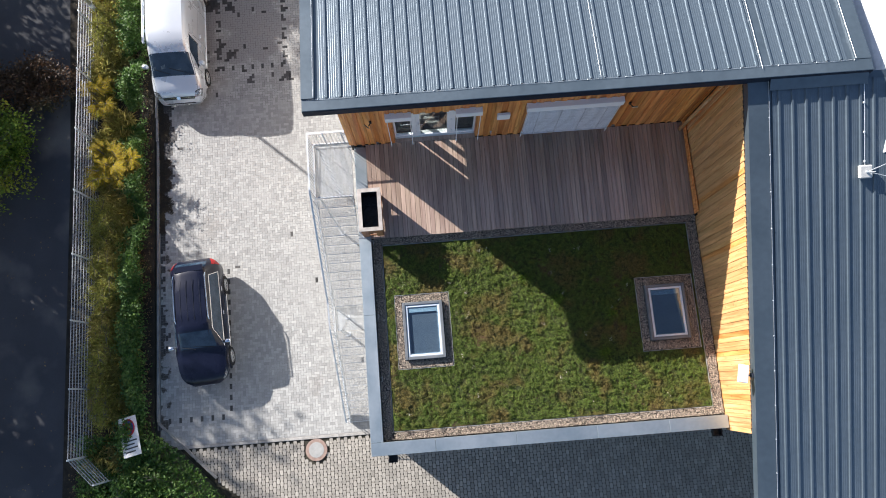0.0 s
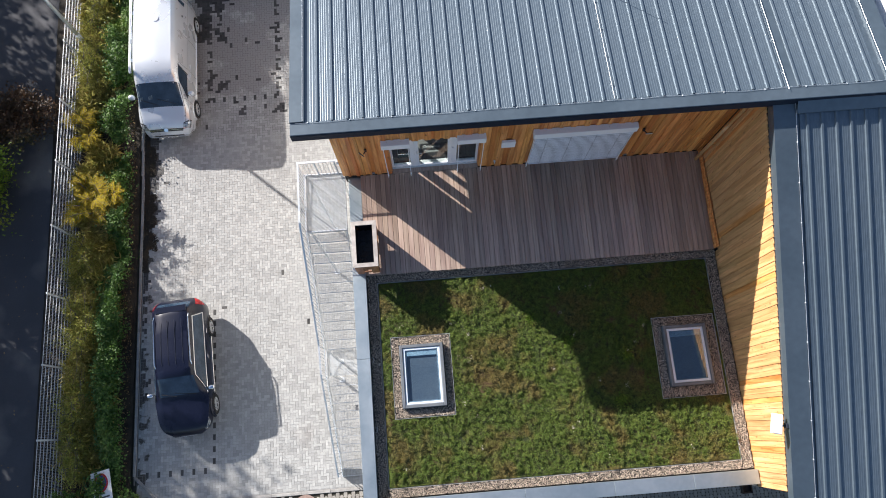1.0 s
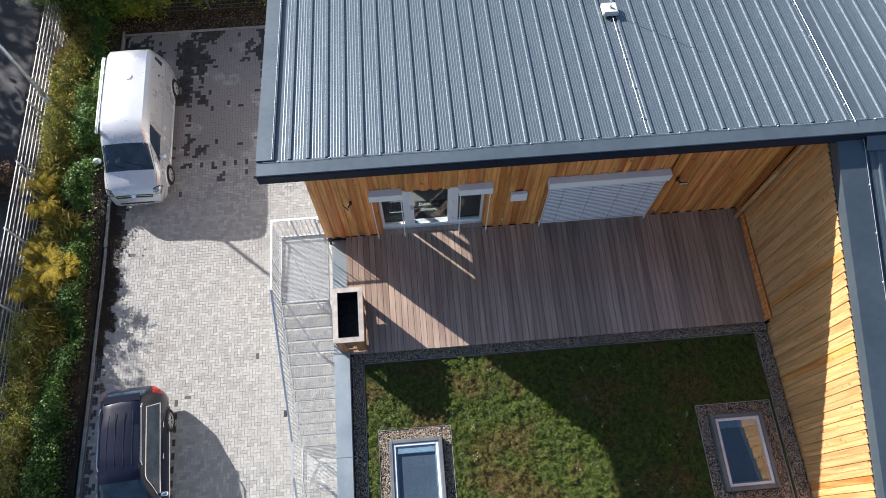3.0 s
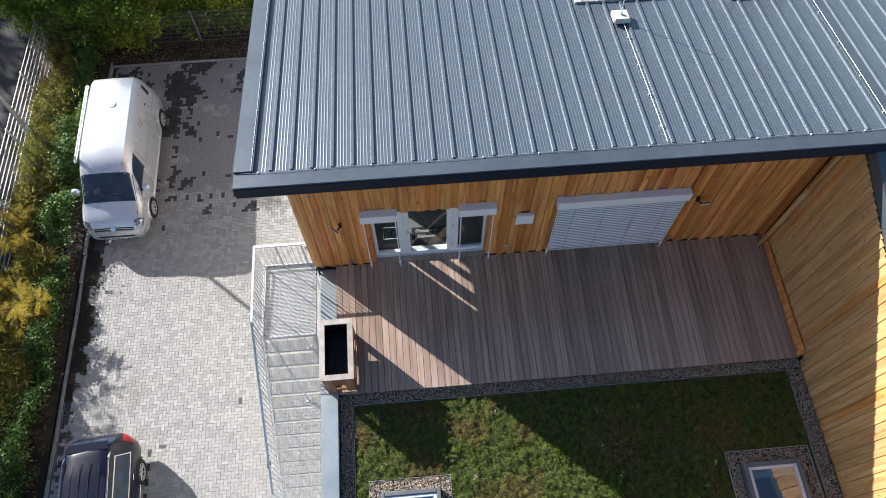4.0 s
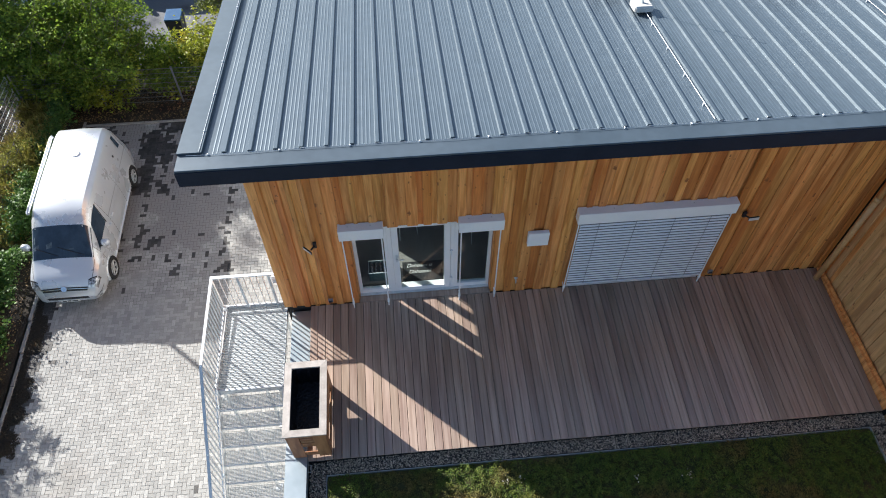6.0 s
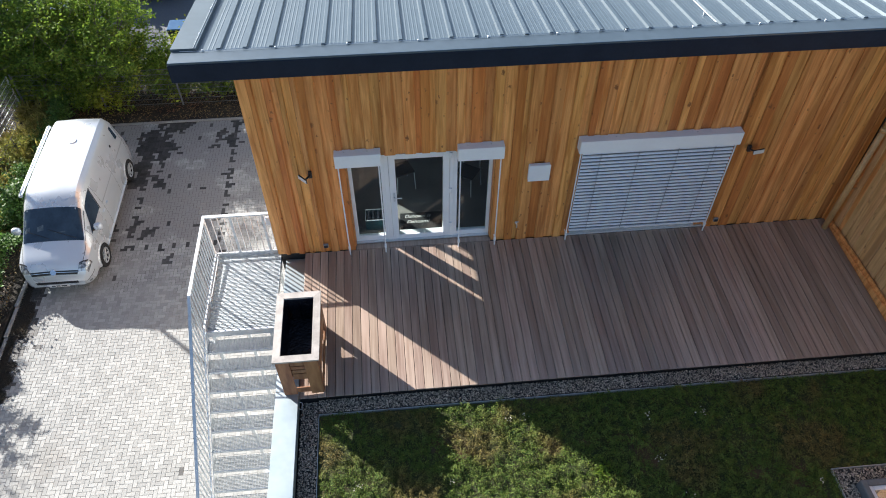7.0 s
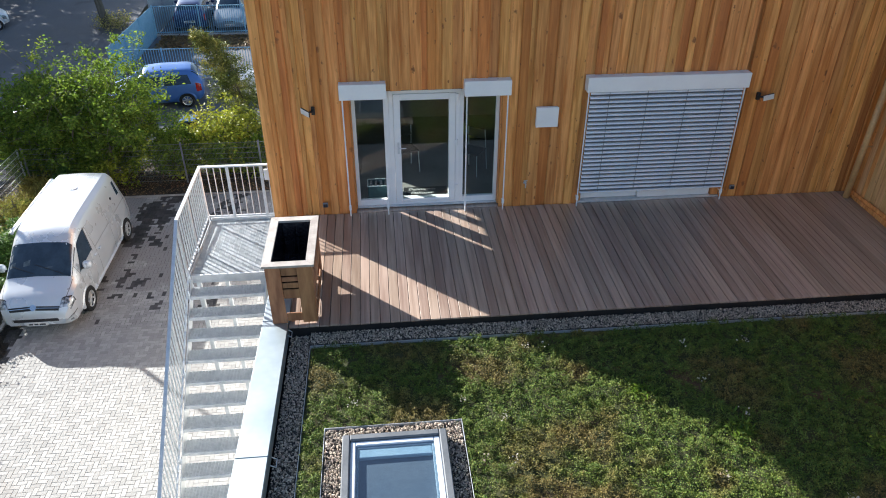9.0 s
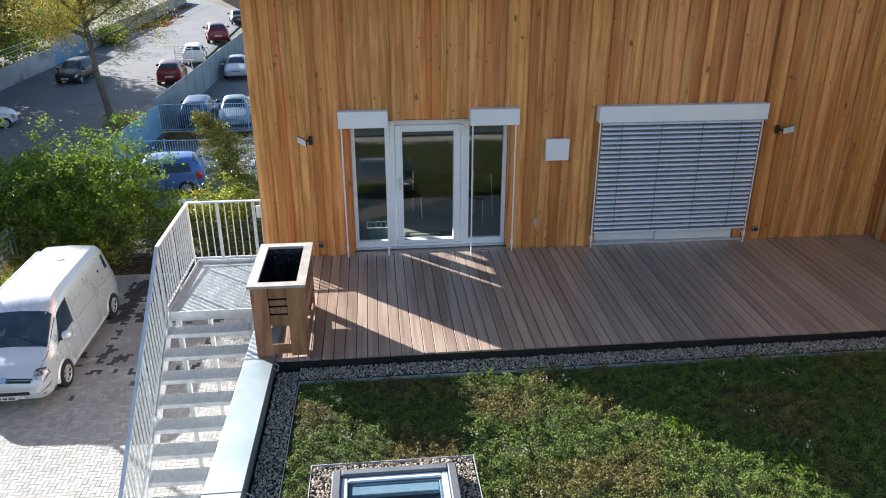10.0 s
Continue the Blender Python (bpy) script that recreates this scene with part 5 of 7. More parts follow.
def van_extras(sh, t, body):
    for flip in (0, 1):
        V = (lambda v: 12 - v) if flip else (lambda v: v)
        part("headlight", sh.patch(V(2.5), 2.36, 2.60, V(4.35), 2.52, 2.655, 0.010), M["clearlight"], t, "clear headlight", smooth=True)
        part("headlight_rim", sh.patch(V(2.42), 2.33, 2.37, V(4.4), 2.49, 2.52, 0.008, 2, 6), M["black"], t)
        part("tail_light", sh.patch(V(1.8), -2.63, -2.55, V(3.5), -2.58, -2.46, 0.008), M["redlight"], t, "red tail light", smooth=True)
        part("slide_rail", sh.patch(V(3.06), -2.35, 0.45, V(3.10), -2.35, 0.45, 0.004, 20, 1), M["car_silver"], t)
        part("body_crease", sh.patch(V(2.72), -2.45, 1.5, V(2.80), -2.45, 1.5, 0.014, 20, 2), M["van_white"], t)
        part("bumper", sh.patch(V(0.3), 2.3, 2.75, V(1.7), 2.45, 2.75, 0.016), M["van_white"], t)
        part("bumper_gap", sh.patch(V(1.72), 2.40, 2.74, V(1.80), 2.40, 2.74, 0.006, 8, 1), M["black"], t)
        part("fog_light", sh.patch(V(1.0), 2.6, 2.68, V(1.35), 2.6, 2.68, 0.018, 2, 2), M["clearlight"], t)
        part("bonnet_gap", sh.patch(V(3.75), 1.98, 2.52, V(3.82), 1.98, 2.52, 0.003, 10, 1), M["black"], t)
    seams(sh, t, (0.46, 1.68, -0.78, -2.28), 0.6, 3.85)
    part("grille", sh.patch(4.35, 2.625, 2.685, 7.65, 2.625, 2.685, 0.010, 4, 12), M["black"], t)
    part("grille_trim", sh.patch(4.35, 2.648, 2.655, 7.65, 2.648, 2.655, 0.013, 1, 12), M["chrome"], t)
    p = sh.at(2.65, 6)
    part("badge", MB().cyl((p.x - 0.02, 0, p.z - 0.02), (p.x + 0.035, 0, p.z + 0.03), 0.078, 18), M["chrome"], t, "round chrome badge")
    part("bumper_grille", MB().box(2.70, -0.56, 0.475, 2.768, 0.56, 0.575, 0.01), M["black"], t)
    number_plate(t, 2.772, 0.415, 1)
    for s in (1, -1):
        V = (lambda v: 12 - v) if s < 0 else (lambda v: v)
        part("door_handle", MB().box(0.56, min(s * 0.95, s * 0.995), 1.04, 0.70, max(s * 0.95, s * 0.995), 1.08, 0.008), M["van_white"], t)
        part("door_handle", MB().box(0.2, min(s * 0.95, s * 0.995), 1.04, 0.34, max(s * 0.95, s * 0.995), 1.08, 0.008), M["van_white"], t)
        part("sill", MB().box(-1.4, min(s * 0.92, s * 0.978), 0.27, 1.3, max(s * 0.92, s * 0.978), 0.36, 0.02), M["van_white"], t)
        part("roof_gutter", sh.patch(V(4.15), -2.25, 0.9, V(4.20), -2.25, 0.9, 0.012, 16, 1), M["van_white"], t)
        part("mirror", blob((1.50, s * 1.10, 1.34), 0.085, 0.12, 0.115), M["van_white"], t, smooth=True)
        part("mirror_arm", MB().cyl((1.53, s * 0.9, 1.22), (1.51, s * 1.02, 1.27), 0.03), M["black"], t)
        part("quarter_window", sh.patch(V(3.36), -2.16, -1.99, V(3.84), -2.15, -2.02, 0.008), M["autoglass"], t, "dark narrow rear side window", smooth=True)
        part("window_seal", sh.patch(V(3.10), 0.66, 0.70, V(3.86), 0.54, 0.58, 0.007, 1, 6), M["black"], t)
    part("side_awning", MB().tube([(0.85, -0.86, 2.02), (0.8, -0.88, 2.03), (-2.05, -0.88, 2.03), (-2.1, -0.86, 2.02)], 0.05, 8).box(-1.6, -0.86, 1.98, -1.5, -0.80, 2.03).box(0.3, -0.86, 1.98, 0.4, -0.80, 2.03), M["van_white"], t, "slim white awning case along the roof edge")
    part("fuel_flap", MB().box(-1.55, 0.86, 1.58, -1.50, 0.895, 1.66, 0.006), M["darkmetal"], t)
    part("wiper", MB().cyl((1.90, 0.62, 1.36), (1.72, -0.1, 1.56), 0.008).cyl((1.90, -0.1, 1.385), (1.72, -0.68, 1.53), 0.008), M["black"], t)
    # Pale patches laid on the glass: its reflections put in as colour.
    for a, b, c2, d in ((6.9, 7.5, 1.62, 1.72), (7.2, 7.6, 1.44, 1.58), (6.35, 6.6, 1.58, 1.70), (5.5, 6.1, 1.73, 1.76)):
        part("windscreen_glint", sh.patch(a, c2, d, b, c2 + 0.05, d + 0.02, 0.0068, 3, 3), M["glassglint"], t, "pale patch on the windscreen for its reflections")
    part("roof_vent", MB().cyl((-1.15, 0.1, 2.20), (-1.15, 0.1, 2.243), 0.12, 18), M["van_white"], t)
    part("exhaust", MB().cyl((-2.5, -0.5, 0.34), (-2.70, -0.5, 0.33), 0.03), M["darkmetal"], t)


vehicle("panel_van", "silver-white long panel van parked on the paving", "van", stand(-9.50, 14.50, -90.0), van_rows, M["van_white"],
        [("windscreen", (3.86, 1.24, 1.94, 8.14, 1.24, 1.94, 0.006, 8, 12)), ("side_window", (3.14, 0.70, 1.66, 3.84, 0.58, 1.16))],
        (1.70, -1.82), 0.35, 0.03, None, van_extras)

# black estate-like off-roader
suv_rows = [(-2.32, 0.50, 0.92, 1.02, 0.66, 0.54), (-2.24, 0.36, 0.95, 1.12, 0.82, 0.58), (-2.08, 0.30, 0.98, 1.40, 0.90, 0.58), (-1.88, 0.28, 0.99, 1.60, 0.92, 0.60), (-1.2, 0.27, 0.99, 1.67, 0.925, 0.62), (-0.2, 0.27, 0.98, 1.69, 0.925, 0.62), (0.35, 0.27, 0.97, 1.64, 0.925, 0.60), (1.05, 0.27, 0.98, 1.10, 0.925, 0.66), (1.2, 0.27, 0.97, 1.04, 0.92, 0.68), (1.75, 0.28, 0.92, 0.98, 0.87, 0.64), (2.08, 0.30, 0.84, 0.90, 0.77, 0.55), (2.24, 0.33, 0.72, 0.78, 0.62, 0.46), (2.32, 0.40, 0.58, 0.62, 0.46, 0.36)]


def suv_extras(sh, t, body):
    lamps(sh, t, 2.2, -2.30, (2.1, 3.0), (2.3, 3.6), 0.4, 0.26)
    seams(sh, t, (1.0, 0.02, -0.95))
    number_plate(t, 2.33, 0.5, 1)
    number_plate(t, -2.33, 0.80, -1)
    for s in (1, -1):
        part("roof_rail", MB().tube([(0.05, s * 0.60, 1.60), (-0.05, s * 0.60, 1.685), (-1.55, s * 0.585, 1.685), (-1.68, s * 0.58, 1.60)], 0.021, 8), M["chrome"], t, "chrome roof rail")
        part("window_trim", sh.patch(*((3.05, -1.75, 1.02, 3.1, -1.75, 1.0, 0.009, 16, 1) if s > 0 else (8.95, -1.75, 1.02, 8.9, -1.75, 1.0, 0.009, 16, 1))), M["chrome"], t)
        part("window_trim", sh.patch(*((3.86, -1.62, 0.42, 3.92, -1.6, 0.38, 0.009, 16, 1) if s > 0 else (8.14, -1.62, 0.42, 8.08, -1.6, 0.38, 0.009, 16, 1))), M["chrome"], t)
        V = (lambda v: 12 - v) if s < 0 else (lambda v: v)
        part("window_trim", sh.patch(V(3.05), -1.765, -1.74, V(3.9), -1.60, -1.575, 0.009, 1, 6), M["chrome"], t)
        part("window_trim", sh.patch(V(3.05), 0.99, 1.02, V(3.9), 0.39, 0.42, 0.009, 1, 6), M["chrome"], t)
        part("side_trim", MB().box(-1.0, min(s * 0.9, s * 0.94), 0.36, 1.0, max(s * 0.9, s * 0.94), 0.40, 0.008), M["chrome"], t)
        for hx in (-0.3, -1.2):
            part("door_handle", MB().box(hx, min(s * 0.915, s * 0.94), 0.88, hx + 0.16, max(s * 0.915, s * 0.94), 0.905, 0.006), M["chrome"], t)
    part("hood_trim", sh.patch(4.6, 2.28, 2.30, 7.4, 2.28, 2.30, 0.008, 2, 10), M["chrome"], t)
    for yy in (-0.36, -0.12, 0.12, 0.36):
        part("roof_ridge", MB().box(-1.5, yy - 0.0025, 1.70, 0.0, yy + 0.0025, 1.7275 - abs(yy) * 0.045), M["darkmetal"], t)
    part("wiper", MB().cyl((1.02, 0.55, 1.16), (0.9, -0.15, 1.26), 0.008).cyl((1.02, -0.1, 1.17), (0.9, -0.6, 1.24), 0.008), M["black"], t)
    part("spoiler", MB().box(-2.0, -0.52, 1.60, -1.78, 0.52, 1.635, 0.012), M["car_black"], t)


vehicle("black_car", "black off-road estate car with chrome roof rails, parked on the paving", "car", pose(-8.83, 2.93, 0, 0, 0, -86.0), suv_rows, M["car_black"],
        [("windscreen", (4.2, 0.42, 0.98, 7.8, 0.42, 0.98, 0.006, 8, 12)), ("rear_window", (4.3, -2.16, -1.95, 7.7, -2.16, -1.95, 0.006, 6, 12)), ("side_window", (3.12, -1.72, 0.92, 3.85, -1.58, 0.40))],
        (1.38, -1.33), 0.36, 0.035, (0.86, 1.05), suv_extras)

hatch_rows = [(-1.86, 0.42, 0.80, 0.92, 0.70, 0.56), (-1.80, 0.30, 0.86, 1.10, 0.78, 0.56), (-1.60, 0.25, 0.88, 1.36, 0.81, 0.54), (-1.3, 0.24, 0.88, 1.43, 0.82, 0.55), (-0.3, 0.24, 0.87, 1.46, 0.82, 0.56), (0.25, 0.24, 0.86, 1.42, 0.82, 0.55), (0.95, 0.24, 0.88, 0.98, 0.82, 0.60), (1.35, 0.26, 0.80, 0.86, 0.79, 0.58), (1.7, 0.28, 0.68, 0.74, 0.72, 0.54), (1.82, 0.34, 0.56, 0.60, 0.62, 0.48)]


def small_car(label, at, mat, group="", scale=1.0):
    def ex(sh, t, body):
        lamps(sh, t, 1.74, -1.80, (2.0, 3.0), (2.1, 3.2), 0.3, 0.2)
        seams(sh, t, (0.85, -0.45))
        number_plate(t, 1.83, 0.46, 1)
        number_plate(t, -1.87, 0.62, -1)
        for s in (1, -1):
            part("door_handle", MB().box(-0.36, min(s * 0.81, s * 0.835), 0.80, -0.22, max(s * 0.81, s * 0.835), 0.825, 0.006), M["black"], t)
    t = vehicle("small_car", label, "car", at, hatch_rows, mat, [("windscreen", (4.2, 0.32, 0.9, 7.8, 0.32, 0.9, 0.006, 6, 8)), ("rear_window", (4.3, -1.74, -1.5, 7.7, -1.74, -1.5, 0.006, 6, 8)), ("side_window", (3.12, -1.45, -0.42, 3.82, -1.35, -0.42)), ("side_window", (3.12, -0.34, 0.8, 3.82, -0.34, 0.30))], (1.18, -1.18), 0.29, 0.03, (0.72, 0.94), ex, group)
    t.scale = (scale,) * 3
    return t


sedan_rows = [(-2.2, 0.42, 0.72, 0.84, 0.70, 0.60), (-2.12, 0.30, 0.80, 0.93, 0.80, 0.62), (-1.45, 0.25, 0.86, 0.98, 0.85, 0.62), (-1.3, 0.25, 0.87, 1.02, 0.85, 0.60), (-0.75, 0.24, 0.88, 1.36, 0.86, 0.56), (-0.2, 0.24, 0.88, 1.41, 0.86, 0.56), (0.25, 0.24, 0.87, 1.38, 0.86, 0.55), (0.95, 0.24, 0.88, 0.98, 0.86, 0.62), (1.6, 0.26, 0.80, 0.86, 0.83, 0.62), (2.05, 0.28, 0.68, 0.74, 0.76, 0.58), (2.2, 0.36, 0.56, 0.60, 0.66, 0.50)]


def sedan(label, at, mat, group="", scale=1.06):
    def ex(sh, t, body):
        lamps(sh, t, 2.12, -2.14, (2.0, 3.0), (2.0, 3.0), 0.3, 0.16)
        seams(sh, t, (0.85, -0.1, -0.95))
        number_plate(t, 2.21, 0.46, 1)
        number_plate(t, -2.21, 0.62, -1)
        part("grille", MB().box(2.10, -0.3, 0.52, 2.19, 0.3, 0.66, 0.02), M["black"], t)
    t = vehicle("saloon_car", label, "car", at, sedan_rows, mat, [("windscreen", (4.2, 0.32, 0.9, 7.8, 0.32, 0.9, 0.006, 6, 8)), ("rear_window", (4.2, -1.25, -0.8, 7.8, -1.25, -0.8, 0.006, 6, 8)), ("side_window", (3.12, -1.05, 0.82, 3.84, -0.72, 0.28))], (1.35, -1.32), 0.31, 0.03, (0.72, 0.94), ex, group)
    t.scale = (scale,) * 3
    return t


GS = "cars beyond the yard"
small_car("bright blue small hatchback parked before the picket fence", stand(-10.6, 28.65, 190), M["car_blue"], GS, 1.14)
small_car("dark blue hatchback parked behind the pickets", stand(-11.21, 40.72, 94), M["car_darkblue"], GS, 1.14)
sedan("silver saloon car parked behind the pickets", stand(-9.08, 40.86, -84), M["car_lightblue"], GS)
sedan("silver saloon car parked beside the panel wall", stand(-11.35, 55.16, -84), M["car_silver"], GS)
small_car("red small car parked along the street", stand(-15.95, 53.2, 99), M["car_red"], GS, 1.15)
small_car("white small car parked along the street", stand(-15.95, 61.0, 100), M["car_white"], GS, 1.12)
small_car("red estate car parked along the street", stand(-16.3, 72.9, 104), M["car_red"], GS, 1.3)
sedan("dark parked car far down the street", stand(-16.47, 86.50, 104), M["car_anthracite"], GS)
small_car("dark grey small car standing in the street", stand(-23.3, 54.0, -95), M["car_anthracite"], GS, 1.08)
small_car("white small car parked at the street's far side", stand(-24.0, 40.3, 28), M["car_white"], GS, 1.12)
sedan("dark car parked by the bushes", stand(-14.25, 24.89, 60), M["car_lightblue"], GS)
sedan("white saloon car parked behind the conifer", stand(-4.96, 29.46, 176), M["car_white"], GS, 1.12)

# ---- plants ----
def leaf_mesh(name, pts, size, mat, flat=0.5, aspect=0.5, seed=1, spread=0.35):
    """Many small folded leaves at the points given; flat: how far they lie level."""
    r = np.random.RandomState(seed)
    n = len(pts)
    d = r.normal(size=(n, 3))
    d[:, 2] *= (1 - flat)
    d /= np.linalg.norm(d, axis=1)[:, None]
    up = r.normal(size=(n, 3)) * (1 - flat) + np.array([0, 0, 1.0]) * (flat + 0.15)
    s = np.cross(d, up)
    s /= np.linalg.norm(s, axis=1)[:, None] + 1e-9
    u = np.cross(s, d)
    L = (size * (1 + spread * r.uniform(-1, 1, n)))[:, None]
    P = np.asarray(pts)
    V = np.stack([P, P + d * L * 0.5 + s * L * aspect * 0.5 + u * L * 0.10, P + d * L - u * L * 0.08, P + d * L * 0.5 - s * L * aspect * 0.5 + u * L * 0.10], 1).reshape(-1, 3)
    me = bpy.data.meshes.new(name)
    me.vertices.add(4 * n)
    me.vertices.foreach_set("co", V.ravel().astype(np.float32))
    b = np.arange(n)[:, None] * 4
    idx = np.concatenate([b + np.array([0, 1, 2]), b + np.array([0, 2, 3])], 1).ravel()
    me.loops.add(6 * n)
    me.loops.foreach_set("vertex_index", idx.astype(np.int32))
    me.polygons.add(2 * n)
    me.polygons.foreach_set("loop_start", (np.arange(2 * n) * 3).astype(np.int32))
    me.polygons.foreach_set("loop_total", np.full(2 * n, 3, np.int32))
    me.materials.append(mat)
    me.update(calc_edges=True)
    me.validate()
    return me


def leafmat(name, c1, c2, c3, big=1.2, spread=0.35, trans=0.3, rough=0.55, share=0.56):
    """Leaves: colour drifts in patches, varies leaf by leaf, and lets some light through."""
    m = surf(name, c1, c2, big, rough, 0.0, island=spread, contrast=0.5, spots=(c3, big * 0.7, share), fine=5)
    nt = m.node_tree
    N, L = nt.nodes.new, nt.links.new
    bsdf, out = nt.nodes["Principled BSDF"], nt.nodes["Material Output"]
    tr, mix = N("ShaderNodeBsdfTranslucent"), N("ShaderNodeMixShader")
    src = bsdf.inputs["Base Color"].links[0].from_socket
    L(src, tr.inputs[0])
    mix.inputs[0].default_value = trans
    L(bsdf.outputs[0], mix.inputs[1])
    L(tr.outputs[0], mix.inputs[2])
    L(mix.outputs[0], out.inputs[0])
    return m


M["ivy"] = leafmat("ivy_leaves", (0.045, 0.11, 0.02), (0.115, 0.215, 0.034), (0.17, 0.25, 0.045), 0.9)
M["grass"] = leafmat("dry_grass_blades", (0.36, 0.36, 0.09), (0.60, 0.52, 0.18), (0.66, 0.52, 0.26), 0.8, trans=0.45)
M["weeds"] = leafmat("yellowish_weeds", (0.26, 0.30, 0.05), (0.46, 0.43, 0.09), (0.56, 0.48, 0.15), 0.9, trans=0.45)
M["yellow"] = leafmat("yellow_leaves", (0.31, 0.235, 0.006), (0.44, 0.325, 0.008), (0.22, 0.24, 0.010), 2.0, rough=0.9)
M["shrub"] = leafmat("shrub_leaves", (0.085, 0.165, 0.02), (0.24, 0.34, 0.04), (0.42, 0.45, 0.055), 0.6, spread=0.35, trans=0.45, rough=0.75)
M["lime"] = leafmat("lime_yellow_leaves", (0.24, 0.30, 0.03), (0.42, 0.44, 0.04), (0.5, 0.42, 0.04), 1.2)
M["conifer"] = leafmat("conifer_sprays", (0.10, 0.14, 0.028), (0.19, 0.22, 0.045), (0.30, 0.28, 0.06), 1.0, trans=0.15)
M["treeleaf"] = leafmat("autumn_tree_leaves", (0.14, 0.14, 0.03), (0.25, 0.21, 0.05), (0.32, 0.24, 0.05), 0.6)
M["redbush"] = leafmat("rusty_bush_leaves", (0.07, 0.045, 0.025), (0.14, 0.075, 0.035), (0.06, 0.08, 0.02), 0.6)
M["sedum"] = leafmat("sedum_leaves", (0.048, 0.118, 0.013), (0.17, 0.202, 0.027), (0.18, 0.142, 0.036), 1.7, spread=0.48, share=0.5, trans=0.05, rough=0.7)
M["bark"] = surf("grey_bark", (0.09, 0.08, 0.065), (0.17, 0.155, 0.13), 3.0, 0.9, 0.6, stretch=(3, 3, 0.6), depth=0.02)
M["litter"] = leafmat("fallen_leaves", (0.16, 0.10, 0.04), (0.30, 0.2, 0.08), (0.2, 0.09, 0.04), 1.5, trans=0.1)


def noise_at(P, s, seed=0.0):
    return np.array([noise.noise(Vector((p[0] * s + seed, p[1] * s - seed, seed * 0.7))) for p in P])


def land(P):
    return np.array([gz(y) for y in P[:, 1]])


def stuff(name, me, label, category):
    return tagged(new(name, me), label, category, "", "stuff")


# soil strip with ivy, grasses and low growth beside the parking bays
R_ = np.random.RandomState(5)
mb = MB()
nx, ny = 14, 90
for j in range(ny + 1):
    for i in range(nx + 1):
        px, py = -13.6 + 2.78 * i / nx, -7.0 + 28.0 * j / ny
        mb.v.append((px, py, gz(py) + 0.12 * (1 + noise.noise(Vector((px * 0.9, py * 0.6, 0)))) * math.sin(math.pi * i / nx)))
for j in range(ny):
    for i in range(nx):
        a = j * (nx + 1) + i
        mb.f.append((a, a + 1, a + nx + 2, a + nx + 1))
solid("ground_bed", mb, M["soil"], "dark planted soil strip beside the parking bays", "ground", smooth=True)
n = 52000
P = np.stack([R_.normal(-11.42, 0.20, n), R_.uniform(-4.5, 20.0, n), np.zeros(n)], 1)
P[:, 0] += 0.16 * noise_at(P[:, :2] * np.array([0.0, 1.0]), 0.8, 2.0)
h = 0.66 + 0.7 * noise_at(P[:, :2], 0.9, 3.1) + 0.22 * noise_at(P[:, :2], 2.6, 8.0)
P[:, 2] = 0.10 + land(P) + np.clip(h, 0.15, 1.2) * R_.uniform(0.45, 1.0, n)
keep = noise_at(P[:, :2], 0.7, 12.0) + 0.5 * noise_at(P[:, :2], 2.0, 17.0) > -0.38
stuff("ivy_hedge", leaf_mesh("ivy_hedge", P[keep], 0.08, M["ivy"], 0.5, 0.75, 3), "low dark green ivy hedge along the paving's kerb", "hedge")
n = 150000
tufts = np.stack([R_.uniform(-12.85, -11.75, 700), R_.uniform(-2.0, 19.9, 700)], 1)
tufts = tufts[noise_at(tufts, 0.55, 30.0) + 0.6 * noise_at(tufts, 1.6, 33.0) > -0.12]
rad = R_.uniform(0.06, 0.17, len(tufts))
pick = R_.randint(0, len(tufts), n)
P = np.zeros((n, 3))
P[:, :2] = tufts[pick] + R_.normal(size=(n, 2)) * rad[pick][:, None]
P[:, 2] = 0.05 + land(P) + R_.uniform(0, 0.6, n) * (0.5 + 2.2 * rad[pick])
stuff("dry_grass", leaf_mesh("dry_grass", P, 0.34, M["grass"], 0.12, 0.028, 4), "tufts of dry yellowish grass and weeds along the fence", "grass")
n = 9000
P = np.stack([R_.uniform(-13.9, -10.9, n), R_.uniform(-7.0, 21.0, n), np.full(n, 0.14)], 1)
P[:, 2] += land(P)
stuff("fallen_leaves", leaf_mesh("fallen_leaves", P, 0.06, M["litter"], 0.8, 0.6, 6), "fallen brown leaves on the soil", "leaves")
n = 40000
P = np.stack([R_.uniform(-13.4, -6.0, n), R_.uniform(-8.5, -0.9, n), np.zeros(n)], 1)
P = P[(P[:, 0] + P[:, 1] < -11.55) & ((np.abs(P[:, 0] + 11.4) > 0.5) | (P[:, 1] < -1.45))]
P[:, 2] = 0.15 + (0.5 + 0.4 * noise_at(P[:, :2], 0.8, 40.0)) * R_.uniform(0.3, 1.0, len(P))
stuff("ground_cover", leaf_mesh("ground_cover", P, 0.11, M["ivy"], 0.4, 0.6, 7), "dark leafy ground cover at the bed's corner", "shrub")


def branch(mb, p, q, r0, r1, bends=3, wob=0.08, rr=None):
    rr = rr or rng
    p, q = Vector(p), Vector(q)
    pts = [p]
    for k in range(1, bends + 1):
        c = p.lerp(q, k / bends)
        if k < bends:
            c += Vector((rr.uniform(-1, 1), rr.uniform(-1, 1), rr.uniform(-0.5, 0.5))) * wob * (q - p).length
        pts.append(c)
    for k in range(bends):
        mb.cyl(pts[k], pts[k + 1], r0 + (r1 - r0) * k / bends, 7, r0 + (r1 - r0) * (k + 1) / bends)
    return pts


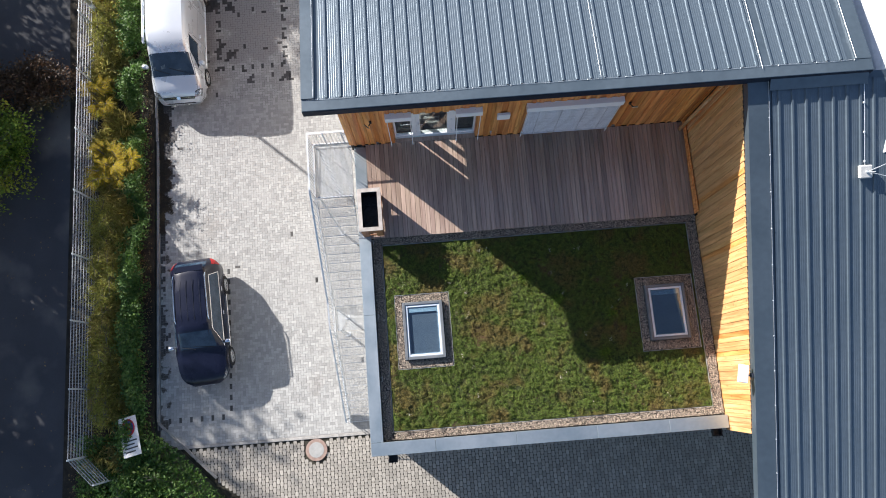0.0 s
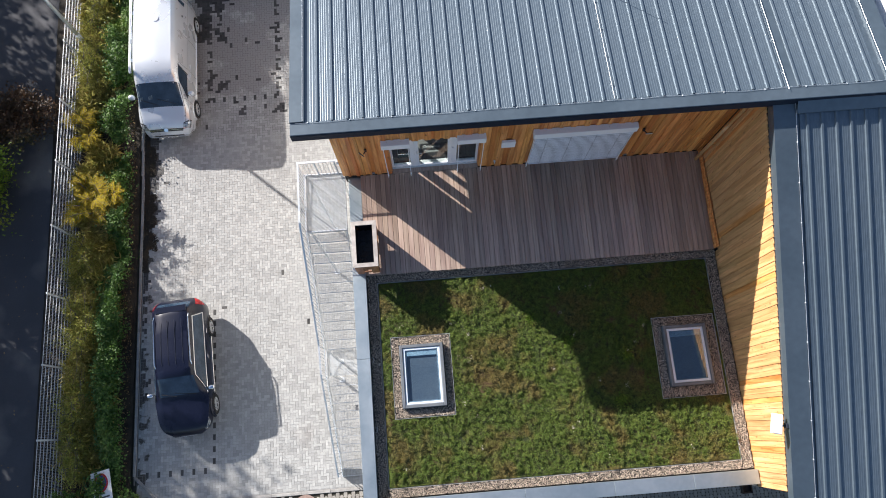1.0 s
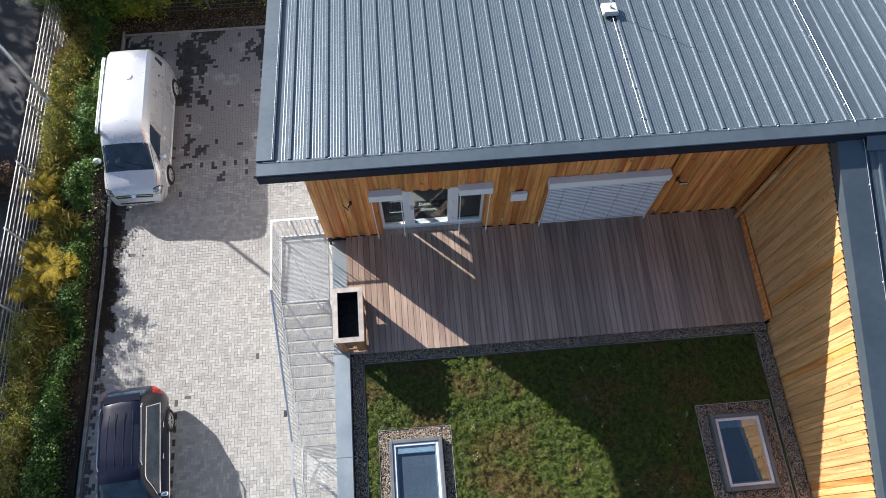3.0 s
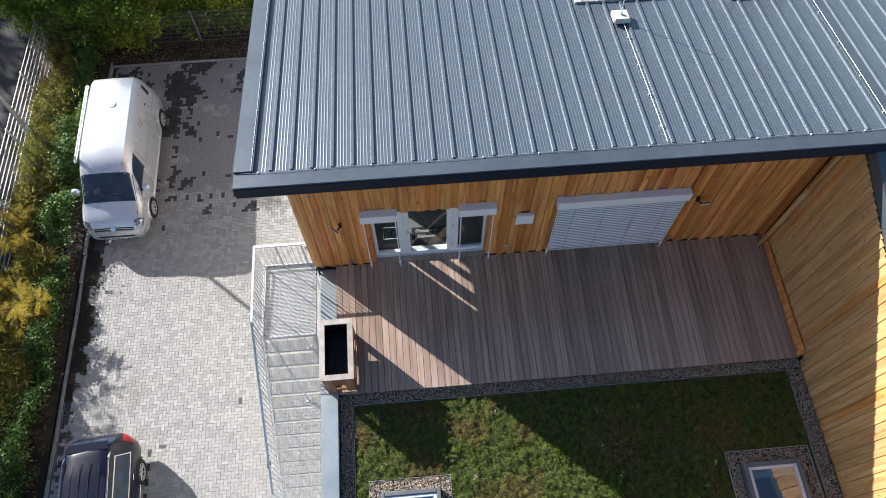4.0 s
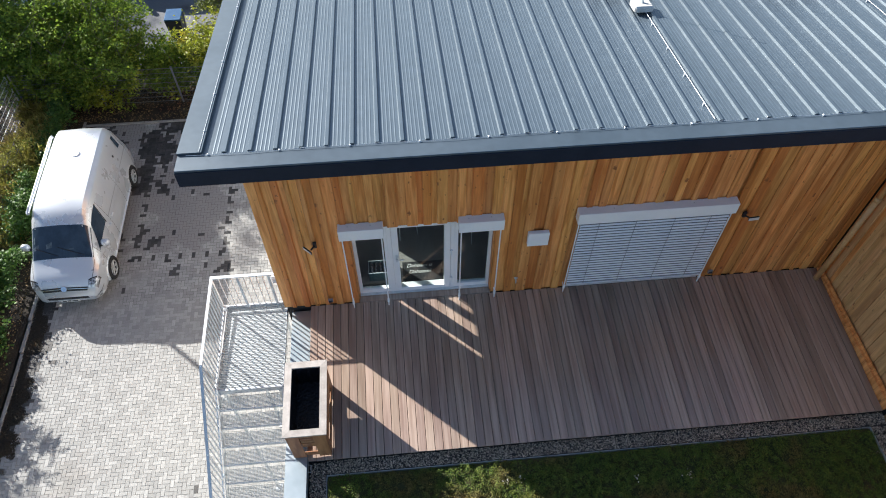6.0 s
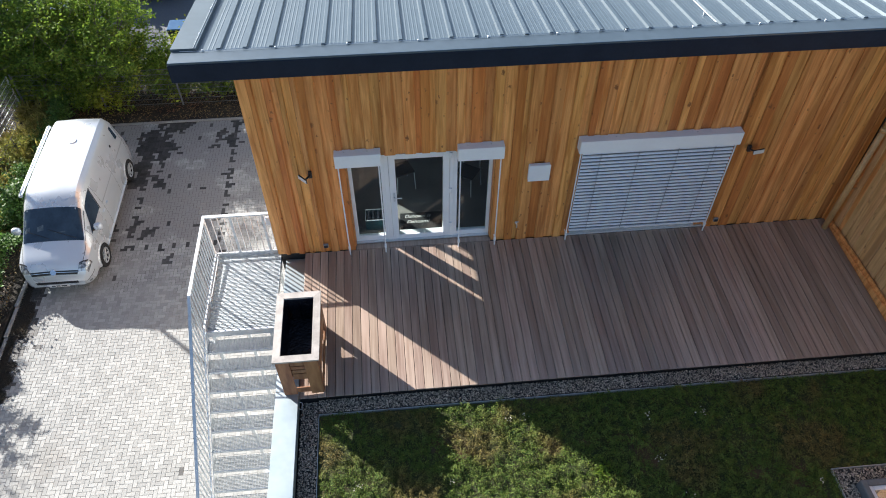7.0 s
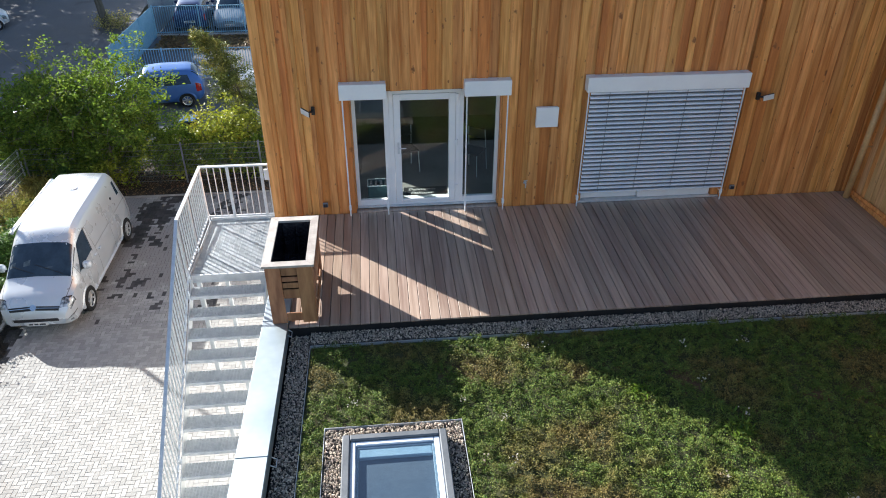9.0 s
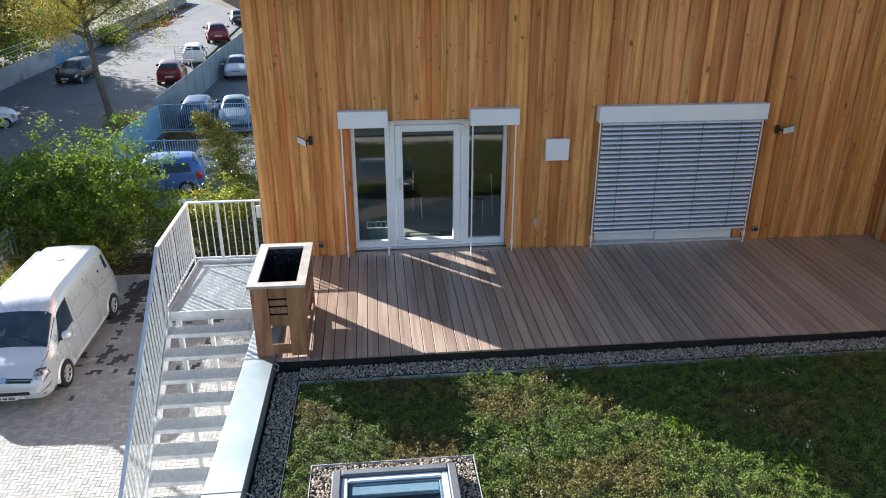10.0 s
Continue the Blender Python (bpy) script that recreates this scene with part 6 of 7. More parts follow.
def bush(name, label, category, x, y, rx, ry, h, mat, leaf, count, seed, stems=9, low=0.12, gap=0.0, z0=0.05, group="", tight=1.0):
    """A many-stemmed shrub: stems, twigs, and leaves in uneven clumps round the twig ends."""
    rr = random.Random(seed)
    rn = np.random.RandomState(seed)
    t = thing(name, label, category, pose(x, y, z0 + gz(y)), group)
    wood = MB()
    ends = []
    for k in range(stems):
        a = 2 * math.pi * (k + rr.random() * 0.7) / stems
        f = rr.uniform(0.35, 1.0)
        tip = (rx * f * math.cos(a), ry * f * math.sin(a), h * rr.uniform(0.55, 1.0) * (1.05 - 0.45 * f * f))
        pts = branch(wood, (0.12 * math.cos(a), 0.12 * math.sin(a), -0.05), tip, 0.035, 0.010, 4, 0.07, rr)
        ends.append(pts[-1])
        for p in pts[1:]:
            for _ in range(4):
                e = p + Vector((rr.gauss(0, 1) * rx * 0.26, rr.gauss(0, 1) * ry * 0.26, rr.gauss(0.15, 0.5) * h * 0.2))
                e.z = max(e.z, h * low)
                branch(wood, p, e, 0.010, 0.004, 2, 0.08, rr)
                ends.append(e)
    part("stem", wood, M["bark"], t)
    ends = np.array([tuple(e) for e in ends])
    pick = rn.randint(0, len(ends), count)
    rad = rn.uniform(0.12, 0.32, len(ends))[pick][:, None] * (0.5 + 0.25 * (rx + ry) / 2) * tight
    P = ends[pick] + rn.normal(size=(count, 3)) * rad * np.array([1, 1, 0.75])
    P[:, 2] = np.maximum(P[:, 2], 0.05)
    part("foliage", leaf_mesh("foliage", P, leaf, mat, 0.35, 0.55, seed), None, t)
    return t


bush("large_shrub", "large green shrub with yellowing leaves behind the mesh fence", "shrub", -10.5, 20.95, 2.2, 1.8, 4.2, M["shrub"], 0.11, 42000, 11, 30, 0.06, tight=0.7)
bush("low_bush", "low green bush behind the mesh fence", "bush", -8.0, 21.0, 1.0, 0.6, 1.9, M["shrub"], 0.13, 5000, 20, 9)
bush("large_shrub", "large green shrub with yellowing leaves behind the mesh fence", "shrub", -12.75, 21.3, 1.9, 1.4, 3.5, M["shrub"], 0.12, 26000, 12, 24)
bush("yellow_shrub", "small shrub with yellow-green leaves at the fence", "shrub", -6.2, 21.5, 1.2, 0.9, 2.8, M["lime"], 0.12, 9000, 13, 14)
bush("green_shrub", "green shrub at the mesh fence", "shrub", -5.9, 21.0, 1.4, 0.6, 1.7, M["shrub"], 0.13, 8000, 19, 10)


def frond_shrub(label, x, y, rx, ry, h, fronds, seed):
    """A shrub of long feathered leaves: stems, and leaflets in pairs along arching stalks."""
    rr = random.Random(seed)
    t = thing("yellow_shrub", label, "shrub", pose(x, y, 0.05 + gz(y)))
    wood = MB()
    P, D = [], []
    tips = []
    for k in range(9):
        a = 2 * math.pi * (k + rr.random() * 0.6) / 9
        f = rr.uniform(0.1, 0.9)
        tip = Vector((rx * f * math.cos(a), ry * f * math.sin(a), h * rr.uniform(0.45, 1.0)))
        branch(wood, (0.08 * math.cos(a), 0.08 * math.sin(a), -0.05), tip, 0.025, 0.010, 4, 0.06, rr)
        tips.append(tip)
    for k in range(fronds):
        p = rr.choice(tips) * rr.uniform(0.55, 1.0)
        a = math.atan2(p.y, p.x) + rr.gauss(0, 0.9)
        ln = rr.uniform(0.28, 0.52)
        out = Vector((math.cos(a), math.sin(a), rr.uniform(0.0, 0.5)))
        q0 = p
        for i in range(1, 10):
            u = i / 9
            q = p + out * ln * u + Vector((0, 0, -0.28 * ln * u * u))
            wood.cyl(q0, q, 0.004, 4)
            side = out.cross(Vector((0, 0, 1))).normalized()
            for s in (-1, 1):
                P.append(tuple(q))
                D.append(tuple((side * s + out * 0.55 + Vector((0, 0, rr.uniform(-0.25, 0.1)))).normalized() * (0.095 - 0.06 * abs(u - 0.45))))
            q0 = q
    part("stem", wood, M["bark"], t)
    leaves = MB()
    for p, d in zip(P, D):
        p, d = Vector(p), Vector(d)
        w = d.cross(Vector((0, 0, 1))) * 0.17
        leaves.add([tuple(p), tuple(p + d * 0.45 + w), tuple(p + d), tuple(p + d * 0.45 - w)], [(0, 1, 2), (0, 2, 3)])
    me = bpy.data.meshes.new("fronds")
    me.from_pydata(leaves.v, [], leaves.f)
    me.materials.append(M["yellow"])
    part("foliage", me, None, t, "yellow feathered leaves")


frond_shrub("bright yellow autumn shrub with feathered leaves at the fence", -12.1, 9.3, 1.4, 1.5, 1.6, 270, 14)
frond_shrub("yellow-green shrub with feathered leaves growing through the fence", -12.65, 12.2, 0.6, 1.8, 1.3, 150, 15)
bush("dark_bush", "dark green bush beyond the fence in shade", "bush", -16.9, 10.3, 1.7, 1.9, 2.0, M["shrub"], 0.13, 11000, 16, 14)
bush("rusty_bush", "rusty brown bush beyond the fence in shade", "bush", -15.6, 13.0, 1.7, 1.1, 1.3, M["redbush"], 0.11, 8000, 17, 12)
bush("low_bush", "low leafy bush at the bed's end", "bush", -11.2, -3.2, 1.1, 1.1, 1.0, M["ivy"], 0.12, 2500, 18, 8)

for k, (bx, by, bw, bl, bh) in enumerate(((-12.6, 7.0, 0.5, 1.0, 1.1), (-12.5, 4.6, 0.5, 1.2, 1.2), (-12.6, 2.2, 0.45, 1.1, 1.1), (-12.5, 0.2, 0.5, 1.0, 1.0), (-12.5, 14.8, 0.5, 1.1, 1.0), (-12.4, 17.2, 0.5, 1.2, 0.9))):
    bush("tall_weeds", "tall yellowish weeds and grasses at the fence", "weeds", bx, by, bw, bl, bh, M["weeds"], 0.055, 6500, 120 + k, 12, group="tall weeds along the fence")

con = thing("conifer", "slender loose conifer behind the mesh fence", "tree", pose(-4.7, 22.5, 0.1))
wood = MB()
branch(wood, (0, 0, -0.1), (-1.9, 0.1, 5.1), 0.09, 0.02, 5, 0.03)
ends = []
rc = random.Random(23)
for k in range(70):
    z = 0.5 + 4.5 * k / 70
    a = rc.uniform(0, 6.283)
    ln = (1.7 - 0.27 * z) * rc.uniform(0.6, 1.3)
    base = Vector((-1.9 * z / 5.1, 0, z))
    tip = base + Vector((ln * math.cos(a), ln * math.sin(a), ln * rc.uniform(0.1, 0.6)))
    branch(wood, base, tip, 0.014, 0.004, 2, 0.05, rc)
    for q in np.linspace(0.2, 1.0, 7):
        ends.append(tuple(base.lerp(tip, q)))
part("trunk", wood, M["bark"], con)
ends = np.array(ends)
rn = np.random.RandomState(23)
P = ends[rn.randint(0, len(ends), 13000)] + rn.normal(size=(13000, 3)) * 0.085
part("crown", leaf_mesh("crown", P, 0.13, M["conifer"], 0.1, 0.22, 23), None, con)


def tree(label, x, y, h, crown_r, trunk_r, mat, count, leaf, seed, bare=0.35, group="", lean=0.0):
    rr = random.Random(seed)
    rn = np.random.RandomState(seed)
    t = thing("tree", label, "tree", pose(x, y, gz(y) - 0.1), group)
    wood = MB()
    top = Vector((rr.uniform(-0.4, 0.4) - lean, rr.uniform(-0.4, 0.4), h * 0.8))
    trunk = branch(wood, (0, 0, 0), top, trunk_r, trunk_r * 0.35, 6, 0.02, rr)
    ends = []
    for k in range(22):
        f = bare + (1 - bare) * k / 22
        b = Vector((0, 0, 0)).lerp(top, min(f, 1.0))
        a = rr.uniform(0, 6.283)
        ln = crown_r * rr.uniform(0.6, 1.1) * (1.15 - 0.5 * abs(f - 0.6) / 0.5)
        e = b + Vector((ln * math.cos(a), ln * math.sin(a), ln * rr.uniform(0.25, 0.8)))
        pts = branch(wood, b, e, trunk_r * 0.32, 0.02, 4, 0.07, rr)
        for p in pts[2:]:
            for _ in range(5):
                q = p + Vector((rr.gauss(0, 1), rr.gauss(0, 1), rr.gauss(0.1, 0.8))) * crown_r * 0.28
                branch(wood, p, q, 0.018, 0.006, 2, 0.06, rr)
                ends.append(tuple(q))
    part("trunk", wood, M["bark"], t)
    ends = np.array(ends)
    P = ends[rn.randint(0, len(ends), count)] + rn.normal(size=(count, 3)) * crown_r * 0.12
    part("crown", leaf_mesh("crown", P, leaf, mat, 0.3, 0.6, seed), None, t)
    return t


M["goldleaf"] = leafmat("golden_autumn_leaves", (0.30, 0.25, 0.04), (0.46, 0.37, 0.06), (0.24, 0.24, 0.04), 0.6)
tree("street tree with thinning golden autumn leaves", -16.25, 40.1, 12.5, 3.1, 0.24, M["goldleaf"], 48000, 0.10, 31, 0.5, "", 0.2)
for k, (tx, ty, th) in enumerate(((-33.2, 41.1, 12.5), (-32.4, 47.1, 12.5), (-31.5, 53.2, 11.5), (-31.8, 58.8, 11.0), (-34.1, 34.7, 12.0))):
    tree("tall dark tree behind the far wall", tx, ty, th, 4.3, 0.22, M["treeleaf"], 9500, 0.34, 50 + k, 0.2, "trees behind the far wall")
# Small tree out of view, added to keep the dark bush in shade.
tree("leafy roadside tree that shades the lane", -20.4, 13.2, 5.6, 2.3, 0.10, M["treeleaf"], 8000, 0.22, 48, 0.2, "roadside trees")
for k, (tx, ty, th) in enumerate(((-23.5, 20.5, 7.0), (-23.0, 14.5, 7.6), (-24.5, 12.2, 11.5), (-23.5, 3.5, 6.8), (-22.0, -1.5, 5.6), (-22.6, 7.4, 8.2))):
    tree("leafy roadside tree that shades the lane", tx, ty, th, 2.7, 0.18, M["treeleaf"], 8500, 0.26, 40 + k, 0.2, "roadside trees")

# Unseen tree, added to block a streak of sun on the bays.
tree("slender tree added out of view to shade the bays", -25.9, 33.3, 15.3, 1.4, 0.2, M["treeleaf"], 5500, 0.26, 59, 0.8, "roadside trees")

# ---- planted roof ----
GX0, GX1, GY0, GY1 = -1.57, 8.04, -1.30, 4.36
GZ = 5.215
mb = MB()
nx, ny = 96, 58
for j in range(ny + 1):
    for i in range(nx + 1):
        px, py = GX0 + (GX1 - GX0) * i / nx, GY0 + (GY1 - GY0) * j / ny
        mb.v.append((px, py, GZ - 0.03 + 0.012 * noise.noise(Vector((px * 2.2, py * 2.2, 1))) + 0.008 * noise.noise(Vector((px * 7, py * 7, 2)))))
for j in range(ny):
    for i in range(nx):
        cxm, cym = GX0 + (GX1 - GX0) * (i + 0.5) / nx, GY0 + (GY1 - GY0) * (j + 0.5) / ny
        if (-1.30 < cxm < 0.38 and 0.50 < cym < 2.76) or (6.2 < cxm < 7.96 and 0.48 < cym < 2.72):
            continue
        a = j * (nx + 1) + i
        mb.f.append((a, a + 1, a + nx + 2, a + nx + 1))
M["substrate"] = surf("roof_substrate", (0.03, 0.040, 0.010), (0.055, 0.055, 0.018), 2.0, 0.95, 0.6, depth=0.02, spots=((0.11, 0.06, 0.035), 1.3, 0.58))
solid("roof_planting_bed", mb, M["substrate"], "thin planting layer of the green roof", "planted roof", smooth=True)


def on_green(P):
    ok = (P[:, 0] > GX0 + 0.01) & (P[:, 0] < GX1 - 0.01) & (P[:, 1] > GY0 + 0.01) & (P[:, 1] < GY1 - 0.01)
    for x0, x1, y0, y1 in ((-1.31, 0.39, 0.49, 2.77), (6.18, 7.98, 0.46, 2.74)):
        ok &= ~((P[:, 0] > x0) & (P[:, 0] < x1) & (P[:, 1] > y0) & (P[:, 1] < y1))
    return ok


n, NC = 800000, 26000
c = np.stack([R_.uniform(GX0, GX1, NC), R_.uniform(GY0, GY1, NC)], 1)
cs = R_.uniform(0.016, 0.04, NC)
ch = np.clip(0.06 + 0.05 * noise_at(c, 1.3, 5.0) + 0.08 * noise_at(c, 4.5, 9.0) + 0.18 * noise_at(c, 8.5, 14.0) + 0.06 * noise_at(c, 17.0, 3.0) + 0.01 * R_.normal(size=NC), 0.004, 0.19)
pick = R_.randint(0, NC, n)
P = np.zeros((n, 3))
off = R_.normal(size=(n, 2))
P[:, :2] = c[pick] + off * cs[pick][:, None]
P[:, 2] = GZ - 0.022 + ch[pick] * np.exp(-0.45 * (off ** 2).sum(1)) * R_.uniform(0.75, 1.05, n)
P = P[on_green(P)]
stuff("sedum_carpet", leaf_mesh("sedum_carpet", P, 0.0168, M["sedum"], 0.35, 0.75, 8), "carpet of green, yellow and reddish sedum plants on the roof", "sedum")
n = 160
M["seedhead"] = leafmat("pale_seed_heads", (0.45, 0.42, 0.33), (0.6, 0.57, 0.5), (0.35, 0.25, 0.15), 2.0)
cc = np.stack([R_.uniform(GX0, GX1, 34), R_.uniform(GY0, GY1, 34)], 1)
P = np.zeros((n * 2, 3))
P[:, :2] = cc[R_.randint(0, 34, n * 2)] + R_.normal(size=(n * 2, 2)) * 0.035
P[:, 2] = GZ + 0.08 + R_.uniform(0, 0.06, n * 2)
P = P[on_green(P)]
stuff("seed_heads", leaf_mesh("seed_heads", P, 0.03, M["seedhead"], 0.3, 0.7, 9), "scattered pale dry seed heads in the sedum", "flowers")
for k, (tx, ty, th) in enumerate(((5.35, 1.75, 0.22), (5.0, 0.55, 0.16), (3.75, 2.25, 0.14), (2.7, 3.0, 0.12))):
    rn = np.random.RandomState(60 + k)
    P = rn.normal(size=(170, 3)) * np.array([0.09, 0.09, 0.0]) + np.array([0, 0, 0.02])
    P[:, 2] = rn.uniform(0.0, th * 0.7, 170)
    t = thing("weed_tuft", "small upright green weed in the sedum carpet", "weed", pose(tx, ty, GZ), "weeds on the planted roof")
    part("leaves", leaf_mesh("leaves", P, 0.08, M["shrub"], 0.2, 0.3, 70 + k), None, t)

# pebble borders
ico = []
g = (1 + 5 ** 0.5) / 2
for a, b in ((1, g), (-1, g), (1, -g), (-1, -g)):
    ico += [(0, a, b), (a, b, 0), (b, 0, a)]
ico = np.array(ico) / math.sqrt(1 + g * g)
icof = [(i, j, k) for i in range(12) for j in range(i + 1, 12) for k in range(j + 1, 12) if all(abs(np.linalg.norm(ico[p] - ico[q]) - 1.0515) < 0.05 for p, q in ((i, j), (j, k), (i, k)))]
icof = [(i, j, k) if np.dot(np.cross(ico[j] - ico[i], ico[k] - ico[i]), ico[i]) > 0 else (i, k, j) for i, j, k in icof]


def pebbles(name, rects, density, size, mat, z, label, seed, slope=0.0):
    r = np.random.RandomState(seed)
    V, F = [], []
    k = 0
    for x0, y0, x1, y1 in rects:
        for _ in range(int((x1 - x0) * (y1 - y0) * density)):
            s = size * r.uniform(0.6, 1.35)
            m = np.array(Euler(r.uniform(0, 6.28, 3)).to_matrix())
            v = (ico * np.array([1.0, r.uniform(0.6, 0.9), r.uniform(0.45, 0.7)]) * s * (1 + 0.12 * r.normal(size=(12, 1)))) @ m.T
            py = r.uniform(y0 + s * 0.6, y1 - s * 0.6)
            V.append(v + np.array([r.uniform(x0 + s * 0.6, x1 - s * 0.6), py, z + slope * (py - y0) + r.uniform(0.0, 1.0) * s]))
            F.extend((a + 12 * k, b + 12 * k, c_ + 12 * k) for a, b, c_ in icof)
            k += 1
    me = bpy.data.meshes.new(name)
    me.from_pydata(np.concatenate(V).tolist(), [], F)
    me.materials.append(mat)
    me.shade_smooth()
    return stuff(name, me, label, "gravel")


M["pebble"] = surf("mixed_river_pebbles", (0.28, 0.22, 0.17), (0.58, 0.50, 0.405), 14.0, 0.7, 0.15, island=0.6, fine=4, depth=0.003)
# Bed far darker than the pebbles: shade in their gaps as colour.
M["gravelbed"] = surf("gravel_bed", (0.03, 0.028, 0.026), (0.07, 0.065, 0.06), 18.0, 0.9, 0.8, depth=0.02)
GN, GS_ = 0.015, 0.15
borders = [(-1.88, -1.56, -1.59, 4.618), (-1.59, 4.385, 8.36, 4.618), (8.06, -1.56, 8.36, 4.385), (-1.59, -1.56, 8.06, -1.32)]
mb = MB()
for x0, y0, x1, y1 in borders:
    if y0 > 4.3:
        mb.prism([(y0, 5.045), (y1, 5.045), (y1, 5.205 + GN + GS_ * (y1 - y0)), (y0, 5.205 + GN)], "x", x0, x1)
    else:
        mb.box(x0, y0, 5.045, x1, y1, 5.205)
for x0, y0, x1, y1 in ((-1.29, 0.51, -1.075, 2.75), (0.17, 0.51, 0.37, 2.75), (-1.075, 0.51, 0.17, 0.755), (-1.075, 2.515, 0.17, 2.75), (6.2, 0.48, 6.435, 2.72), (7.665, 0.48, 7.95, 2.72), (6.435, 0.48, 7.665, 0.765), (6.435, 2.475, 7.665, 2.72)):
    mb.box(x0, y0, 5.045, x1, y1, 5.205)
    borders.append((x0, y0, x1, y1))
solid("gravel_bed", mb, M["gravelbed"], "dark bed under the pebbles, holding the shade of their gaps", "gravel bed")
pebbles("gravel_border", borders[1:2], 3600, 0.0125, M["pebble"], 5.212 + GN, "dark shaded washed pebbles along the deck", 20, GS_)
del borders[1]
pebbles("gravel_border", borders, 2900, 0.0138, M["pebble"], 5.212, "mixed washed pebbles along the parapet and skylights", 21)
edge = thing("gravel_edging", "thin perforated metal edging between gravel and planting", "edging", pose(0, 0, 5.05))
em = M["galv"]
for x0, y0, x1, y1 in ((GX0 - 0.018, GY0 - 0.02, GX0 - 0.012, GY1 + 0.02), (GX1 + 0.012, GY0 - 0.02, GX1 + 0.018, GY1 + 0.02), (GX0 - 0.012, GY1 + 0.014, GX1 + 0.012, GY1 + 0.02), (GX0 - 0.012, GY0 - 0.02, GX1 + 0.012, GY0 - 0.014)):
    part("strip", MB().box(x0, y0, 0, x1, y1, 0.172), em, edge)
for a, b, c2, d in ((-1.305, 0.495, 0.385, 2.765), (6.185, 0.465, 7.965, 2.735)):
    for x0, y0, x1, y1 in ((a, b, a + 0.006, d), (c2 - 0.006, b, c2, d), (a + 0.006, b, c2 - 0.006, b + 0.006), (a + 0.006, d - 0.006, c2 - 0.006, d)):
        part("strip", MB().box(x0, y0, 0, x1, y1, 0.185), em, edge)

# ---- lane, yard edges, fences, street ----
solid("road_lane", sheet(-24, -40, -14.2, 24.0, -0.05), M["asphalt"], "dark patched asphalt lane in tree shade beside the yard", "road")
solid("ground_verge", sheet(-14.2, -40, -13.3, 21.6, 0.0), M["soil"], "narrow verge along the fence", "ground")
solid("road_street", MB().add([(x, y, gz(y) - 0.04) for x, y in ((-14.5, 33.2), (-15.2, 44.5), (-16.1, 93.0), (-27.6, 116.7), (-36.7, 116.7), (-27.5, 84.7), (-27.6, 50.8), (-35.4, 23.5), (-16.2, 23.5))], [tuple(range(9))]), M["street"], "sunlit grey asphalt street", "road")
solid("yard_north", sheet(-15.5, 22.2, 4, 31.26, -0.02), M["street"], "asphalt yard with parked cars behind the fence", "yard")
solid("yard_far", sheet(-12.97, 31.65, 4, 66.00, -0.025), M["street"], "far parking yard behind the pickets", "yard")
solid("ground_strip", sheet(-13.3, 19.2, -2.3, 22.2, 0.02), M["soil"], "dark leaf-strewn soil strip below the fence", "ground")
n = 5000
P = np.stack([R_.uniform(-13.0, -3.0, n), R_.uniform(19.3, 22.1, n), np.full(n, 0.04)], 1)
P[:, 2] += land(P)
stuff("fallen_leaves", leaf_mesh("fallen_leaves", P, 0.06, M["litter"], 0.8, 0.6, 61), "fallen brown leaves on the soil strip", "leaves")
n = 5000
P = np.stack([R_.uniform(-12.6, -7.2, n), R_.uniform(35.8, 38.7, n), np.full(n, 0.0)], 1)
P[:, 2] = RISE_K * (P[:, 1] - RISE0)
stuff("fallen_leaves", leaf_mesh("fallen_leaves", P, 0.16, M["litter"], 0.8, 0.6, 62), "brown leaves and brush before the parked cars", "leaves")
n = 700
P = np.stack([R_.uniform(-24, -14.4, n), R_.uniform(-4, 20, n), np.full(n, -0.045)], 1)
stuff("fallen_leaves", leaf_mesh("fallen_leaves", P, 0.07, M["litter"], 0.9, 0.6, 63), "a few fallen leaves on the lane", "leaves")


def mesh_fence(label, p, q, h, bays, group, fm=M["galv"]):
    """Double-wire mesh panels between posts."""
    p, q = Vector((*p, 0)), Vector((*q, 0))
    t = thing("mesh_fence", label, "fence", Matrix.Translation(p) @ Matrix.Rotation(math.atan2(q.y - p.y, q.x - p.x), 4, "Z"), group)
    L = (q - p).length
    w = L / bays
    wm = MB().box(0.03, -0.010, -0.003, w - 0.03, -0.004, 0.003).box(0.03, 0.004, -0.003, w - 0.03, 0.010, 0.003).mesh("double_wire", fm)
    ver = MB()
    for k in range(int((w - 0.06) / 0.05)):
        ver.box(0.04 + k * 0.05, -0.0015, 0.04, 0.043 + k * 0.05, 0.0015, h + 0.03)
    vm = ver.mesh("wire_mesh", fm)
    pm = MB().box(-0.03, -0.02, -0.1, 0.03, 0.02, h + 0.06, 0.004).mesh("post", fm)
    for k in range(bays + 1):
        part("post", pm, None, t, at=pose(k * w, 0.03, 0))
    for k in range(bays):
        f = part("wire_mesh", vm, None, t, at=pose(k * w, 0, 0), kind="stuff")
        for i in range(int(h / 0.2) + 1):
            part("double_wire", wm, None, t, at=pose(k * w, 0, 0.06 + i * 0.2))
    return t


mesh_fence("galvanised double-wire mesh fence along the lane", (-13.05, -1.6), (-13.05, 20.2), 1.8, 9, "mesh fences")
# Same wire made darker: the overgrown fence's shade is in its colour.
mesh_fence("galvanised double-wire mesh fence behind the parking bays", (-12.95, 20.2), (-2.1, 20.1), 1.85, 4, "mesh fences", surf("shaded_fence_wire", (0.20, 0.215, 0.23), (0.27, 0.285, 0.30), 6.0, 0.5, 0.0, metal=0.5))
t = mesh_fence("galvanised double-wire mesh fence returning at the bed's end", (-13.05, -1.6), (-12.2, -2.5), 1.8, 1, "mesh fences")

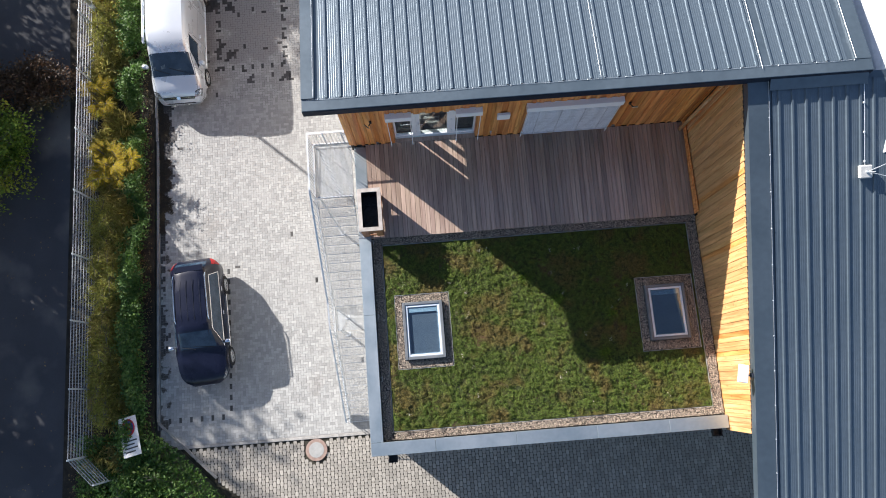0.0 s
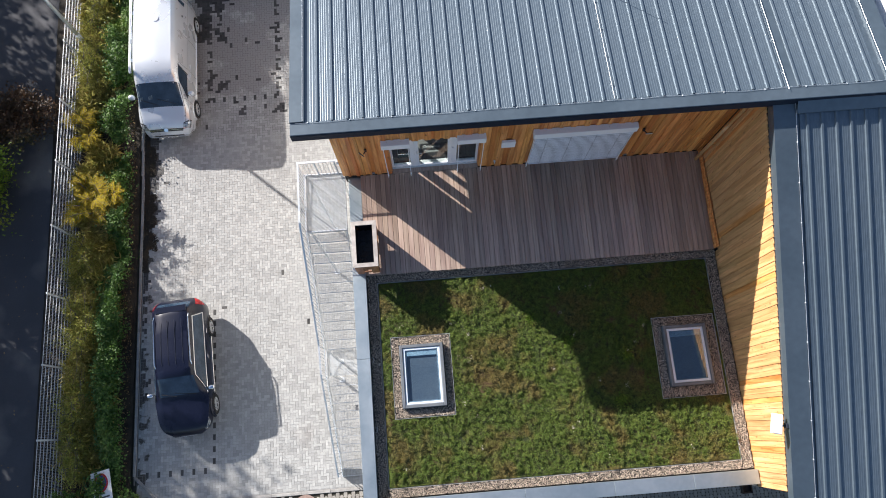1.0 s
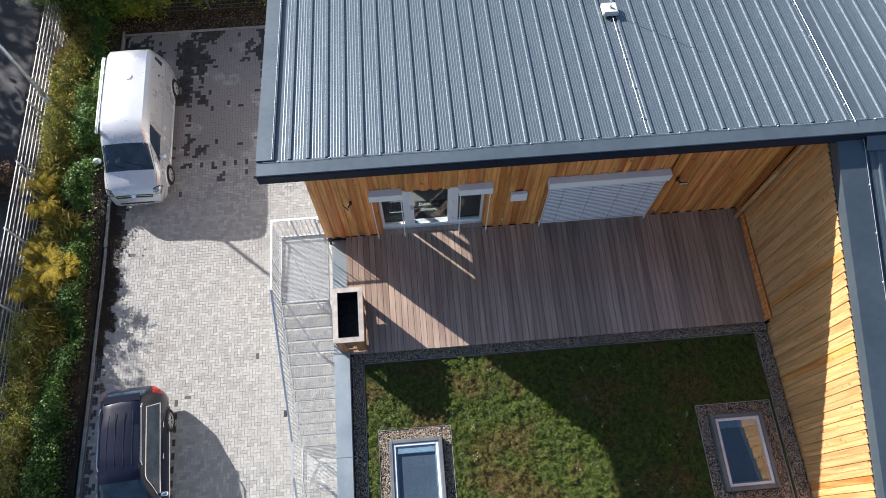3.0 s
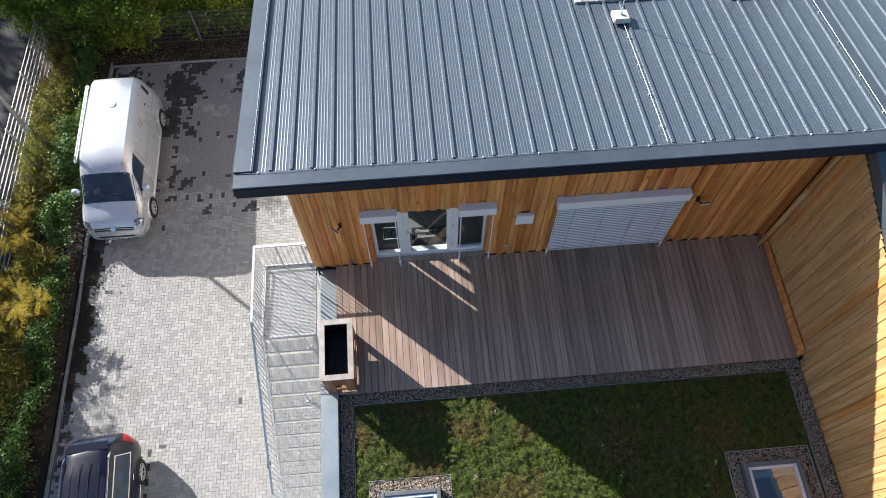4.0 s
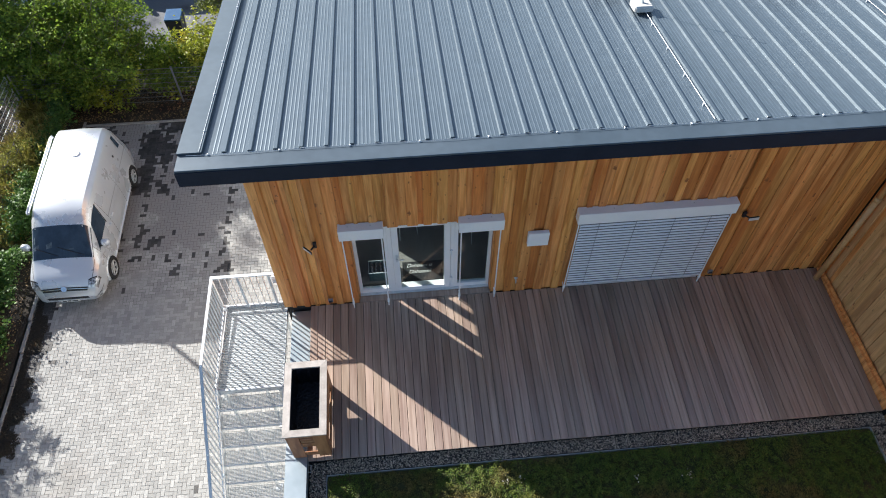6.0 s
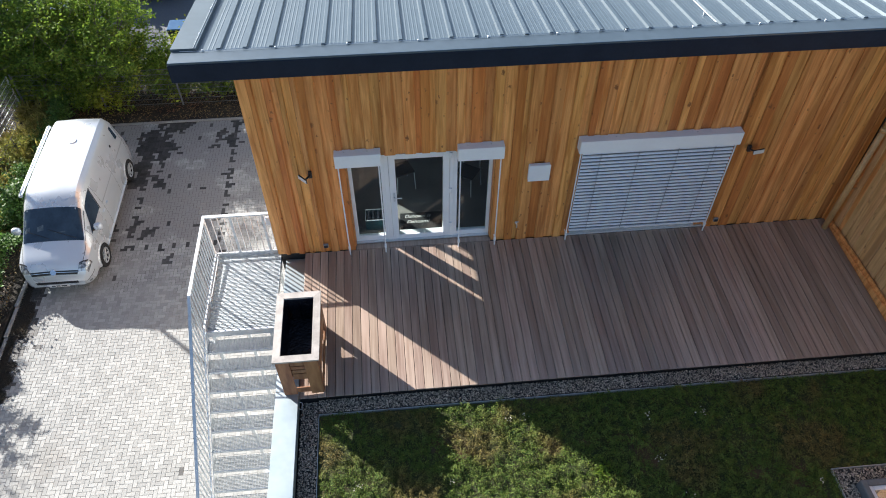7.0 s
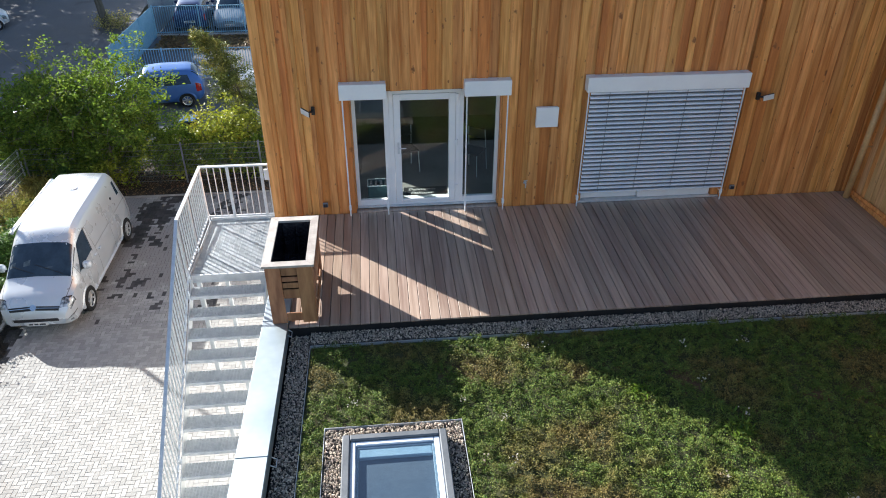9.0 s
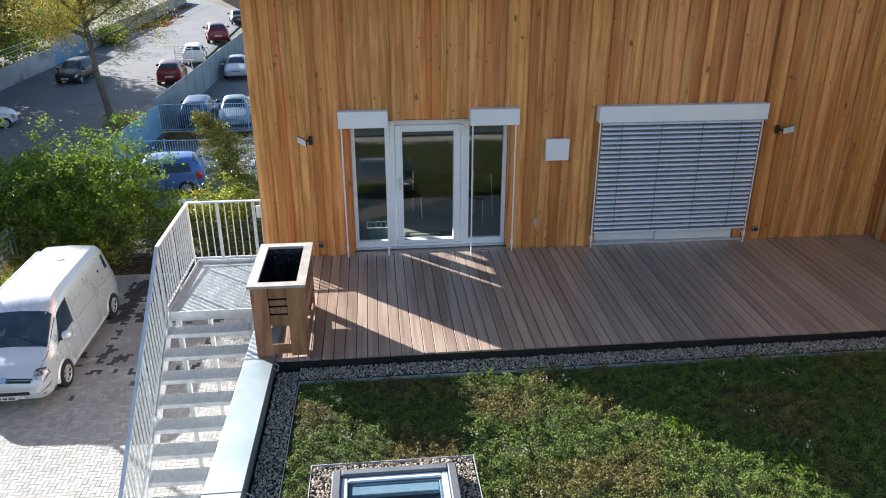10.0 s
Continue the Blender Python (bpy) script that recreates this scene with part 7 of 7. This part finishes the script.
# tall pole at the fence
pole = thing("metal_pole", "tall grey galvanised metal pole at the fence", "pole", pose(-12.95, 16.0, 0))
part("shaft", MB().cyl((0, 0, -0.1), (0, 0, 1.2), 0.09, 12).cyl((0, 0, 1.2), (0, 0, 5.5), 0.075, 12, 0.055), M["galv"], pole, smooth=True)
part("cap", MB().cyl((0, 0, 5.5), (0, 0, 5.53), 0.06, 12, 0.03), M["galv"], pole)

# no-stopping sign leaning in the bed
sg = thing("no_stopping_sign", "white no-stopping sign board with a red and blue disc", "sign", pose(-11.4, -1.0, 0.80, -8, 4, 13))
sg.scale = (0.95, 1.3, 1.0)
part("board", MB().box(-0.33, -0.55, -0.012, 0.33, 0.55, 0.012, 0.01), M["plate"], sg)
M["signred"] = surf("sign_red", (0.42, 0.012, 0.02), (0.5, 0.02, 0.03), 4.0, 0.5, 0.0)
M["signblue"] = surf("sign_blue", (0.02, 0.05, 0.28), (0.03, 0.07, 0.33), 4.0, 0.5, 0.0)
part("mark", MB().cyl((0, 0.25, 0.0125), (0, 0.25, 0.018), 0.24, 24), M["signred"], sg, "red disc")
part("mark_field", MB().cyl((0, 0.25, 0.0185), (0, 0.25, 0.022), 0.19, 24), M["signblue"], sg, "blue disc")
part("mark_bar", MB().box(-0.19, -0.022, 0.0225, 0.19, 0.022, 0.026, m=pose(0, 0.25, 0, 0, 0, 45)).box(-0.19, -0.022, 0.0265, 0.19, 0.022, 0.029, m=pose(0, 0.25, 0, 0, 0, -45)), M["signred"], sg, "red crossing bars")
for k in range(4):
    part("text_bar", MB().box(-0.24, -0.14 - k * 0.1, 0.0125, 0.24 - 0.1 * (k % 2), -0.10 - k * 0.1, 0.014), M["platebar"], sg, "dark text bar")
part("stake", MB().cyl((0, -0.5, -0.03), (0, 0.4, -0.03), 0.02).cyl((0, 0.1, -0.03), (0, 0.35, -0.55), 0.02), M["bark"], sg)

# dark bin with a blue lid behind the fence
M["binblue"] = surf("blue_bin_lid", (0.02, 0.085, 0.2), (0.03, 0.11, 0.24), 3.0, 0.4, 0.05)
bn = thing("waste_bin", "dark grey waste bin with a blue lid behind the fence", "bin", pose(-8.14, 24.04, gz(24.04)))
part("bin_body", MB().add([(-0.24, -0.27, 0.06), (0.24, -0.27, 0.06), (0.24, 0.27, 0.06), (-0.24, 0.27, 0.06), (-0.3, -0.36, 0.98), (0.3, -0.36, 0.98), (0.3, 0.36, 0.98), (-0.3, 0.36, 0.98)], [(0, 3, 2, 1), (4, 5, 6, 7), (0, 1, 5, 4), (1, 2, 6, 5), (2, 3, 7, 6), (3, 0, 4, 7)]), M["darkmetal"], bn)
part("lid", MB().box(-0.32, -0.38, 0.985, 0.32, 0.40, 1.05, 0.03), M["binblue"], bn)
for s in (-1, 1):
    part("wheel", MB().cyl((s * 0.25, 0.3, 0.1), (s * 0.31, 0.3, 0.1), 0.1, 14), M["tyre"], bn)

# pale blue fences of the neighbouring yards
M["bluesteel"] = surf("pale_blue_painted_steel", (0.20, 0.42, 0.58), (0.28, 0.50, 0.65), 1.2, 0.55, 0.08, spots=((0.35, 0.5, 0.58), 1.5, 0.62))
M["greysteel"] = surf("grey_painted_steel_panels", (0.24, 0.29, 0.33), (0.32, 0.37, 0.40), 0.8, 0.6, 0.08)


def picket_fence(label, p, q, h, mat):
    p, q = Vector((*p, gz(p[1]))), Vector((*q, gz(p[1])))
    t = thing("picket_fence", label, "fence", Matrix.Translation(p) @ Matrix.Rotation(math.atan2(q.y - p.y, q.x - p.x), 4, "Z"), "picket fences")
    L = (q - p).length
    part("rail", MB().box(0, -0.02, h - 0.04, L, 0.02, h, 0.004), mat, t)
    part("rail", MB().box(0, -0.02, 0.16, L, 0.02, 0.2, 0.004), mat, t)
    pk = MB().box(-0.012, -0.008, 0.1, 0.012, 0.008, h).mesh("picket", mat)
    ps = MB().box(-0.035, -0.035, -0.1, 0.035, 0.035, h + 0.04, 0.004).mesh("post", mat)
    n = int(L / 0.125)
    for k in range(n + 1):
        if k % 20 == 0:
            part("post", ps, None, t, at=pose(L * k / n, 0, 0))
        else:
            part("picket", pk, None, t, at=pose(L * k / n, 0, 0))
    part("base_wall", MB().box(0, -0.08, -0.1, L, 0.08, 0.09), M["concrete"], t)


picket_fence("pale blue steel picket fence behind the blue hatchback", (-13.35, 31.46), (-2.85, 31.38), 1.55, M["bluesteel"])
picket_fence("pale blue steel picket fence before the parked cars", (-12.99, 38.48), (-3.65, 38.34), 1.65, M["bluesteel"])


def leaning(o, p, q):
    """From a bay's own frame to its fence's, sheared to the slope of the land."""
    sh = Matrix.Identity(4)
    sh[2][1] = RISE_K
    sh[2][3] = RISE_K * (o.y - RISE0)
    return sh @ Matrix.Translation(p) @ Matrix.Rotation(math.atan2(q.y - p.y, q.x - p.x), 4, "Z")


def panel_fence(name, label, pts, h, w, mat):
    t = thing(name, label, "fence", pose(*pts[0], 0))
    o = Vector((*pts[0], 0))
    for a, b in zip(pts, pts[1:]):
        a, b = Vector((*a, 0)) - o, Vector((*b, 0)) - o
        n = max(1, round((b - a).length / w))
        for k in range(n):
            p, q = a.lerp(b, k / n), a.lerp(b, (k + 1) / n)
            m = leaning(o, p, q)
            L = (q - p).length
            part("panel", MB().box(0.03, -0.015, -0.1, L - 0.03, 0.015, h, 0.004, m=m), mat, t)
            part("post", MB().box(-0.04, -0.04, -0.1, 0.04, 0.04, h + 0.03, 0.004, m=m), mat, t)


panel_fence("blue_panel_fence", "solid pale blue sheet steel fence panels", [(-13.39, 31.50), (-13.00, 38.34)], 1.65, 2.0, M["bluesteel"])
panel_fence("grey_panel_fence", "long grey-green sheet steel fence along the street", [(-13.15, 38.62), (-12.82, 47.09), (-12.53, 58.28), (-11.86, 79.12)], 1.95, 2.2, M["greysteel"])

# far side of the street: concrete wall, blue gate, wire fence
fw = thing("far_wall", "weathered concrete yard wall along the far side of the street", "wall", pose(-27.70, 50.21, 0))
segs = [((-34.87, 28.50), (-27.70, 50.21)), ((-27.70, 50.21), (-27.51, 60.42)), ((-27.45, 67.44), (-27.55, 83.66)), ((-27.55, 83.66), (-27.97, 109.74))]
for a, b in segs:
    a, b = Vector((*a, 0)) - Vector((-27.70, 50.21, 0)), Vector((*b, 0)) - Vector((-27.70, 50.21, 0))
    n = max(1, round((b - a).length / 6))
    for k in range(n):
        p, q = a.lerp(b, k / n), a.lerp(b, (k + 1) / n)
        m = leaning(Vector((-27.70, 50.21, 0)), p, q)
        L = (q - p).length
        part("wall_panel", MB().box(0.02, -0.1, -0.4, L - 0.02, 0.1, 1.4, 0.01, m=m), M["concrete"], fw)
        part("fence_post", MB().box(0, -0.03, 1.4, 0.06, 0.03, 2.6, m=m), M["galv"], fw)
        part("fence_wire", MB().box(0, -0.012, 2.54, L, 0.012, 2.56, m=m).box(0, -0.012, 2.19, L, 0.012, 2.21, m=m).box(0, -0.012, 1.79, L, 0.012, 1.81, m=m), M["galv"], fw)

M["bluegate"] = surf("faded_blue_paint", (0.12, 0.29, 0.50), (0.18, 0.37, 0.58), 1.5, 0.55, 0.08)
panel_fence("blue_gate", "tall blue slatted yard gate on the far side", [(-27.54, 60.69), (-27.42, 67.20)], 2.2, 0.5, M["bluegate"])
sf = thing("sign_trailer", "pale framed notice board standing by the parked cars", "sign", stand(-14.6, 52.2, 4))
part("frame", MB().box(-0.66, -0.03, 1.7, -0.6, 0.03, 2.75).box(0.6, -0.03, 1.7, 0.66, 0.03, 2.75).box(-0.6, -0.03, 1.7, 0.6, 0.03, 1.76).box(-0.6, -0.03, 2.69, 0.6, 0.03, 2.75).box(-0.5, -0.03, -0.1, -0.44, 0.03, 1.7).box(0.44, -0.03, -0.1, 0.5, 0.03, 1.7), M["whitemetal"], sf)
for k in range(5):
    part("text_bar", MB().box(-0.6, -0.016, 1.88 + k * 0.16, 0.6, 0.012, 1.93 + k * 0.16), M["plate"], sf, "pale lettering bar")
for k, (bx, by, bw, bh) in enumerate(((-32.7, 53.2, 3.6, 4.2), (-32.0, 63.0, 4.0, 5.1), (-32.6, 72.5, 4.0, 5.1), (-35.8, 43.2, 4.0, 5.1), (-34.0, 82.2, 4.8, 6.0))):
    bush("roadside_bush", "dense bushes behind the far wall", "bush", bx, by, bw, bw, bh, M["shrub"], 0.26, 5000, 80 + k, 12, group="bushes behind the far wall")
bush("verge_bush", "low dry bush at the tree's foot", "bush", -15.95, 40.31, 1.1, 1.3, 0.7, M["grass"], 0.12, 1200, 90, 8)
bush("verge_bush", "low green bush along the far wall", "bush", -26.50, 72.03, 1.3, 3.4, 1.6, M["shrub"], 0.2, 2500, 91, 9)

# orange leaf fall at the far end of the street
M["orangeleaf"] = leafmat("orange_fallen_leaves", (0.30, 0.09, 0.025), (0.42, 0.15, 0.04), (0.22, 0.10, 0.04), 1.0, trans=0.1)
n = 2600
P = np.stack([R_.uniform(-27.2, -24.3, n), R_.uniform(80.0, 106.0, n), np.zeros(n)], 1)
P = P[noise_at(P[:, :2], 0.25, 9.0) + (-P[:, 0] - 25.6) * 0.25 > -0.1]
P[:, 2] = RISE_K * (P[:, 1] - RISE0)
stuff("fallen_leaves", leaf_mesh("fallen_leaves", P, 0.34, M["orangeleaf"], 0.85, 0.7, 65), "orange fallen leaves along the far side of the street", "leaves")

# wet leaf debris along the kerb
M["debris"] = leafmat("rotting_leaf_debris", (0.018, 0.015, 0.010), (0.04, 0.032, 0.02), (0.07, 0.05, 0.025), 2.0, trans=0.05, rough=0.8)
n = 26000
P = np.stack([-10.62 + np.abs(R_.normal(0, 0.28, n)), R_.uniform(6.6, 13.4, n), np.zeros(n)], 1)
P = P[(P[:, 0] + 10.62 < 0.16 + 0.42 * np.clip(0.5 + noise_at(P[:, :2], 1.1, 4.0) + 0.7 * noise_at(P[:, :2], 3.1, 6.0), 0, 1.4)) & (P[:, 0] < -9.9)]
P[:, 2] = land(P) + 0.012
stuff("leaf_debris", leaf_mesh("leaf_debris", P, 0.04, M["debris"], 0.85, 0.7, 64), "dark rotting leaf debris along the kerb", "leaves")

# manhole cover
mh = thing("manhole_cover", "round pale concrete manhole cover in a reddish frame", "manhole cover", pose(-4.86, -2.05, -0.01))
M["rustframe"] = surf("rusty_iron", (0.24, 0.165, 0.135), (0.33, 0.24, 0.20), 6.0, 0.8, 0.3)
part("ring", MB().cyl((0, 0, -0.02), (0, 0, 0.018), 0.40, 32), M["rustframe"], mh)
part("cover", MB().cyl((0, 0, 0.0185), (0, 0, 0.026), 0.28, 32), M["paver"], mh, "pale concrete cover")

# ---- paving pieces ----
pv = solid("pavement", sheet(-10.62, -1.55, -2.2, 19.15, -0.0056), M["joint"], "pale grey herringbone concrete paving with dark marking stones", "pavement")
kb = MB().box(-0.05, 0.003, -0.14, 0.05, 0.997, 0.03, 0.008).mesh("kerb_stone", M["kerb"])
kerb = solid("kerb", MB().box(-10.72, -0.9, -0.15, -10.68, 19.2, 0.0), M["joint"], "row of narrow concrete kerb stones round the paving", "kerb")
for k in range(20):
    part("kerb_stone", kb, None, kerb, at=pose(-10.70 - 0.012 * max(0, k - 10), -0.6 + k, gz(-0.1 + k)))
for k in range(8):
    part("kerb_stone", kb, None, kerb, at=pose(-10.75 + k * 1.0 + 0.0, 19.2, gz(19.2), 0, 0, -90))
for k in range(3):
    part("kerb_stone", kb, None, kerb, at=pose(-10.7 + 0.72 * k, -0.62 - 0.72 * k, 0, 0, 0, -135))
for k in range(8):
    part("kerb_stone", kb, None, kerb, at=pose(-10.0 + k * 1.0, -1.60, -0.026, 0, 0, -90))
BW, BL = 0.1, 0.2
brick_h = MB().box(0.0018, 0.0018, -0.05, BL - 0.0018, BW - 0.0018, 0.0, 0.004).mesh("paving_stone", M["paver"])
brick_v = MB().box(0.0018, 0.0018, -0.05, BW - 0.0018, BL - 0.0018, 0.0, 0.004).mesh("paving_stone", M["paver"])
X0, Y0 = -10.62, -1.5
rp = random.Random(3)


def marked(cx, cy):
    """Dark stones that mark the bays: every other stone along the bay lines."""
    for axis, c, a, b in (("x", -8.12, 13.3, 18.9), ("x", -5.45, 13.3, 19.0), ("x", -7.95, -0.6, 4.9), ("y", 13.33, -8.2, -5.4), ("y", -0.6, -10.5, -7.9)):
        u, w = (cx, cy) if axis == "x" else (cy, cx)
        if abs(u - c) < 0.052 and a <= w <= b and (w % 0.4) < 0.2:
            return True
    return False


def damp(cx, cy):
    """Damp stones: ragged patches in the shaded bays, single ones, and a kerb edge holding dirt and painted hedge
    shade.
    """
    n = noise.noise(Vector((cx * 0.85 + 4.1, cy * 0.75, 2.0))) + 0.55 * noise.noise(Vector((cx * 2.3, cy * 2.3, 7.0)))
    if cy > 12.6 and cx < -5.2:
        return n + rp.uniform(-0.1, 0.1) > 0.44 or (cy > 17.6 and n + rp.uniform(-0.2, 0.2) > 0.22) or (-8.7 < cx < -8.05 and cy > 15.8 and n > -0.1) or rp.random() < 0.02
    if cx < -9.7 and cy > 2.0:
        return n * 0.6 + rp.uniform(-0.25, 0.25) > (cx + 10.25) * 1.6 + (-0.1 if cy > 7.5 else 0.35)
    return cy > 1 and rp.random() < 0.0012


LV, LF, DV, DF, EV, EF = [], [], [], [], [], []
near = 0
cells = []
nxp, nyp = int(8.35 / BW) + 6, int(20.6 / BW) + 6
for i in range(-4, nxp):
    for j in range(-4, nyp):
        c = (i - j) % 4
        if c == 0:
            cells.append((i * BW, j * BW, BL, BW))
        elif c == 3:
            cells.append((i * BW, j * BW, BW, BL))
box8 = [(0, 1, 2, 3), (0, 4, 5, 1), (1, 5, 6, 2), (2, 6, 7, 3), (3, 7, 4, 0)]
for ox, oy, lx, ly in cells:
    x0, y0 = X0 + ox, Y0 + oy
    x1, y1 = min(x0 + lx, -2.22), min(y0 + ly, 19.14)
    x0, y0 = max(x0, -10.6), max(y0, -1.53)
    if x1 - x0 < 0.03 or y1 - y0 < 0.03 or (x0 + y0) < -11.75:
        continue
    cx, cy = (x0 + x1) / 2, (y0 + y1) / 2
    z = rp.uniform(-0.002, 0.002)
    if marked(cx, cy):
        T, G = DV, DF
    elif damp(cx, cy):
        T, G = EV, EF
    elif -5.2 < cx < -3.7 and 2.6 < cy < 6.6 and near < 300 and abs(x1 - x0 - lx) < 1e-6 and abs(y1 - y0 - ly) < 1e-6:
        part("paving_stone", brick_h if lx > ly else brick_v, None, pv, at=pose(x0, y0, z))
        near += 1
        continue
    else:
        T, G = LV, LF
    o = len(T)
    e, b = 0.0024, 0.0035
    za, zb = z + gz(y0), z + gz(y1)
    T.extend([(x0 + e + b, y0 + e + b, za), (x1 - e - b, y0 + e + b, za), (x1 - e - b, y1 - e - b, zb), (x0 + e + b, y1 - e - b, zb), (x0 + e, y0 + e, za - 0.006), (x1 - e, y0 + e, za - 0.006), (x1 - e, y1 - e, zb - 0.006), (x0 + e, y1 - e, zb - 0.006)])
    G.extend(tuple(q + o for q in f_) for f_ in box8)


def joined(name, V, F, mat, parent, label):
    me = bpy.data.meshes.new(name)
    me.from_pydata(V, [], F)
    me.materials.append(mat)
    ob = new(name, me)
    ob.parent = parent
    return tagged(ob, label=label, kind="stuff")


joined("paving_stones", LV, LF, M["paver_i"], pv, "pale herringbone stones")
joined("damp_stones", EV, EF, M["paverwet"], pv, "dark stones for damp, kerb dirt and hedge shade")
joined("marking_stones", DV, DF, M["paverdark"], pv, "dark bay marking stones")

gp = solid("pavement_grid", MB().add([(-9.9, -1.66, -0.05), (-8.45, -3.2, -0.05), (-8.45, -9, -0.05), (12, -9, -0.05), (12, -1.66, -0.05)], [(0, 1, 2, 3, 4)]), M["jointdark"], "greyish grid paving with dark open joints", "pavement")
SW, SH, CUT = 0.134, 0.2, 0.034


def cut_stone(x0, y0, z, e=0.0018, b=0.004):
    """Outline of a stone with cut corners: its top ring and the ring at its foot."""
    rings = []
    for g, zz in ((e + b, z), (e, z - 0.02)):
        xa, ya, xb, yb, c = x0 + g, y0 + g, x0 + SW - g, y0 + SH - g, CUT - g * 0.4
        rings += [(xa + c, ya, zz), (xb - c, ya, zz), (xb, ya + c, zz), (xb, yb - c, zz), (xb - c, yb, zz), (xa + c, yb, zz), (xa, yb - c, zz), (xa, ya + c, zz)]
    return rings


cut_f = [tuple(range(8))] + [(8 + k, 8 + (k + 1) % 8, (k + 1) % 8, k) for k in range(8)]
gs = MB().add(cut_stone(0, 0, 0), cut_f).mesh("grid_stone", M["gridstone"])
GV, GF = [], []
near = 0
for j in range(36):
    for i in range(163):
        x0 = -10.0 + i * SW
        y0 = -1.86 - j * SH - (SH / 2 if i % 2 else 0)
        if x0 + y0 < -11.5 or x0 > 11.8:
            continue
        if x0 < -8.4 and y0 < -3.2:
            continue
        if (x0 + 0.09 + 4.86) ** 2 + (y0 + 0.09 + 2.05) ** 2 < 0.46 ** 2:
            continue
        z = -0.026 + rp.uniform(-0.003, 0.003)
        if -5.5 < x0 < -2.4 and near < 300:
            part("grid_stone", gs, None, gp, at=pose(x0, y0, z))
            near += 1
            continue
        o = len(GV)
        GV.extend(cut_stone(x0, y0, z))
        GF.extend(tuple(q + o for q in f_) for f_ in cut_f)
joined("grid_stones", GV, GF, M["gridstone_i"], gp, "grey grid stones")
